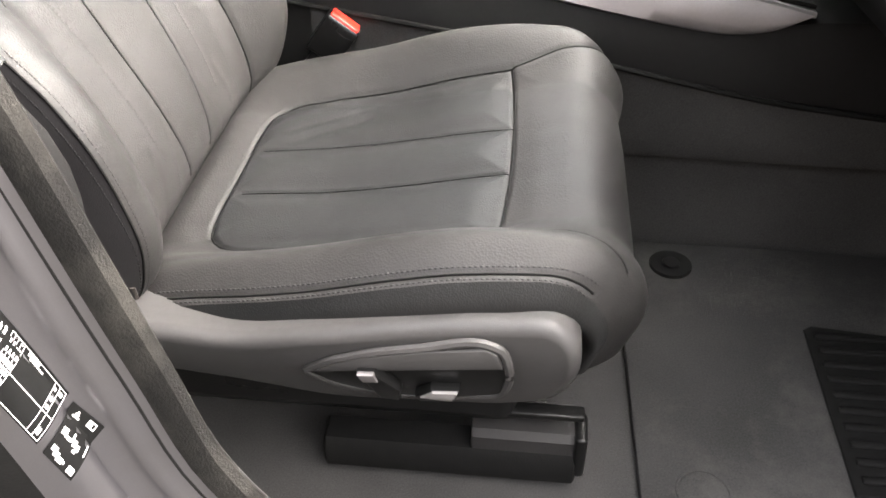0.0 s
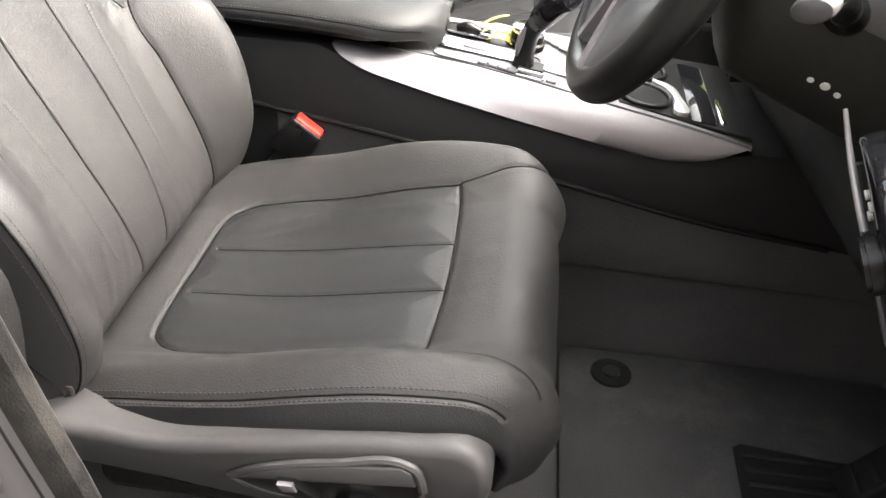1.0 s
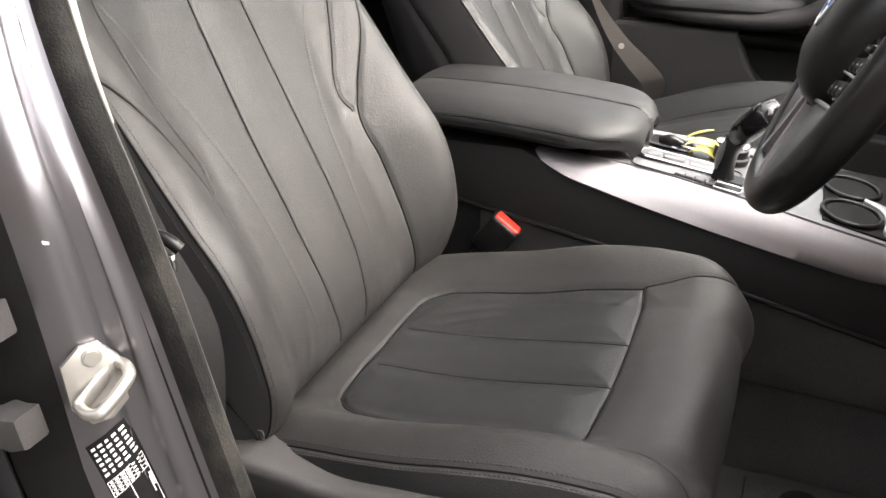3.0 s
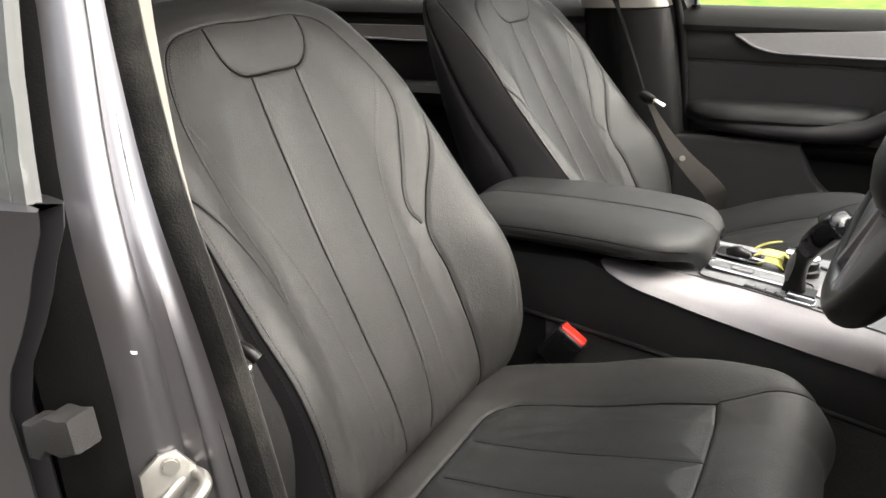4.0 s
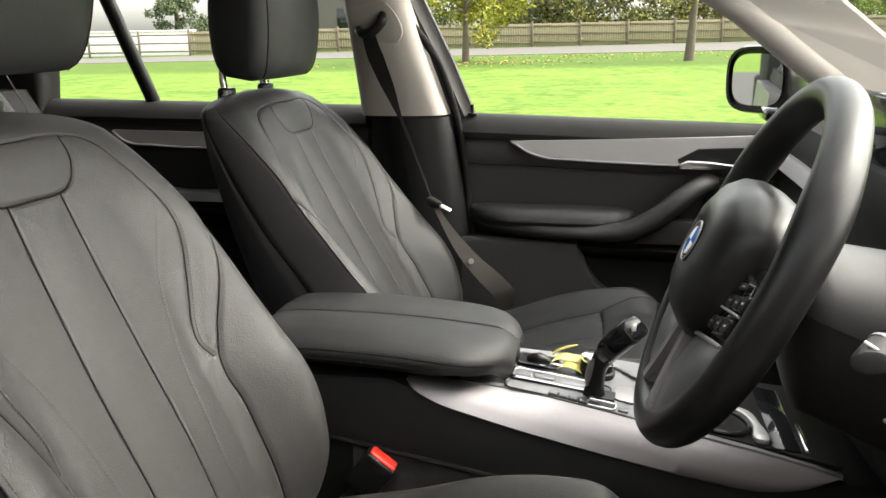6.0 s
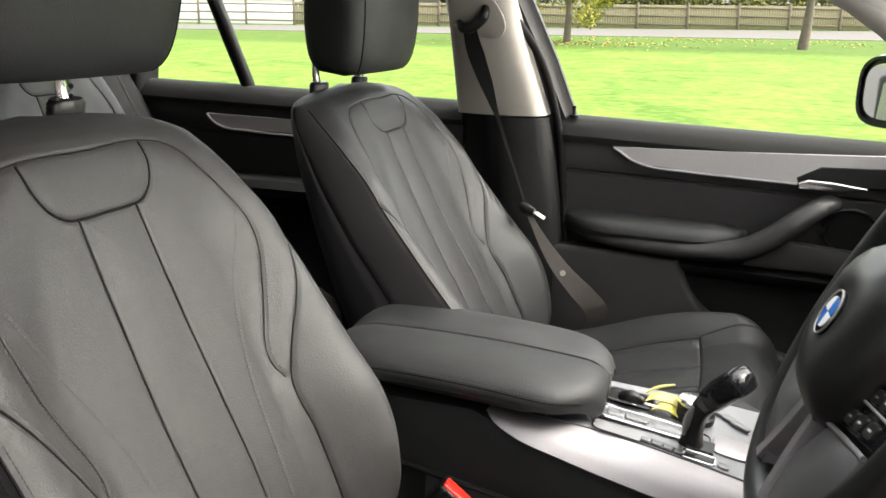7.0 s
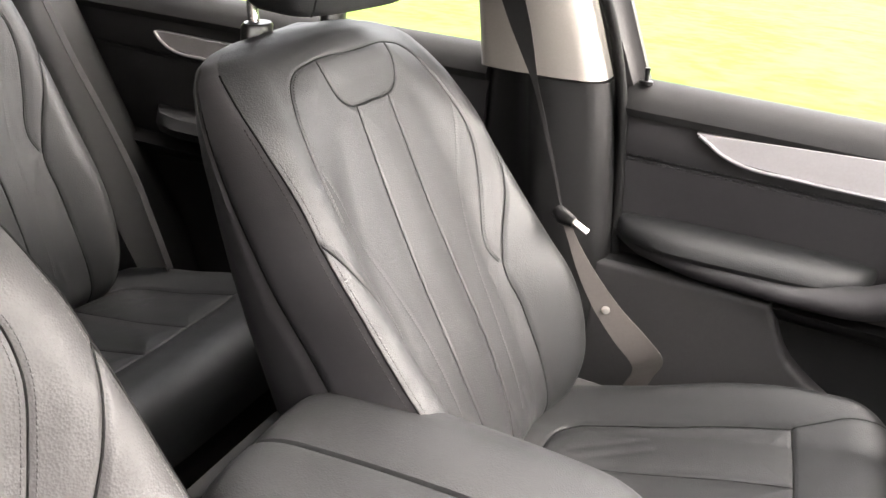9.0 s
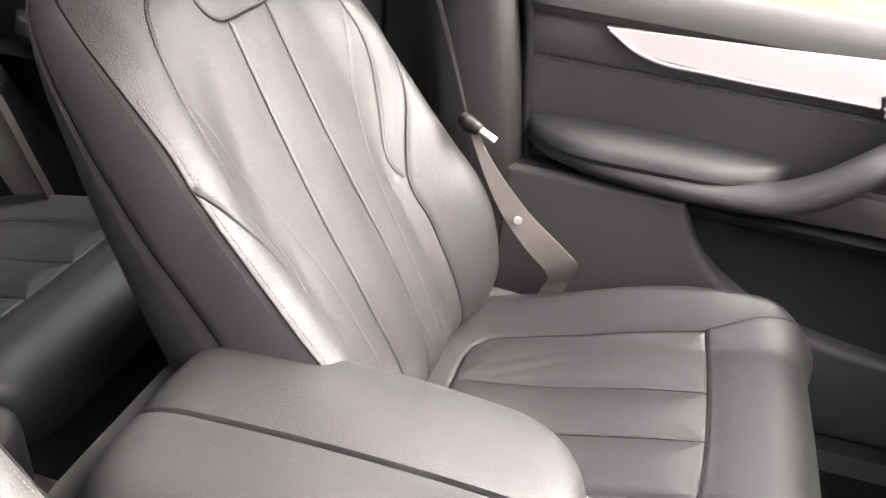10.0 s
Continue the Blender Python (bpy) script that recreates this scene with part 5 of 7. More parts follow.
for x, zt, yn, yf in ((0.02, 0.955, 0.335, 0.585), (0.30, 0.955, 0.335, 0.585), (0.36, 0.935, 0.325, 0.58), (0.44, 0.915, 0.318, 0.57), (0.64, 0.872, 0.310, 0.57), (0.84, 0.848, 0.305, 0.575), (0.94, 0.862, 0.303, 0.58), (1.10, 0.87, 0.298, 0.585), (1.40, 0.87, 0.290, 0.595)):
    body_rows.append([(x, yn + 0.045, zt + 0.004), (x, yn + 0.006, zt), (x, yn, zt - 0.008), (x, yn - 0.008, 0.86 - 0.09 * (x - 0.2)), (x, yn - 0.016, 0.665), (x, yn - 0.012, 0.657), (x, yn + 0.03, 0.655),
                      (x, yf - 0.03, 0.655), (x, yf + 0.012, 0.657), (x, yf + 0.016, 0.665), (x, yf + 0.008, 0.80), (x, yf, zt - 0.008), (x, yf - 0.006, zt), (x, yf - 0.045, zt + 0.004)])
part("body", loft(body_rows), DASH, con, "soft black console side")
OUT = curve_points([(0.322, 0.342, 0.957), (0.335, 0.330, 0.948), (0.36, 0.322, 0.937), (0.44, 0.314, 0.916), (0.54, 0.309, 0.894), (0.64, 0.306, 0.874), (0.74, 0.303, 0.857), (0.83, 0.301, 0.847), (0.88, 0.300, 0.854), (0.926, 0.3005, 0.8745)], 60)
INN = curve_points([(0.324, 0.352, 0.960), (0.345, 0.358, 0.958), (0.39, 0.362, 0.953), (0.46, 0.362, 0.946), (0.54, 0.354, 0.938), (0.64, 0.338, 0.924), (0.74, 0.326, 0.907), (0.83, 0.315, 0.893), (0.88, 0.309, 0.884), (0.927, 0.3010, 0.8750)], 60)
taper = np.clip(np.minimum(np.arange(60) / 5, (59 - np.arange(60)) / 12), 0.02, 1)[:, None]


def across_trim(f, dy, dz):
    return OUT * (1 - f) + INN * f + np.array([0, dy, dz]) * taper


TRIM_ROWS = np.stack([across_trim(0, 0.002, -0.003), across_trim(0, 0, 0), across_trim(0.25, -0.003, 0.004), across_trim(0.5, -0.004, 0.006), across_trim(0.75, -0.002, 0.0035), across_trim(1, 0, 0), across_trim(1, 0.003, -0.004)], 1)
part("side_trim", sheet(TRIM_ROWS, (0, 0.003, -0.0015)), ALU, con, "brushed aluminium side trim")
part("side_trim", sheet(TRIM_ROWS * [1, -1, 1] + [0, 0.886, 0], (0, -0.004, -0.005)), ALU, con, "brushed aluminium side trim")
deck = []
for x, z, yn, yf in ((0.40, 0.950, 0.362, 0.526), (0.47, 0.945, 0.360, 0.527), (0.54, 0.938, 0.353, 0.533), (0.64, 0.925, 0.338, 0.548), (0.74, 0.908, 0.327, 0.56), (0.83, 0.894, 0.318, 0.567), (0.93, 0.876, 0.305, 0.58)):
    deck.append([(x, yn + (yf - yn) * k, z + 0.002 - 0.004 * math.sin(k * math.pi)) for k in np.linspace(0, 1, 9)])
part("deck", sheet(deck, (0, 0, -0.008)), DECK, con, "dark silver control deck")
DK = lambda x: float(np.interp(x, [0.40, 0.47, 0.54, 0.64, 0.74, 0.83, 0.93], [0.950, 0.945, 0.938, 0.925, 0.908, 0.894, 0.876]))
TILT_DECK = Euler((0, radians(7.5), 0)).to_matrix().to_4x4()


def on_deck(bm, x, y):
    return moved(bm, Matrix.Translation((x, y, DK(x))) @ TILT_DECK)


def deck_plate(name, x, y, w, h, z0, z1, material, turn=0.0, label="", r=0.004):
    bm = prism(rounded(w, h, r), "z", z0, z1, min(0.0012, (z1 - z0) * 0.4), 2)
    return part(name, on_deck(moved(bm, Euler((0, 0, turn)).to_matrix().to_4x4()), x, y), material, con, label)


def deck_ring(name, x, y, w, h, z, radius, material, turn=0.0, r=0.004):
    pts = rounded(w, h, r)
    bm = tube([(a, b, z) for a, b in pts + pts[:2]], radius, 6)
    return part(name, on_deck(moved(bm, Euler((0, 0, turn)).to_matrix().to_4x4()), x, y), material, con)


# The tray's hole is a flat plate, its shade put into the colour
deck_plate("tray", 0.507, 0.482, 0.066, 0.040, -0.002, 0.0035, RUBBER, 0, "dark plate for the shade in the storage tray", 0.008)
deck_ring("tray_rim", 0.507, 0.482, 0.070, 0.044, 0.0035, 0.0016, DECK_KEY, 0, 0.009)
deck_plate("display_panel", 0.540, 0.416, 0.134, 0.034, -0.001, 0.0035, DECK_KEY, -0.03, "satin control panel", 0.007)
deck_ring("panel_rim", 0.540, 0.416, 0.137, 0.037, 0.0030, 0.0016, CHROME, -0.03, 0.008)
for x, w in ((0.491, 0.022), (0.522, 0.032)):
    deck_plate("button_gap", x, 0.417, w + 0.003, 0.024, 0.001, 0.0042, BLACK_SATIN)
    deck_plate("button", x, 0.417, w, 0.021, 0.002, 0.0065, DECK_KEY)
deck_plate("small_display", 0.568, 0.414, 0.044, 0.020, 0.001, 0.0045, DECK)
deck_ring("groove", 0.545, 0.395, 0.155, 0.080, 0.0016, 0.0012, BLACK_SATIN, -0.06, 0.012)
for k in range(4):
    x, y = 0.540 + 0.0148 * k, 0.364 - 0.0026 * k
    deck_plate("button_gap", x, y, 0.0155, 0.0155, -0.001, 0.0036, BLACK_SATIN, -0.15, "", 0.002)
    deck_plate("button", x, y, 0.0128, 0.0128, 0.0, 0.0055, DECK_KEY, -0.15, "", 0.002)
deck_plate("slot_cover", 0.609, 0.356, 0.040, 0.020, 0.0, 0.004, BLACK_SATIN, -0.12)
deck_ring("slot_rim", 0.609, 0.356, 0.042, 0.022, 0.004, 0.0013, CHROME, -0.12)
deck_plate("button", 0.641, 0.351, 0.015, 0.013, 0.0, 0.005, DECK_KEY, -0.12)
for k in range(3):
    deck_plate("key", 0.640 + 0.012 * k, 0.505 - 0.010 * k, 0.030, 0.010, 0.0, 0.005, DECK_KEY, -0.5)
deck_plate("lever_plate", 0.652, 0.412, 0.050, 0.055, 0.0, 0.003, ALU, -0.1, "bright plate beside the lever", 0.012)
knob = part("control_knob", on_deck(loft([[(r * math.cos(a), r * math.sin(a), z) for a in np.linspace(0, 2 * np.pi, 32, endpoint=False)] for r, z in ((0.030, 0), (0.030, 0.008), (0.026, 0.010), (0.026, 0.026), (0.024, 0.030), (0.018, 0.031))]), 0.598, 0.478), BLACK_SATIN, con, "round control knob")
part("knob_ring", on_deck(loft([[(r * math.cos(a), r * math.sin(a), z) for a in np.linspace(0, 2 * np.pi, 32, endpoint=False)] for r, z in ((0.0265, 0.022), (0.0275, 0.025), (0.0265, 0.029), (0.022, 0.0315))]), 0.598, 0.478), CHROME, knob, "chrome ring")
lever_path = curve_points([(0.598, 0.392, 0.925), (0.600, 0.390, 0.955), (0.606, 0.385, 0.985), (0.622, 0.372, 1.015), (0.642, 0.356, 1.042), (0.656, 0.345, 1.058)], 30)


def lever_rings(k0, k1, wide, deep, lift=0.0):
    """Rounded-square rings round the lever's line from k0 to k1; wide across the car, deep along it."""
    d = np.gradient(lever_path, axis=0)
    rings = []
    span = max(1, k1 - k0 - 1)
    for k in range(k0, k1):
        t = d[k] / np.linalg.norm(d[k])
        a = np.cross(t, [0.35, 0.9, 0.0])
        a /= np.linalg.norm(a)
        c = np.cross(t, a)
        f = (k - k0) / span
        w, p = np.interp(f, np.linspace(0, 1, len(wide)), wide), np.interp(f, np.linspace(0, 1, len(deep)), deep)
        rings.append([lever_path[k] + t * lift + c * w * np.sign(math.cos(q)) * abs(math.cos(q)) ** 0.6 + a * p * np.sign(math.sin(q)) * abs(math.sin(q)) ** 0.6 for q in np.linspace(0, 2 * np.pi, 24, endpoint=False)])
    return loft(rings)


lever = part("gear_lever", lever_rings(0, 18, (0.014, 0.011, 0.011, 0.014, 0.018), (0.017, 0.013, 0.012, 0.014, 0.016)), BLACK_SATIN, con, "black gear lever")
part("lever_head", lever_rings(14, 29, (0.015, 0.0215, 0.0235, 0.0235, 0.022), (0.013, 0.018, 0.019, 0.0185, 0.017)), GLOSS, lever, "gloss black head of the lever")
part("lever_cap", lever_rings(26, 30, (0.0232, 0.0225, 0.019, 0.010), (0.0188, 0.018, 0.014, 0.007), 0.002), GLOSS, lever, "gloss black cap of the lever")
part("lever_inlay", tube(lever_path[4:14] + np.array([-0.0115, -0.0075, 0.002]), [0.0025, 0.0055, 0.0055, 0.003], 8), ALU, lever, "silver inlay on the stem")
side_way = np.array([-0.25, -0.93, -0.25])
for k in (19, 22):
    part("lever_button", disc(lever_path[k] + np.array([-0.014, -0.017, 0.004]), side_way, 0.0045, 0.004, 12, 0.001), BLACK_SATIN, lever)
part("lever_gaiter", on_deck(prism([(-0.016, -0.016), (0.020, -0.016), (0.022, 0.016), (-0.016, 0.016)], "z", -0.001, 0.004, 0.001, 1), 0.608, 0.392), BLACK_SATIN, con)
part("cup_holder", on_deck(prism([(-0.06, -0.098), (0.03, -0.112), (0.10, -0.122), (0.13, -0.128), (0.13, 0.138), (-0.06, 0.115)], "z", -0.002, 0.004, 0.001, 1), 0.80, 0.44), RUBBER, con, "dark cup holder bay")
for yy in (-0.058, 0.040):
    part("cup_ring", on_deck(tube([(-0.022 + 0.040 * math.cos(q), yy + 0.040 * math.sin(q), 0.007) for q in np.linspace(0, 2 * np.pi, 41)], 0.0035, 8), 0.80, 0.44), BLACK_SATIN, con, "black rim of a cup holder")
    part("cup_insert", on_deck(disc((-0.022, yy, 0.005), (0, 0, 1), 0.036, 0.004, 30, 0.0015), 0.80, 0.44), RUBBER, con, "round black cup insert")
part("bay_divider", on_deck(prism(curve_points([(-0.005, 0.000), (0.022, -0.012), (0.034, -0.050), (0.034, -0.106), (0.024, -0.106), (0.022, -0.056), (0.012, -0.026), (-0.006, -0.010)], 24), "z", 0.003, 0.012, 0.002, 2), 0.80, 0.44), GREY_KEY, con, "silver cup divider")
part("bay_screen", on_deck(box((0.044, -0.112, 0.004), (0.082, 0.100, 0.007), 0.002, 1), 0.80, 0.44), GLOSS, con, "gloss black panel beside the cups")
part("bay_lip", on_deck(box((0.086, -0.108, 0.0), (0.094, -0.022, 0.010), 0.003), 0.80, 0.44), CHROME, con, "bright lip of the bay")
part("side_groove", tube([(0.20, 0.3235, 0.862), (0.45, 0.303, 0.832), (0.65, 0.2925, 0.800), (0.90, 0.288, 0.752), (1.07, 0.281, 0.735)], 0.004, 8, 30), RUBBER, con)
lining = []
for x in np.linspace(0.24, 1.36, 15):
    yn = float(np.interp(x, [0.30, 0.36, 0.44, 0.64, 0.84, 0.94, 1.10, 1.40], [0.335, 0.325, 0.318, 0.310, 0.305, 0.303, 0.298, 0.290]))
    top = float(np.interp(x, [0.20, 0.45, 0.65, 0.90, 1.07, 1.36], [0.862, 0.832, 0.800, 0.752, 0.735, 0.72]))
    knee = 0.86 - 0.09 * (x - 0.2)
    lining.append([(x, yn - 0.008 - 0.008 * (knee - z) / (knee - 0.665) - 0.004, z) for z in np.linspace(top - 0.003, 0.664, 5)] + [(x, yn - 0.018, 0.654)])
part("side_carpet", sheet(lining, (0, 0.003, 0)), CARPET, con, "charcoal carpet lining under the console seam")

# armrest lid in two leaves
lid = thing("armrest_lid", (0.27, 0.445, 0.955), "black leather armrest lid in two leaves on the console", "armrest")


def leaf(y_out, y_rear, y_front, side):
    rows = []
    for x in np.linspace(0.068, 0.480, 48):
        e = (x - 0.068) / 0.412
        y_in = y_rear + (y_front - y_rear) * e
        front = math.sqrt(max(0.0, 1 - max(0.0, (e - 0.90) / 0.10) ** 2.2))
        rear = math.sqrt(max(0.0, 1 - max(0.0, (0.14 - e) / 0.14) ** 2))
        g = max(0.06, front * rear)
        zt = 1.036 - 0.020 * e - 0.010 * (2 * e - 1) ** 2 - (1 - g) * 0.024
        zb = 0.984 - 0.022 * e + 0.026 * max(0.0, (e - 0.75) / 0.25) ** 1.5
        yo = y_out + (y_in - y_out) * (0.50 * max(0.0, (e - 0.76) / 0.24) ** 2.6 + 0.22 * max(0.0, (0.16 - e) / 0.16) ** 2)
        ring = [(y_in, zb), (y_in, zt - 0.007), (y_in + (yo - y_in) * 0.02, zt - 0.002), (y_in + (yo - y_in) * 0.10, zt + 0.001), (y_in + (yo - y_in) * 0.38, zt + 0.002), (y_in + (yo - y_in) * 0.66, zt - 0.001), (y_in + (yo - y_in) * 0.82, zt - 0.006),
                (y_in + (yo - y_in) * 0.93, zt - 0.014), (y_in + (yo - y_in) * 0.975, zt - 0.021), (y_in + (yo - y_in) * 0.985, zt - 0.0245), (yo, zt - 0.027), (yo, zt - 0.038), (yo + (y_in - yo) * 0.06, zb + 0.004), (yo + (y_in - yo) * 0.16, zb)]
        under = 0.034 * max(0.0, (e - 0.55) / 0.45) ** 2
        low = (1, 0.5, 0.1, 0, 0, 0, 0, 0, 0.05, 0.1, 0.15, 0.45, 0.9, 1)
        rows.append([(x - under * k, y, z) for k, (y, z) in zip(low, ring)])
    ob = part("lid_leaf", loft(rows), LEATHER, lid)
    R = np.array(rows)[3:-3]
    # Dark strip for the shade in the lid's sewn fold
    part("seam", tube(R[:, 9], 0.0011, 6), SEAM_SHADE, ob)
    part("stitching", stitches(R[:, 8] + [0, 0, 0.0004], [(0, side * 0.5, 0.85)] * len(R), 0.005, 0.0007), THREAD, ob)
    part("stitching", stitches(R[:, 11] + [0, side * 0.0004, 0], [(0, side, 0.1)] * len(R), 0.005, 0.0007), THREAD, ob)


leaf(0.318, 0.4295, 0.4515, -1)
leaf(0.580, 0.4315, 0.4535, 1)
part("latch", box((0.462, 0.435, 0.955), (0.478, 0.475, 0.99), 0.004), BLACK_SATIN, lid)

# key tag in the tray
tag = thing("key_tag", (0.55, 0.475, 0.94), "yellow paper key tag lying on the console tray", "key tag")
def film(pts, width, mat_, name, label=""):
    """A bent strip of thin film lying on the deck."""
    pts = curve_points(np.array(pts) * 0.8, 24)
    across = np.tile([0.25, 1.0, 0.15], (24, 1))
    return part(name, on_deck(ribbon(pts, across, width * 0.75, 0.0009), 0.556, 0.476), mat_, tag, label)


film([(-0.032, 0.012, 0.010), (-0.020, 0.012, 0.018), (0.0, 0.010, 0.020), (0.022, 0.008, 0.019), (0.036, 0.006, 0.012)], 0.032, YELLOW, "tag", "yellow paper tag folded over the key")
film([(-0.020, -0.014, 0.006), (-0.010, -0.014, 0.013), (0.012, -0.014, 0.014), (0.030, -0.012, 0.006)], 0.030, OLIVE, "sleeve", "cloudy yellow plastic sleeve")
part("tail", on_deck(tube([(-0.030, 0.014, 0.014), (-0.020, 0.018, 0.022), (-0.006, 0.022, 0.029), (0.008, 0.026, 0.033)], [0.0016, 0.002, 0.002, 0.0012], 6, 14), 0.556, 0.474), YELLOW, tag)
part("key_ring", on_deck(tube([(0.010 * math.cos(q) - 0.034, 0.010 * math.sin(q) - 0.006, 0.010 + 0.004 * math.sin(q)) for q in np.linspace(0, 2 * np.pi, 25)], 0.0011, 6), 0.548, 0.470), CHROME, tag, "bright key ring")
part("car_key", on_deck(tube([(-0.050, -0.008, 0.010), (-0.036, -0.010, 0.014), (-0.016, -0.008, 0.010)], [0.006, 0.010, 0.007], 10, 12), 0.540, 0.47), BLACK_SATIN, tag)
part("key_blade", on_deck(box((-0.016, -0.012, 0.007), (0.008, -0.004, 0.010), 0.001, 1), 0.540, 0.47), CHROME, tag)

# driver's belt buckle between seat and console
bk = thing("belt_buckle", (0.255, 0.285, 0.77), "black seat belt buckle with a red button", "belt buckle")
BM = Matrix.Translation((0.294, 0.300, 0.843)) @ Euler((0, radians(37), 0)).to_matrix().to_4x4()
part("housing", moved(box((-0.026, -0.014, -0.062), (0.026, 0.014, 0.002), 0.005, 3), BM), BLACK_SATIN, bk)
part("release_button", moved(box((-0.0225, -0.011, -0.002), (0.0225, 0.011, 0.006), 0.003, 2), BM), RED, bk, "red release button")
part("stalk", moved(box((-0.014, -0.006, -0.17), (0.010, 0.006, -0.055), 0.003), BM), BLACK_SATIN, bk)

# passenger belt
belt = thing("seat_belt", (0.25, 1.05, 0.85), "grey passenger seat belt hanging with its tongue", "seat belt")
upper = curve_points([(0.082, 1.008, 1.470), (0.088, 1.012, 1.44), (0.097, 1.030, 1.40), (0.114, 1.050, 1.344), (0.132, 1.068, 1.284), (0.170, 1.062, 1.19), (0.211, 1.036, 1.098)], 40)
tw = np.linspace(0, 1, 40)
ac = np.stack([np.cos(-0.2 + tw * 0.6), np.sin(-0.2 + tw * 0.6), 0.25 + 0 * tw], 1)
part("webbing", ribbon(upper, ac, np.interp(tw, [0, 0.15, 0.30, 0.42, 0.52, 1], [0.030, 0.037, 0.030, 0.018, 0.007, 0.004]), 0.0018), WEB_DARK, belt)
low = curve_points([(0.214, 1.036, 1.092), (0.229, 1.030, 1.068), (0.263, 1.022, 1.016), (0.303, 1.020, 0.965), (0.350, 1.026, 0.916), (0.374, 1.042, 0.884), (0.378, 1.066, 0.856), (0.366, 1.092, 0.815), (0.345, 1.100, 0.74)], 50)
tl = np.linspace(0, 1, 50)
la = np.stack([1.0 + 0 * tl, 0.1 + 0.2 * tl, 0.30 + 0.25 * tl], 1)
part("webbing", ribbon(low, la, np.interp(tl, [0, 0.10, 0.3, 0.5, 1], [0.010, 0.014, 0.033, 0.048, 0.050]), 0.0016), WEB, belt)
part("stop_button", disc((0.3045, 1.0165, 0.961), (0.2, -1, 0.15), 0.0065, 0.005, 16, 0.002), STEEL, belt, "pale plastic stop button")
part("tongue", tube([(0.203, 1.038, 1.096), (0.216, 1.030, 1.090), (0.234, 1.026, 1.086)], [0.010, 0.013, 0.008], 10), BLACK_SATIN, belt, "black belt tongue grip")
part("tongue_blade", moved(box((0, -0.005, -0.0012), (0.030, 0.005, 0.0012), 0.0005, 1), Matrix.Translation((0.230, 1.028, 1.088)) @ Euler((0.6, radians(27), 0)).to_matrix().to_4x4()), STEEL, belt, "bright steel blade")

# driver's belt hook and tongue beside the backrest
dbelt = thing("driver_seat_belt", (0.15, -0.30, 1.02), "black driver belt tongue hanging beside the backrest", "seat belt")
part("webbing", ribbon(curve_points([(0.10, -0.335, 1.40), (0.145, -0.330, 1.20), (0.190, -0.328, 1.07), (0.215, -0.330, 1.03), (0.20, -0.32, 0.85)], 20), [(0.3, 0.95, 0)] * 20, 0.030, 0.0016), WEB_DARK, dbelt)
part("tongue", tube([(0.180, -0.332, 1.092), (0.197, -0.338, 1.100), (0.212, -0.338, 1.096), (0.218, -0.336, 1.090)], 0.006, 10, 12), BLACK_SATIN, dbelt)
part("tongue_blade", box((0.203, -0.341, 1.066), (0.212, -0.335, 1.084), 0.002, 1), CHROME, dbelt)

# ---- rear seat ----
rear = thing("rear_seat", (-0.50, 0.80, 0.55), "black leather rear bench with sewn backrest", "rear seat")
backrest(rear, (-0.585, 0.722, 0.80), 17.0, wing=0.45, thick=0.10, seed=9, rows=200, cols=170, wide=0.80)
backrest(rear, (-0.585, 0.02, 0.80), 17.0, wing=0.45, thick=0.10, seed=11, rows=150, cols=120, wide=0.92)
cushion(rear, (-0.635, 0.78, 0.79), length=0.43, slope=9, seed=13, wide=1.08, drop=0.10, rise=0.018, stretch=0.8)
cushion(rear, (-0.635, 0.02, 0.79), length=0.41, slope=9, seed=15, wide=1.08, drop=0.10, rise=0.018, stretch=0.8)
part("middle_back", loft([[(-0.585 - 0.29 * k + 0.02, y, 0.78 + 0.52 * k) for y in (0.26, 0.30, 0.40, 0.50, 0.54)] + [(-0.585 - 0.29 * k - 0.10, y, 0.78 + 0.52 * k) for y in (0.54, 0.26)] for k in (0, 0.3, 0.7, 1.0)]), LEATHER, rear)
part("middle_cushion", box((-0.60, 0.27, 0.70), (-0.16, 0.53, 0.865), 0.03, 4), LEATHER, rear)
part("bench_base", box((-0.60, -0.28, 0.50), (-0.22, 1.08, 0.72), 0.03, 3), PLASTIC, rear)

part("anchor_stud", disc((-0.572, 0.886, 0.876), (0.96, 0, 0.28), 0.008, 0.010, 18, 0.002), STEEL, rear, "small bright anchor stud")
setting("wheel_arch_trim", loft([[(x + 0.02, 0.985 + e, z), (x + 0.05, 1.10 + e, z), (x + 0.03, 1.17, z), (x - 0.25, 1.20, z), (x - 0.25, 0.985 + e, z)] for x, e, z in ((-0.55, 0.03, 0.60), (-0.62, 0.03, 0.80), (-0.74, 0.03, 1.00), (-0.84, 0.03, 1.18), (-0.93, 0.03, 1.34))]), RUBBER, "black padded trim between rear seat and door", "trim")

# rear belt beside the bench
rbelt = thing("shoulder_belt", (-0.606, 1.095, 0.95), "black rear seat belt lying beside the bench backrest", "seat belt")
strap = curve_points([(-0.930, 1.060, 1.48), (-0.872, 1.054, 1.394), (-0.812, 1.048, 1.292), (-0.748, 1.042, 1.190), (-0.672, 1.034, 1.088), (-0.600, 1.024, 0.984), (-0.545, 1.010, 0.89), (-0.52, 1.02, 0.80)], 30)
part("webbing", ribbon(strap, [(0.45, -0.85, 0.30)] * 30, 0.046, 0.0016), WEB_DARK, rbelt)

# ---- steering wheel ----
A = radians(25)
WN, WU, WR = np.array([-math.cos(A), 0, math.sin(A)]), np.array([math.sin(A), 0, math.cos(A)]), np.array([0, 1.0, 0])
WC = np.array([0.738, 0.036, 1.235])
wheel = thing("steering_wheel", tuple(WC), "black leather three-spoke steering wheel", "steering wheel")


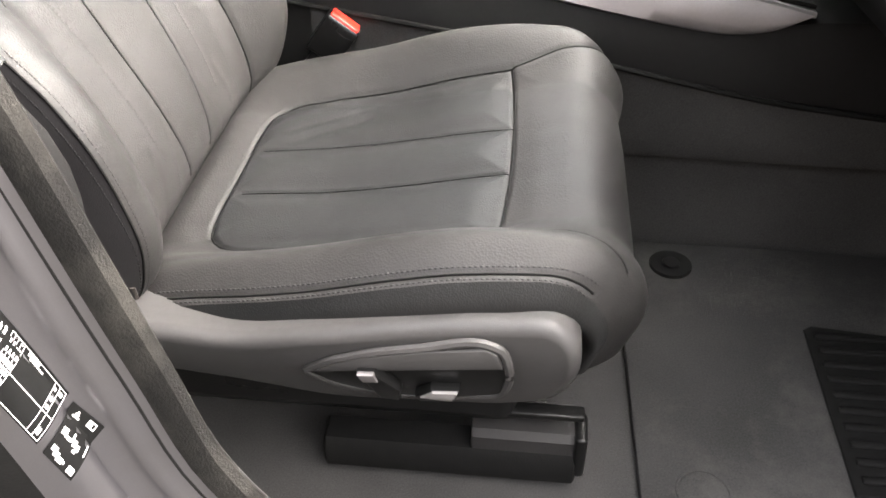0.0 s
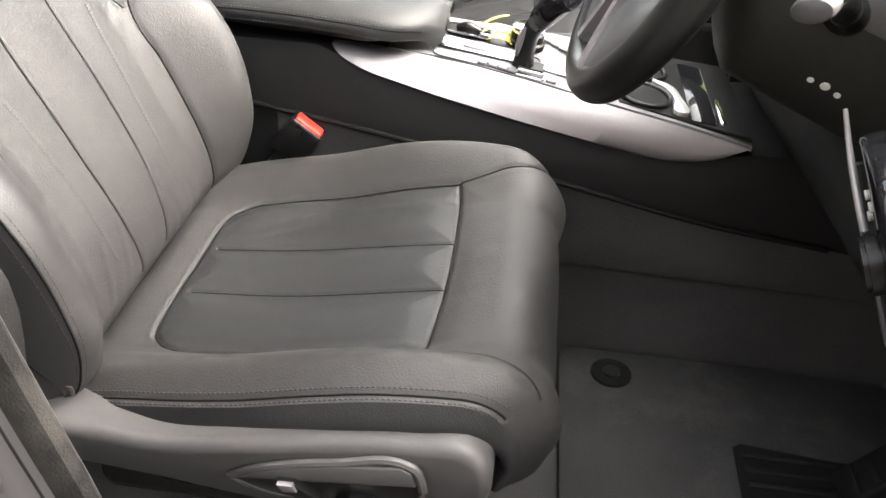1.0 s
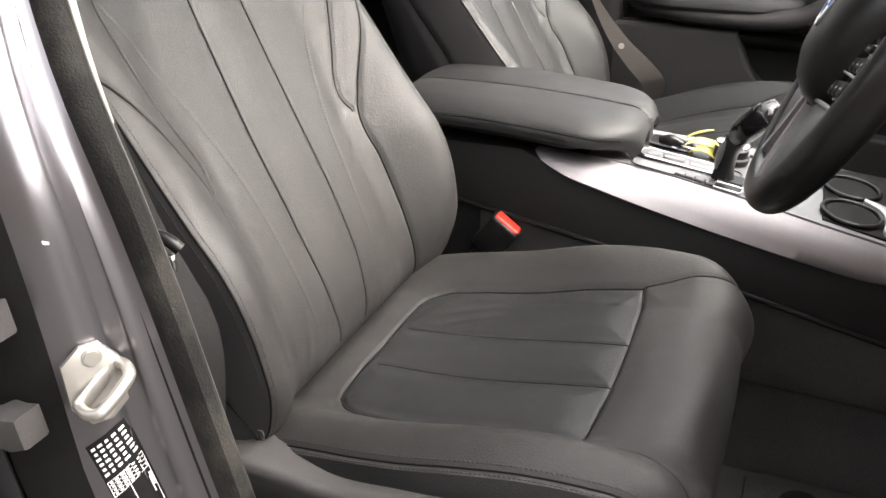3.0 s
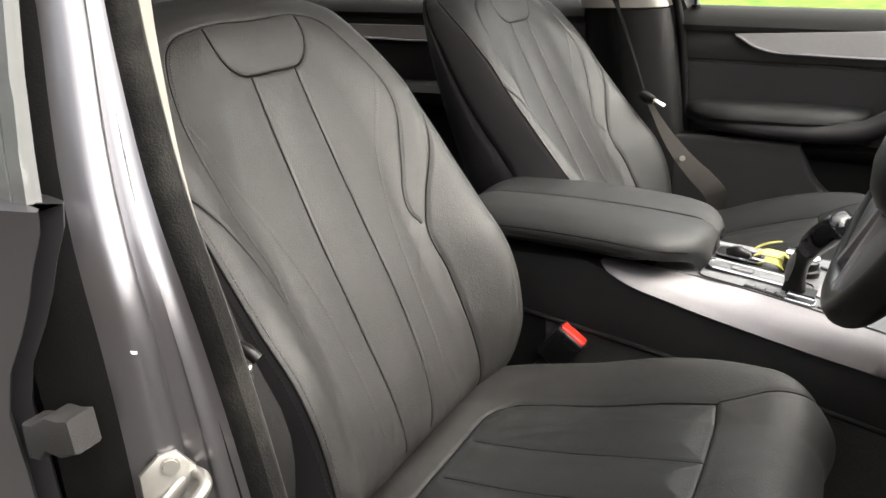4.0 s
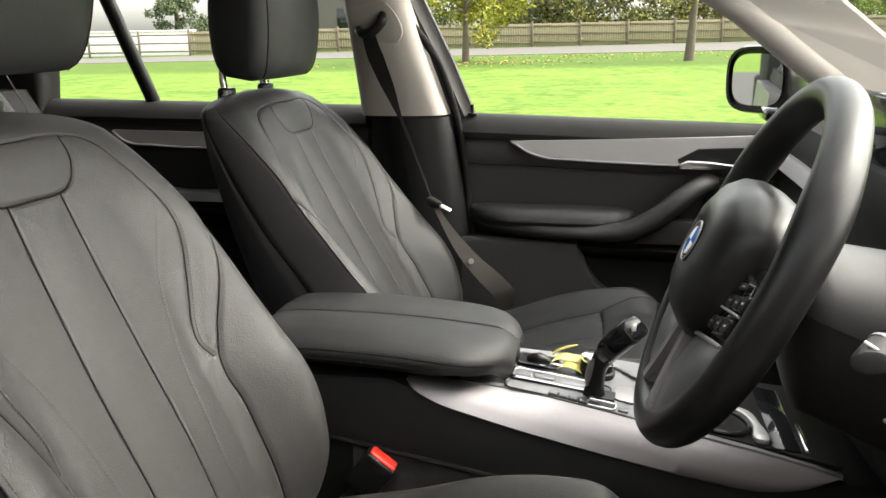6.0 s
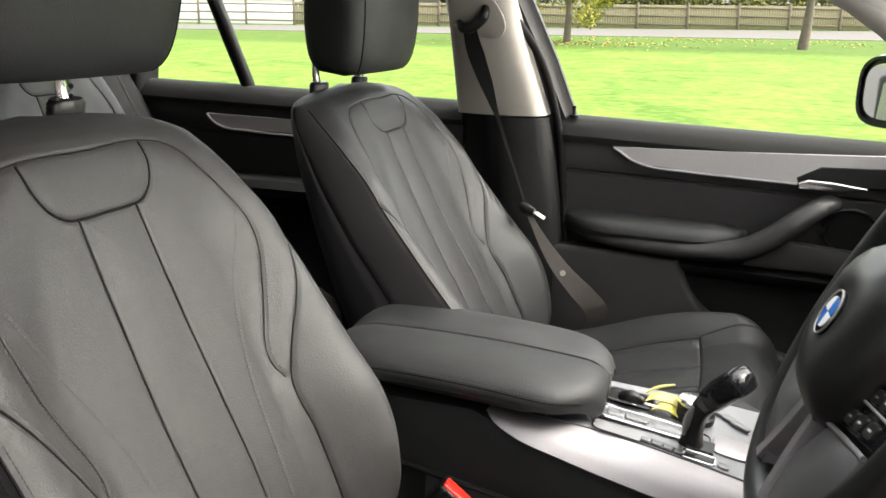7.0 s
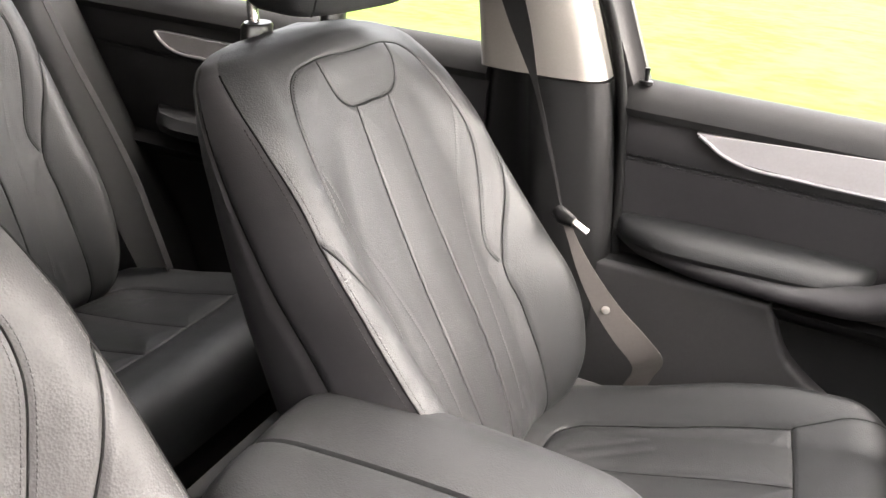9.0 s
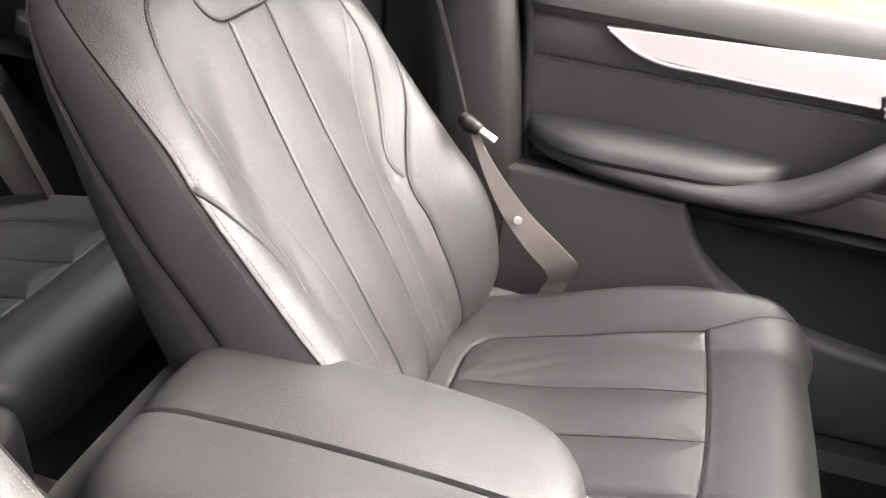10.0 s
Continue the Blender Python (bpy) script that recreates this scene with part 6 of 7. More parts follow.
def on_wheel(r, u, n):
    return WC + WR * r + WU * u + WN * n


rings = []
for a in np.linspace(0, 2 * np.pi, 72, endpoint=False):
    rad = np.array([math.cos(a), math.sin(a)])
    ctr = on_wheel(0.176 * rad[0], 0.176 * rad[1], 0)
    out = WR * rad[0] + WU * rad[1]
    thick = 0.0172 + 0.002 * math.exp(-((math.degrees(a) % 360 - 150) / 14) ** 2) + 0.002 * math.exp(-((math.degrees(a) % 360 - 30) / 14) ** 2)
    rings.append([ctr + out * thick * math.cos(b) + WN * thick * 1.12 * math.sin(b) for b in np.linspace(0, 2 * np.pi, 20, endpoint=False)])
rings.append(rings[0])
part("rim", loft(rings, caps=False), WHEEL, wheel, "smooth black leather rim")
hub = [(0.085, 0.045), (0.088, 0.0), (0.078, -0.035), (0.050, -0.066), (0.0, -0.075), (-0.050, -0.066), (-0.078, -0.035), (-0.088, 0.0), (-0.085, 0.045), (-0.055, 0.066), (0.0, 0.072), (0.055, 0.066)]
hub = curve_points(hub + [hub[0]], 49)[:-1]
part("airbag_cover", loft([[on_wheel(r * g, u * g, n) for r, u in hub] for g, n in ((0.96, -0.03), (1.06, -0.008), (1.08, 0.010), (1.02, 0.026), (0.86, 0.039), (0.62, 0.047), (0.36, 0.050), (0.28, 0.047), (0.1, 0.046))]), WHEEL, wheel, "soft black airbag cover")
def wheel_plate(name, outline, n0, n1, mat_, parent=None, label="", ease=0.94):
    """A flat plate in the wheel's plane with a softened front edge."""
    mid = np.mean(outline, 0)
    rings = [[on_wheel(*(mid + (np.array(p) - mid) * g), n) for p in outline] for g, n in ((1, n0), (1, n1 - 0.002), (ease, n1))]
    return part(name, loft(rings), mat_, parent or wheel, label)


for sgn in (1, -1):
    wheel_plate("spoke", [(sgn * 0.060, 0.018), (sgn * 0.166, 0.024), (sgn * 0.168, -0.040), (sgn * 0.060, -0.068)], -0.020, 0.004, BLACK_SATIN)
    bezel = wheel_plate("spoke_bezel", [(sgn * 0.026, -0.160), (sgn * 0.034, -0.110), (sgn * 0.056, -0.068), (sgn * 0.150, -0.045), (sgn * 0.146, -0.078), (sgn * 0.118, -0.118), (sgn * 0.075, -0.148)], -0.008, 0.014, DECK_KEY, None, "satin dark bezel of the spoke")
    part("bezel_edge", tube([on_wheel(sgn * r, u, 0.0145) for r, u in ((0.056, -0.066), (0.100, -0.055), (0.151, -0.0435))], 0.0022, 8, 16), ALU, bezel, "bright edge of the bezel")
    pad = wheel_plate("button_pad", [(sgn * 0.068, -0.058), (sgn * 0.152, -0.037), (sgn * 0.156, 0.012), (sgn * 0.094, 0.012), (sgn * 0.082, -0.020)], 0.002, 0.012, GLOSS)
    for k, (r, u, w, h) in enumerate([(0.086, -0.042, 0.018, 0.014), (0.108, -0.036, 0.018, 0.014), (0.131, -0.030, 0.020, 0.014), (0.104, -0.014, 0.018, 0.013), (0.125, -0.009, 0.016, 0.013), (0.143, -0.004, 0.014, 0.015), (0.120, 0.005, 0.030, 0.007)]):
        key = wheel_plate("button", [(sgn * r + x, u + y + x * sgn * 0.25) for x, y in rounded(w, h, 0.003)], 0.010, 0.0155, BLACK_SATIN, pad, "", 0.85)
        wheel_plate("button_mark", [(sgn * r + x, u + y + x * sgn * 0.25) for x, y in rounded(w * 0.34, h * 0.14, 0.0004)], 0.0145, 0.0158, LAMP_WHITE if k % 3 else GREY_KEY, pad)
    part("pad_divider", tube([on_wheel(sgn * r, u, 0.0145) for r, u in ((0.088, -0.026), (0.118, -0.020), (0.150, -0.014))], 0.0013, 8, 12), ALU_DARK, pad)
for sgn in (1, -1):
    leg = curve_points([(sgn * 0.020, -0.080), (sgn * 0.026, -0.115), (sgn * 0.040, -0.160)], 8)
    part("lower_spoke", loft([[on_wheel(r + sgn * 0.009, u, -0.006), on_wheel(r + sgn * 0.008, u, 0.017), on_wheel(r - sgn * 0.008, u, 0.017), on_wheel(r - sgn * 0.009, u, -0.006)] for r, u in leg]), ALU, wheel, "satin silver lower spoke")
badge = part("badge", disc(on_wheel(0, 0.0, 0.0475), WN, 0.0215, 0.005, 40, 0.0015), GLOSS, wheel, "round enamel badge")
part("badge_rim", tube([on_wheel(0.0205 * math.cos(a), 0.0205 * math.sin(a), 0.050) for a in np.linspace(0, 2 * np.pi, 41)], 0.0009, 6, caps=False), ALU_DARK, badge)
for k in range(4):
    a0 = k * math.pi / 2
    q = [(0.0, 0.0)] + [(0.0145 * math.cos(a), 0.0145 * math.sin(a)) for a in np.linspace(a0, a0 + math.pi / 2, 9)]
    part("quarter", loft([[on_wheel(r, u, n) for r, u in q] for n in (0.049, 0.0508)]), BLUE if k % 2 else WHITE_INK, badge)

# ---- dashboard ----
dash = thing("dashboard", (1.1, 0.42, 0.88), "soft black dashboard with steering column shroud", "dashboard")
sec = curve_points([(1.48, 1.22), (1.25, 1.265), (1.06, 1.285), (0.985, 1.270), (0.975, 1.235), (0.985, 1.17), (0.965, 1.10), (0.935, 1.04), (0.935, 0.97), (0.98, 0.91), (1.10, 0.875), (1.30, 0.86), (1.48, 0.86)], 40)
# RUBBER instead of DASH: shadow at knee height put into the body's colour
part("body", loft([[(x - 0.03 * math.exp(-((y - 0.42) / 0.3) ** 2), y, z) for x, z in sec] for y in np.linspace(-0.36, 1.18, 24)]), RUBBER, dash, "soft black dashboard")
def shroud_ring(k, scale=1.0, lower=True):
    """One ring of the steering column shroud, k from the wheel (0) to the dashboard (1)."""
    e = min(1.0, 0.55 + 2.2 * max(k + 0.06, 0.0) ** 0.6) * scale
    deep = 0.112 + 0.02 * k if lower else 0.055 + 0.05 * k
    c = WC + np.array([0.055 + k * 0.24, 0, -0.03 - k * 0.085])
    return lambda a: c + np.array([0, math.cos(a) * (0.07 + 0.06 * k) * e, math.sin(a) * e * (deep if math.sin(a) < 0 else 0.055 + 0.05 * k)])


part("column_shroud", loft([[shroud_ring(k)(a) for a in np.linspace(0, 2 * np.pi, 40, endpoint=False)] for k in (-0.06, -0.045, -0.02, 0.02, 0.08, 0.16, 0.3, 0.5, 0.75, 1.0)]), SHROUD, dash, "dusty dark olive steering column shroud")
# White icons printed on the shroud, drawn as small discs
for p, r in (((0.8548, -0.0615, 1.1241), 0.0032), ((0.8675, -0.0649, 1.1206), 0.0046), ((0.8793, -0.0665, 1.1140), 0.0032)):
    part("shroud_icon", disc(p, (-0.34, -0.85, -0.39), r, 0.0012, 9, 0.0004), LAMP_WHITE, dash, "white printed icon")
part("upper_shroud", sheet([[shroud_ring(k, 1.015)(a) for a in np.linspace(0.02, np.pi - 0.02, 28)] for k in (-0.05, -0.02, 0.02, 0.08, 0.16, 0.3, 0.5, 0.75, 1.0)], (0, 0, -0.002)), PLASTIC_GREY, dash, "grey upper half of the column shroud")
part("cluster_hood", loft([[(x, y, z) for x, z in ((1.05, 1.27), (0.97, 1.335 - 0.3 * (y - 0.01) ** 2 / 0.2), (0.93, 1.33 - 0.3 * (y - 0.01) ** 2 / 0.2), (0.94, 1.30 - 0.3 * (y - 0.01) ** 2 / 0.2), (1.03, 1.25))] for y in np.linspace(-0.19, 0.21, 16)]), DASH, dash)
part("cluster_glass", sheet([[(0.99 + 0.03 * k, y, 1.15 + 0.15 * k) for y in (-0.16, 0.01, 0.18)] for k in (0, 1)], (0.01, 0, 0)), SCREEN, dash, "dark glossy instrument glass")
part("centre_screen", box((0.965, 0.33, 1.27), (0.98, 0.59, 1.37), 0.006), SCREEN, dash, "dark glossy centre screen")
part("trim_band", prism([(0.955, 1.175), (0.965, 1.205), (0.99, 1.205), (0.99, 1.17)], "y", 0.22, 1.14, 0.004, 2), ALU_DARK, dash, "satin aluminium dashboard band")

light_panel = thing("light_switch_panel", (0.90, -0.19, 1.05), "black light switch panel with a curved silver edge", "switch panel")
LP = Matrix.Translation((0.903, -0.20, 1.045)) @ Euler((0, radians(-24), radians(-8))).to_matrix().to_4x4()
part("panel", moved(prism([(-0.075, -0.07), (0.055, -0.075), (0.075, -0.02), (0.06, 0.07), (-0.06, 0.075), (-0.085, 0.0)], "x", -0.004, 0.03, 0.006, 3, 36), LP), GLOSS, light_panel)
part("edge", moved(tube([(-0.006, 0.082, 0.035), (-0.006, 0.079, 0.0), (-0.006, 0.062, -0.040), (-0.006, 0.035, -0.075), (-0.006, 0.0, -0.10)], 0.004, 8, 24), LP), PLASTIC_GREY, light_panel, "satin grey edge")
part("upper_edge", moved(tube([(-0.008, 0.081, 0.088), (-0.010, 0.070, 0.055), (-0.011, 0.040, 0.018), (-0.011, -0.03, -0.015)], [0.002, 0.0032, 0.0032, 0.0026], 10, 24), LP), ALU_DARK, light_panel, "satin silver upper edge")
for dy, dz in ((0.035, 0.03), (0.038, 0.008), (0.032, -0.028), (0.012, 0.032)):
    part("lamp_mark", moved(disc((-0.005, dy, dz), (-1, 0, 0), 0.0045, 0.002, 10, 0.0005), LP), LAMP_WHITE, light_panel)
part("rotary_switch", moved(disc((-0.010, -0.012, -0.005), (-1, 0, 0), 0.026, 0.016, 28, 0.004), LP), BLACK_SATIN, light_panel)

stalk = thing("column_stalk", (0.80, -0.10, 1.215), "black column stalk with a silver ring", "stalk")
part("boot", tube([(0.864, -0.045, 1.187), (0.864, -0.075, 1.187), (0.857, -0.086, 1.194)], [0.019, 0.018, 0.013], 18, 12), BLACK_SATIN, stalk)
part("arm", tube([(0.857, -0.086, 1.194), (0.841, -0.112, 1.210), (0.822, -0.138, 1.218)], [0.012, 0.013, 0.0135], 18, 16), BLACK_SATIN, stalk)
part("ring", tube([(0.822, -0.138, 1.218), (0.820, -0.140, 1.217)], 0.0138, 20), ALU, stalk)
tip_rings = []
for g, wide, thick in ((0.0, 0.0140, 0.0140), (0.3, 0.0165, 0.0120), (0.7, 0.0175, 0.0105), (0.92, 0.0155, 0.0090), (1.0, 0.009, 0.0050)):
    c = np.array([0.820, -0.140, 1.217]) + g * np.array([-0.014, -0.022, -0.004])
    tip_rings.append([c + np.array([0.80, -0.50, 0.25]) * wide * math.cos(q) + np.array([-0.15, 0.05, 0.98]) * thick * math.sin(q) for q in np.linspace(0, 2 * np.pi, 20, endpoint=False)])
part("tip", loft(tip_rings), PLASTIC_GREY, stalk, "flattened grey end cap")
# Highlight on the end cap, put in as a white line
part("tip_highlight", tube([(0.804, -0.150, 1.226), (0.810, -0.158, 1.2235), (0.815, -0.163, 1.221)], 0.0014, 6, 8), LAMP_WHITE, stalk)

# ---- driver's mat ----
mat = thing("floor_mat", (1.0, 0.0, 0.505), "dusty charcoal floor mat with ribbed heel pad", "floor mat")
mo = [(0.712, -0.30), (0.708, 0.0), (0.705, 0.245), (0.73, 0.262), (1.0, 0.262), (1.25, 0.25), (1.26, -0.28), (1.22, -0.31), (0.74, -0.32)]
part("carpet_sheet", prism(mo, "z", 0.501, 0.515, 0.005, 2), MAT, mat)
pad = part("heel_pad", prism([(0.952, -0.19), (0.954, 0.080), (0.965, 0.088), (1.20, 0.065), (1.20, -0.19)], "z", 0.514, 0.5185, 0.0015, 1), RUBBER, mat, "black ribbed rubber heel pad")
for k in range(10):
    y = 0.066 - 0.026 * k
    part("rib", box((0.964, y - 0.006, 0.518), (1.19, y + 0.006, 0.5225), 0.002, 1), RUBBER, pad)
plug = part("fastener", disc((0.787, 0.205, 0.517), (0, 0, 1), 0.032, 0.005, 28, 0.0015), RUBBER, mat, "round black mat fastener")
part("fastener_cap", disc((0.787, 0.205, 0.5205), (0, 0, 1), 0.014, 0.003, 20, 0.001), BLACK_SATIN, plug)
part("fastener_mark", tube([(0.783 + 0.030 * math.cos(q), -0.200 + 0.030 * math.sin(q), 0.5150) for q in np.linspace(0, 2 * np.pi, 33)], 0.0022, 6), MAT, mat, "round imprint of a missing fastener")
ped = thing("accelerator_pedal", (1.13, -0.03, 0.53), "ribbed black accelerator pedal", "pedal")
part("plate", moved(box((-0.012, -0.03, -0.09), (0.012, 0.03, 0.09), 0.006, 2), Matrix.Translation((1.13, 0.0, 0.61)) @ Euler((0, radians(35), 0)).to_matrix().to_4x4()), RUBBER, ped)
for k in range(5):
    part("rib", moved(box((-0.016, -0.024, -0.07 + 0.03 * k), (-0.011, 0.024, -0.056 + 0.03 * k), 0.002, 1), Matrix.Translation((1.13, 0.0, 0.61)) @ Euler((0, radians(35), 0)).to_matrix().to_4x4()), RUBBER, ped)

# outside mirror
om = thing("door_mirror", (0.95, 1.34, 1.26), "black door mirror outside the passenger window", "mirror")
OM = Matrix.Translation((0.962, 1.40, 1.345)) @ Euler((0, 0, radians(42))).to_matrix().to_4x4()
shell = []
for g, x in ((0.45, 0.10), (0.80, 0.075), (0.97, 0.03), (1.0, -0.015), (0.96, -0.026), (0.88, -0.026), (0.86, -0.018)):
    shell.append([(x, 0.095 * g * np.sign(math.cos(a)) * abs(math.cos(a)) ** 0.6, 0.082 * g * np.sign(math.sin(a)) * abs(math.sin(a)) ** 0.6) for a in np.linspace(0, 2 * np.pi, 40, endpoint=False)])
part("housing", moved(loft(shell), OM), GLOSS, om)
glass = [(0.074 * np.sign(math.cos(a)) * abs(math.cos(a)) ** 0.6, 0.062 * np.sign(math.sin(a)) * abs(math.sin(a)) ** 0.6) for a in np.linspace(0, 2 * np.pi, 40, endpoint=False)]
part("glass", moved(prism(glass, "x", -0.0225, -0.0195, 0, 1), OM), MIRROR, om, "mirror glass")
part("foot", box((0.95, 1.25, 1.255), (1.0, 1.36, 1.285), 0.01), GLOSS, om)

# driver's door, standing open
od = thing("door_front_near", (1.2, -0.5, 0.45), "open front door on the driver's side", "car door", kind="structure")
ODM = Matrix.Translation((1.22, -0.48, 0.0)) @ Euler((0, 0, radians(-66))).to_matrix().to_4x4()
part("inner_panel", moved(box((0.0, -0.02, 0.47), (1.02, 0.03, 1.24), 0.025, 3), ODM), PLASTIC, od)
part("door_skin", moved(box((-0.01, 0.032, 0.44), (1.05, 0.075, 1.26), 0.015, 2), ODM), PAINT, od)


# ---- outside: lawn, road, fence, trees ----
def ground_z(x, y):
    return 0.0185 * y + 0.006 * x if y > 0 else 0.006 * x


gx = np.r_[np.linspace(-900, -80, 8), np.linspace(-70, 70, 29), np.linspace(80, 900, 8)]
gy = np.r_[np.linspace(-600, -20, 8), np.linspace(-10, 90, 41), np.linspace(100, 1200, 10)]
setting("ground", sheet([[(x, y, max(-8, min(2.0, ground_z(x, y)))) for x in gx] for y in gy], (0, 0, -0.5)), GRASS, "bright mown lawn with mower stripes", "lawn")


setting("driveway", sheet([[(x, y, ground_z(x, y) + 0.03) for x in (-40, -10, 0, 10, 40)] for y in (-30, -12, -4, 0, 4.0)], (0, 0, -0.06)), GRAVEL, "dark gravel drive under the car", "drive")


def fence_line(k):
    """A point on the fence's line, k metres along it from its left end."""
    d = np.array([33.4, 8.9])
    d /= np.linalg.norm(d)
    return np.array([-25.9, 48.8]) + d * k, d


d0 = np.array([20.2, 2.0]) / np.hypot(20.2, 2.0)
n0 = np.array([-d0[1], d0[0]])
road_pts = []
for k in np.linspace(-80, 80, 41):
    a = np.array([-21.9, 38.8]) + d0 * (k + 20)
    fb, fdir = fence_line(k + 25)
    b = fb - np.array([-fdir[1], fdir[0]]) * 1.2
    road_pts.append([(*a, ground_z(*a) + 0.02), (*(a * 0.5 + b * 0.5), ground_z(*(a * 0.5 + b * 0.5)) + 0.03), (*b, ground_z(*b) + 0.02)])
setting("road", sheet(road_pts, (0, 0, -0.06)), ROAD, "pale tarmac lane along the fence", "road")

# Added out of view: blocks sky on the driver's side, darkens pillar reflections
house = thing("house", (-8, -7, 0.0), "unseen brown brick house added beside the drive to block sky", "house")
BRICK = surface("brown brick", (0.085, 0.07, 0.062), 0.85, var=0.25, grain=8, stain=0.8)
part("wall", box((-18, -10, -0.2), (4.0, -4.4, 3.5), 0.05), BRICK, house)
part("roof", prism([(-10.4, 3.5), (-7.2, 5.4), (-4.0, 3.5)], "x", -18.4, 4.4, 0.05, 1), ROOF, house)

fence = thing("fence", (0, 54, 1.0), "weathered close-board fence along the lane", "fence")
post_me = box((-0.06, -0.06, -0.1), (0.06, 0.06, 1.58), 0.01, 1)
pm = bpy.data.meshes.new("post")
post_me.to_mesh(pm)
post_me.free()
pm.materials.append(FENCE_POST)
bay = 3.1
board_bm = box((-0.008, 0, 0), (0.008, 0.146, 1.40), 0.003, 1)
bmesh_board = bpy.data.meshes.new("board")
board_bm.to_mesh(bmesh_board)
board_bm.free()
bmesh_board.materials.append(FENCE)
rail_bm = box((-0.03, 0, -0.045), (0.03, bay, 0.045), 0.005, 1)
rail_me = bpy.data.meshes.new("rail")
rail_bm.to_mesh(rail_me)
rail_bm.free()
rail_me.materials.append(FENCE_POST)
ang = math.atan2(8.9, 33.4) - math.pi / 2
for i in range(-8, 22):
    p, d = fence_line(i * bay)
    z = ground_z(*p)
    for me, dx, dz, nm in ((pm, 0, 0, "post"), (rail_me, 0.0, 0.30, "rail"), (rail_me, 0.0, 0.80, "rail"), (rail_me, 0.0, 1.30, "rail")):
        ob = new(nm, me)
        ob.parent = fence
        ob.matrix_parent_inverse = fence.matrix_world.inverted()
        ob.matrix_basis = Matrix.Translation((p[0], p[1], z + dz)) @ Euler((0, 0, ang)).to_matrix().to_4x4()
    if i > 14 or i < 0:
        continue
    for k in range(20):
        pp, _ = fence_line(i * bay + k * 0.155)
        off = np.array([-d[1], d[0]]) * 0.045
        ob = new("board", bmesh_board)
        ob.parent = fence
        ob.matrix_parent_inverse = fence.matrix_world.inverted()
        ob.matrix_basis = Matrix.Translation((pp[0] + off[0], pp[1] + off[1], ground_z(*pp) + 0.05)) @ Euler((0, 0, ang)).to_matrix().to_4x4()
rest = []
for i in range(15, 22):
    for k in range(20):
        pp, dd = fence_line(i * bay + k * 0.155)
        q = pp + np.array([-dd[1], dd[0]]) * 0.045
        e = pp + dd * 0.146 + np.array([-dd[1], dd[0]]) * 0.045
        z = ground_z(*pp) + 0.05
        rest.append((q, e, z))
vs, fs = [], []
for q, e, z in rest:
    o = len(vs)
    nrm = np.array([-(e - q)[1], (e - q)[0]]) * 0.1
    for pt in (q, e, e + nrm, q + nrm):
        vs.append((*pt, z))
    for pt in (q, e, e + nrm, q + nrm):
        vs.append((*pt, z + 1.40))
    fs += [(o, o + 1, o + 5, o + 4), (o + 1, o + 2, o + 6, o + 5), (o + 2, o + 3, o + 7, o + 6), (o + 3, o, o + 4, o + 7), (o + 4, o + 5, o + 6, o + 7)]
tagged(part("far_boards", mesh_from(vs, fs, smooth=False), FENCE, fence), kind="stuff")


def leaves(centres, radii, count, size, rng, squash=0.8):
    """Many small leaf blades spread through clumps."""
    vs, fs = [], []
    for (c, r) in zip(centres, radii):
        n = int(count * r * r)
        u = rng.normal(size=(n, 3))
        u /= np.linalg.norm(u, axis=1)[:, None]
        p = np.array(c) + u * (r * rng.uniform(0.35, 1.05, (n, 1))) * np.array([1, 1, squash])
        a = rng.normal(size=(n, 3))
        a /= np.linalg.norm(a, axis=1)[:, None]
        b = np.cross(a, rng.normal(size=(n, 3)))
        b /= np.linalg.norm(b, axis=1)[:, None]
        s = size * rng.uniform(0.6, 1.3, (n, 1))
        o = len(vs)
        quad = np.stack([p - a * s, p + b * s * 0.5, p + a * s, p - b * s * 0.5], 1).reshape(-1, 3)
        vs.extend(quad)
        fs.extend([(o + 4 * i, o + 4 * i + 1, o + 4 * i + 2, o + 4 * i + 3) for i in range(n)])
    return mesh_from(vs, fs, smooth=False)


def tree(x, y, height, trunk_r, crown, leaf_mat, label, seed, lean=0.0, trunk_h=0.3, leaf=0.09, density=420):
    rng = np.random.RandomState(seed)
    z = ground_z(x, y)
    t = thing("tree", (x, y, z), label, "tree", "trees")
    top = np.array([x + lean * height, y, z + height * 0.9])
    part("trunk", tube([(x, y, z - 0.1), (x + lean * 0.5, y, z + 0.3), (x + lean * height * 0.5, y + 0.05, z + height * 0.5), tuple(top)], [trunk_r * 1.5, trunk_r, trunk_r * 0.7, trunk_r * 0.25], 10, 16), WOODY, t)
    cs, rs = [], []
    for k in range(12):
        f = trunk_h + (1 - trunk_h) * rng.uniform(0.02, 0.9)
        a = rng.uniform(0, 6.28)
        reach = crown * rng.uniform(0.35, 1.0) * (1.1 - 0.5 * f)
        b = np.array([x + lean * height * f, y, z + height * f * 0.8])
        e = b + np.array([math.cos(a) * reach, math.sin(a) * reach, reach * rng.uniform(0.1, 0.6)])
        part("limb", tube([tuple(b), tuple((b + e) / 2 + [0, 0, 0.1]), tuple(e)], [trunk_r * 0.35, trunk_r * 0.2, trunk_r * 0.08], 6, 6), WOODY, t)
        for _ in range(3):
            cs.append(e + rng.normal(size=3) * crown * 0.22)
            rs.append(crown * rng.uniform(0.18, 0.36))
    tagged(part("crown", leaves(cs, rs, density, leaf, rng), leaf_mat, t), kind="stuff")
    return t


tree(-5.4, 32.8, 4.4, 0.11, 2.4, LEAF_AUTUMN, "small autumn tree with green and yellow leaves on the lawn", 3, trunk_h=0.42, density=520)
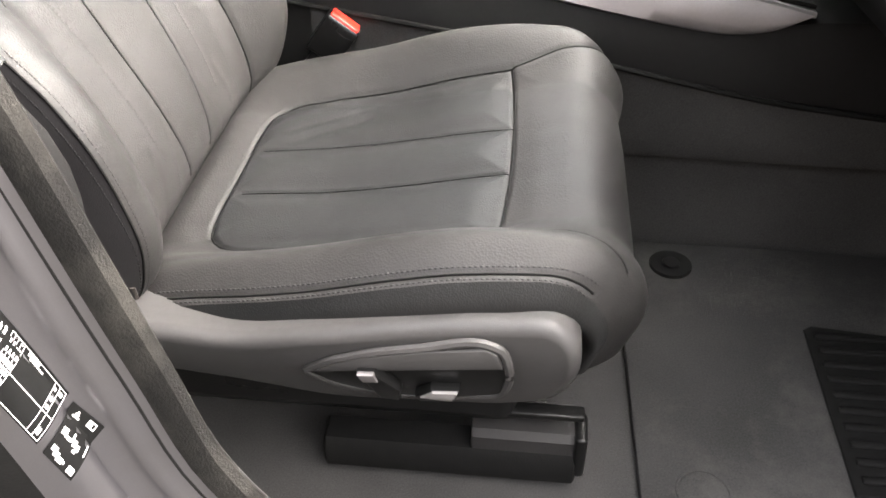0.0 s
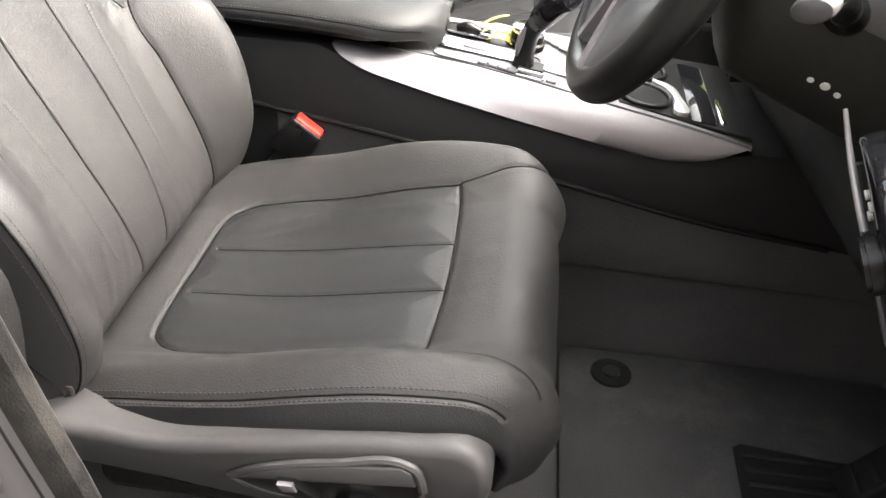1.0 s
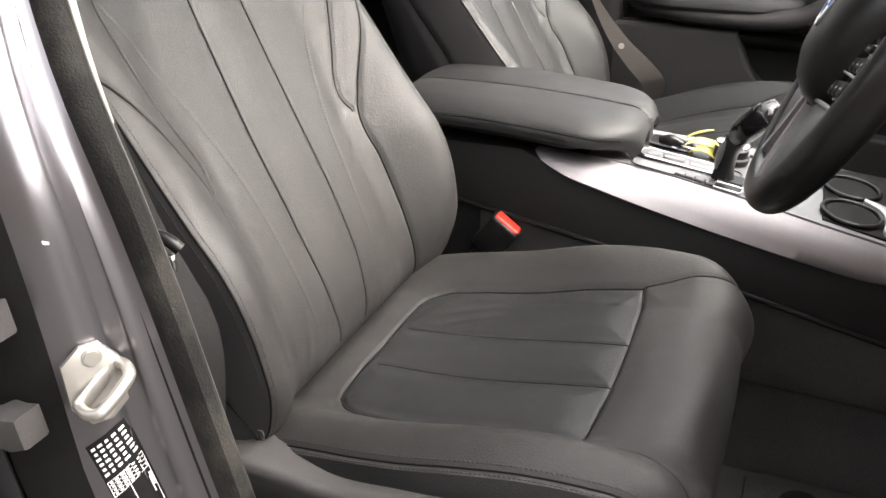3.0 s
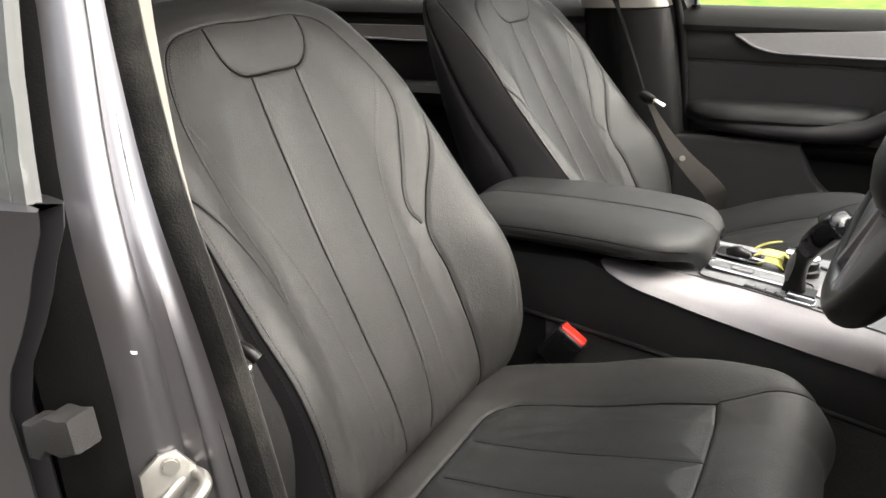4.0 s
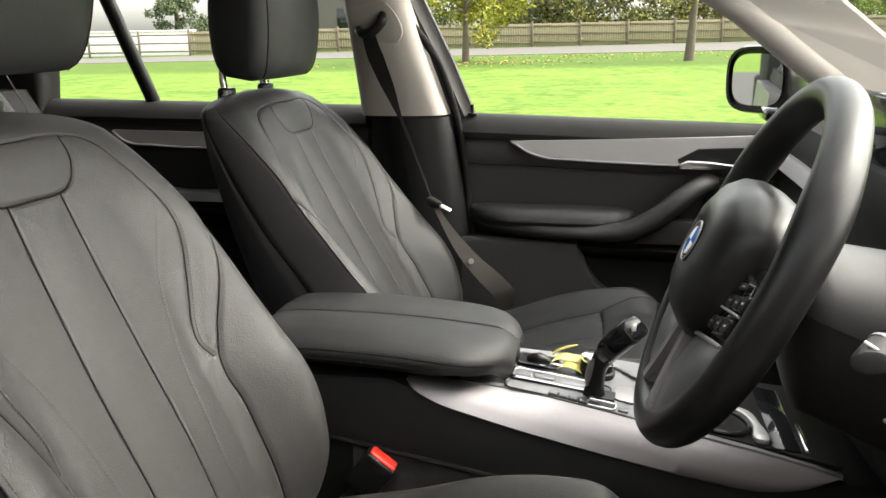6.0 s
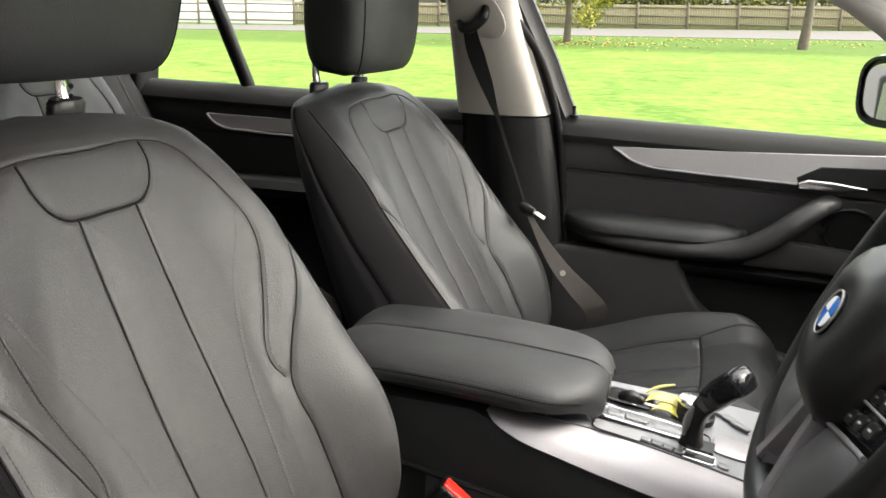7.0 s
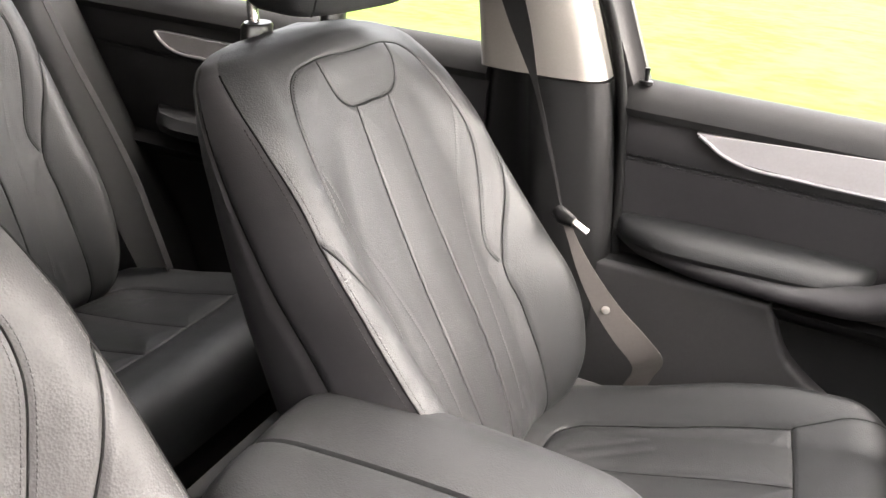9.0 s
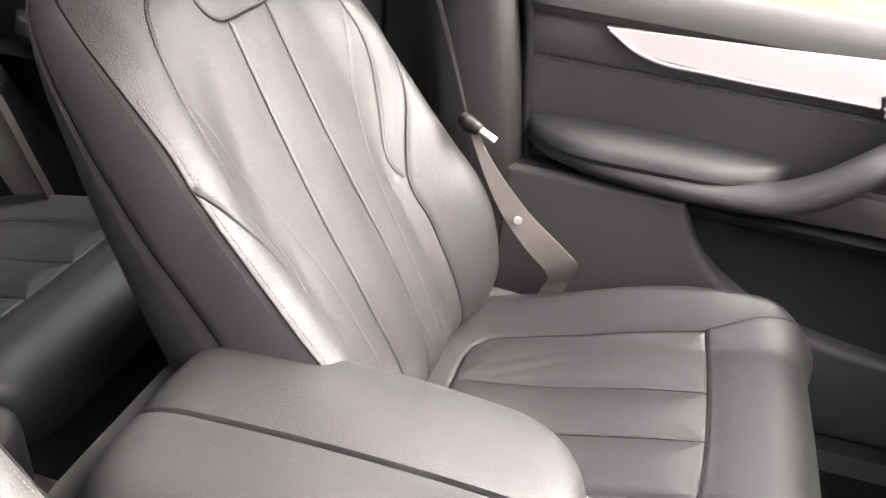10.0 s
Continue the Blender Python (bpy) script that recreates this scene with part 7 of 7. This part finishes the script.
tree(3.1, 31.8, 5.5, 0.13, 1.3, LEAF_AUTUMN, "slender autumn tree with pale trunk and yellow leaves", 4, lean=0.05, trunk_h=0.42, density=300)
tree(-52, 95, 7.2, 0.3, 3.2, LEAF_FAR, "dark green tree far behind the fence", 5, trunk_h=0.3, leaf=0.2, density=150)


def hedge(x0, y0, x1, y1, h, mat_, label, seed):
    rng = np.random.RandomState(seed)
    n = int(math.hypot(x1 - x0, y1 - y0) / 1.3)
    cs, rs = [], []
    for k in range(n):
        f = (k + rng.uniform(0, 1)) / n
        x, y = x0 + (x1 - x0) * f, y0 + (y1 - y0) * f
        for m in range(5):
            hh = h * rng.uniform(0.15, 1.0)
            cs.append((x + rng.normal() * 0.8, y + rng.normal() * 1.0, ground_z(x, y) + hh))
            rs.append(rng.uniform(0.8, 1.5))
    t = thing("hedge", ((x0 + x1) / 2, (y0 + y1) / 2, ground_z((x0 + x1) / 2, (y0 + y1) / 2)), label, "hedge", kind="stuff")
    part("foliage", leaves(cs, rs, 170, 0.14, rng), mat_, t)


hedge(-16, 60, 60, 76, 7.0, LEAF_FAR, "tall mixed trees and bushes behind the fence", 7)
hedge(-10, 57, 20, 64, 4.0, LEAF_MIXED, "yellow-green bushes behind the fence", 8)
wall_w = thing("garden_wall", (-32, 51, 0.8), "white rendered garden wall behind the open rails", "wall")
part("wall", box((-38, 50.5, 0.5), (-26.6, 50.9, 2.25), 0.03), HOUSE, wall_w)
part("coping", box((-38.1, 50.4, 2.26), (-26.5, 51.0, 2.36), 0.03), HOUSE, wall_w)
barn = thing("barn", (-26, 77, 1.3), "grey barn with a window behind the fence", "building")
part("wall", box((-31, 74, 0.9), (-21.5, 80, 6.2), 0.05), ROAD, barn)
part("roof", prism([(73.4, 6.2), (77, 8.6), (80.6, 6.2)], "x", -31.4, -21.1, 0.05, 1), ROOF, barn)
part("window", box((-24.6, 73.93, 2.6), (-23.2, 74.02, 4.4), 0.02), SCREEN, barn)
shed = thing("shed", (-6, 70, 1.2), "low shed with blue-grey roof behind the fence", "building")
part("wall", box((-9.5, 69, 1.0), (-2.5, 72, 2.9), 0.05), HOUSE, shed)
part("roof", prism([(68.6, 2.9), (70.5, 4.0), (72.4, 2.9)], "x", -9.8, -2.2, 0.05, 1), ROOF, shed)
rng = np.random.RandomState(12)
cs = [(-5.4 + rng.normal() * 2.6, 32.3 + rng.normal() * 1.6) for _ in range(260)] + [(-8 + rng.uniform(0, 14), 37 + rng.normal() * 1.5) for _ in range(160)]
vs, fs = [], []
for x, y in cs:
    o, s, a = len(vs), rng.uniform(0.05, 0.10), rng.uniform(0, 6.3)
    for k in range(4):
        vs.append((x + s * math.cos(a + k * 1.57), y + s * math.sin(a + k * 1.57), ground_z(x, y) + 0.03 + 0.03 * (k % 2)))
    fs.append((o, o + 1, o + 2, o + 3))
tagged(part("fallen_leaves", mesh_from(vs, fs, smooth=False), LEAF_FALLEN), "scattered yellow fallen leaves on the lawn", "leaves", kind="stuff")
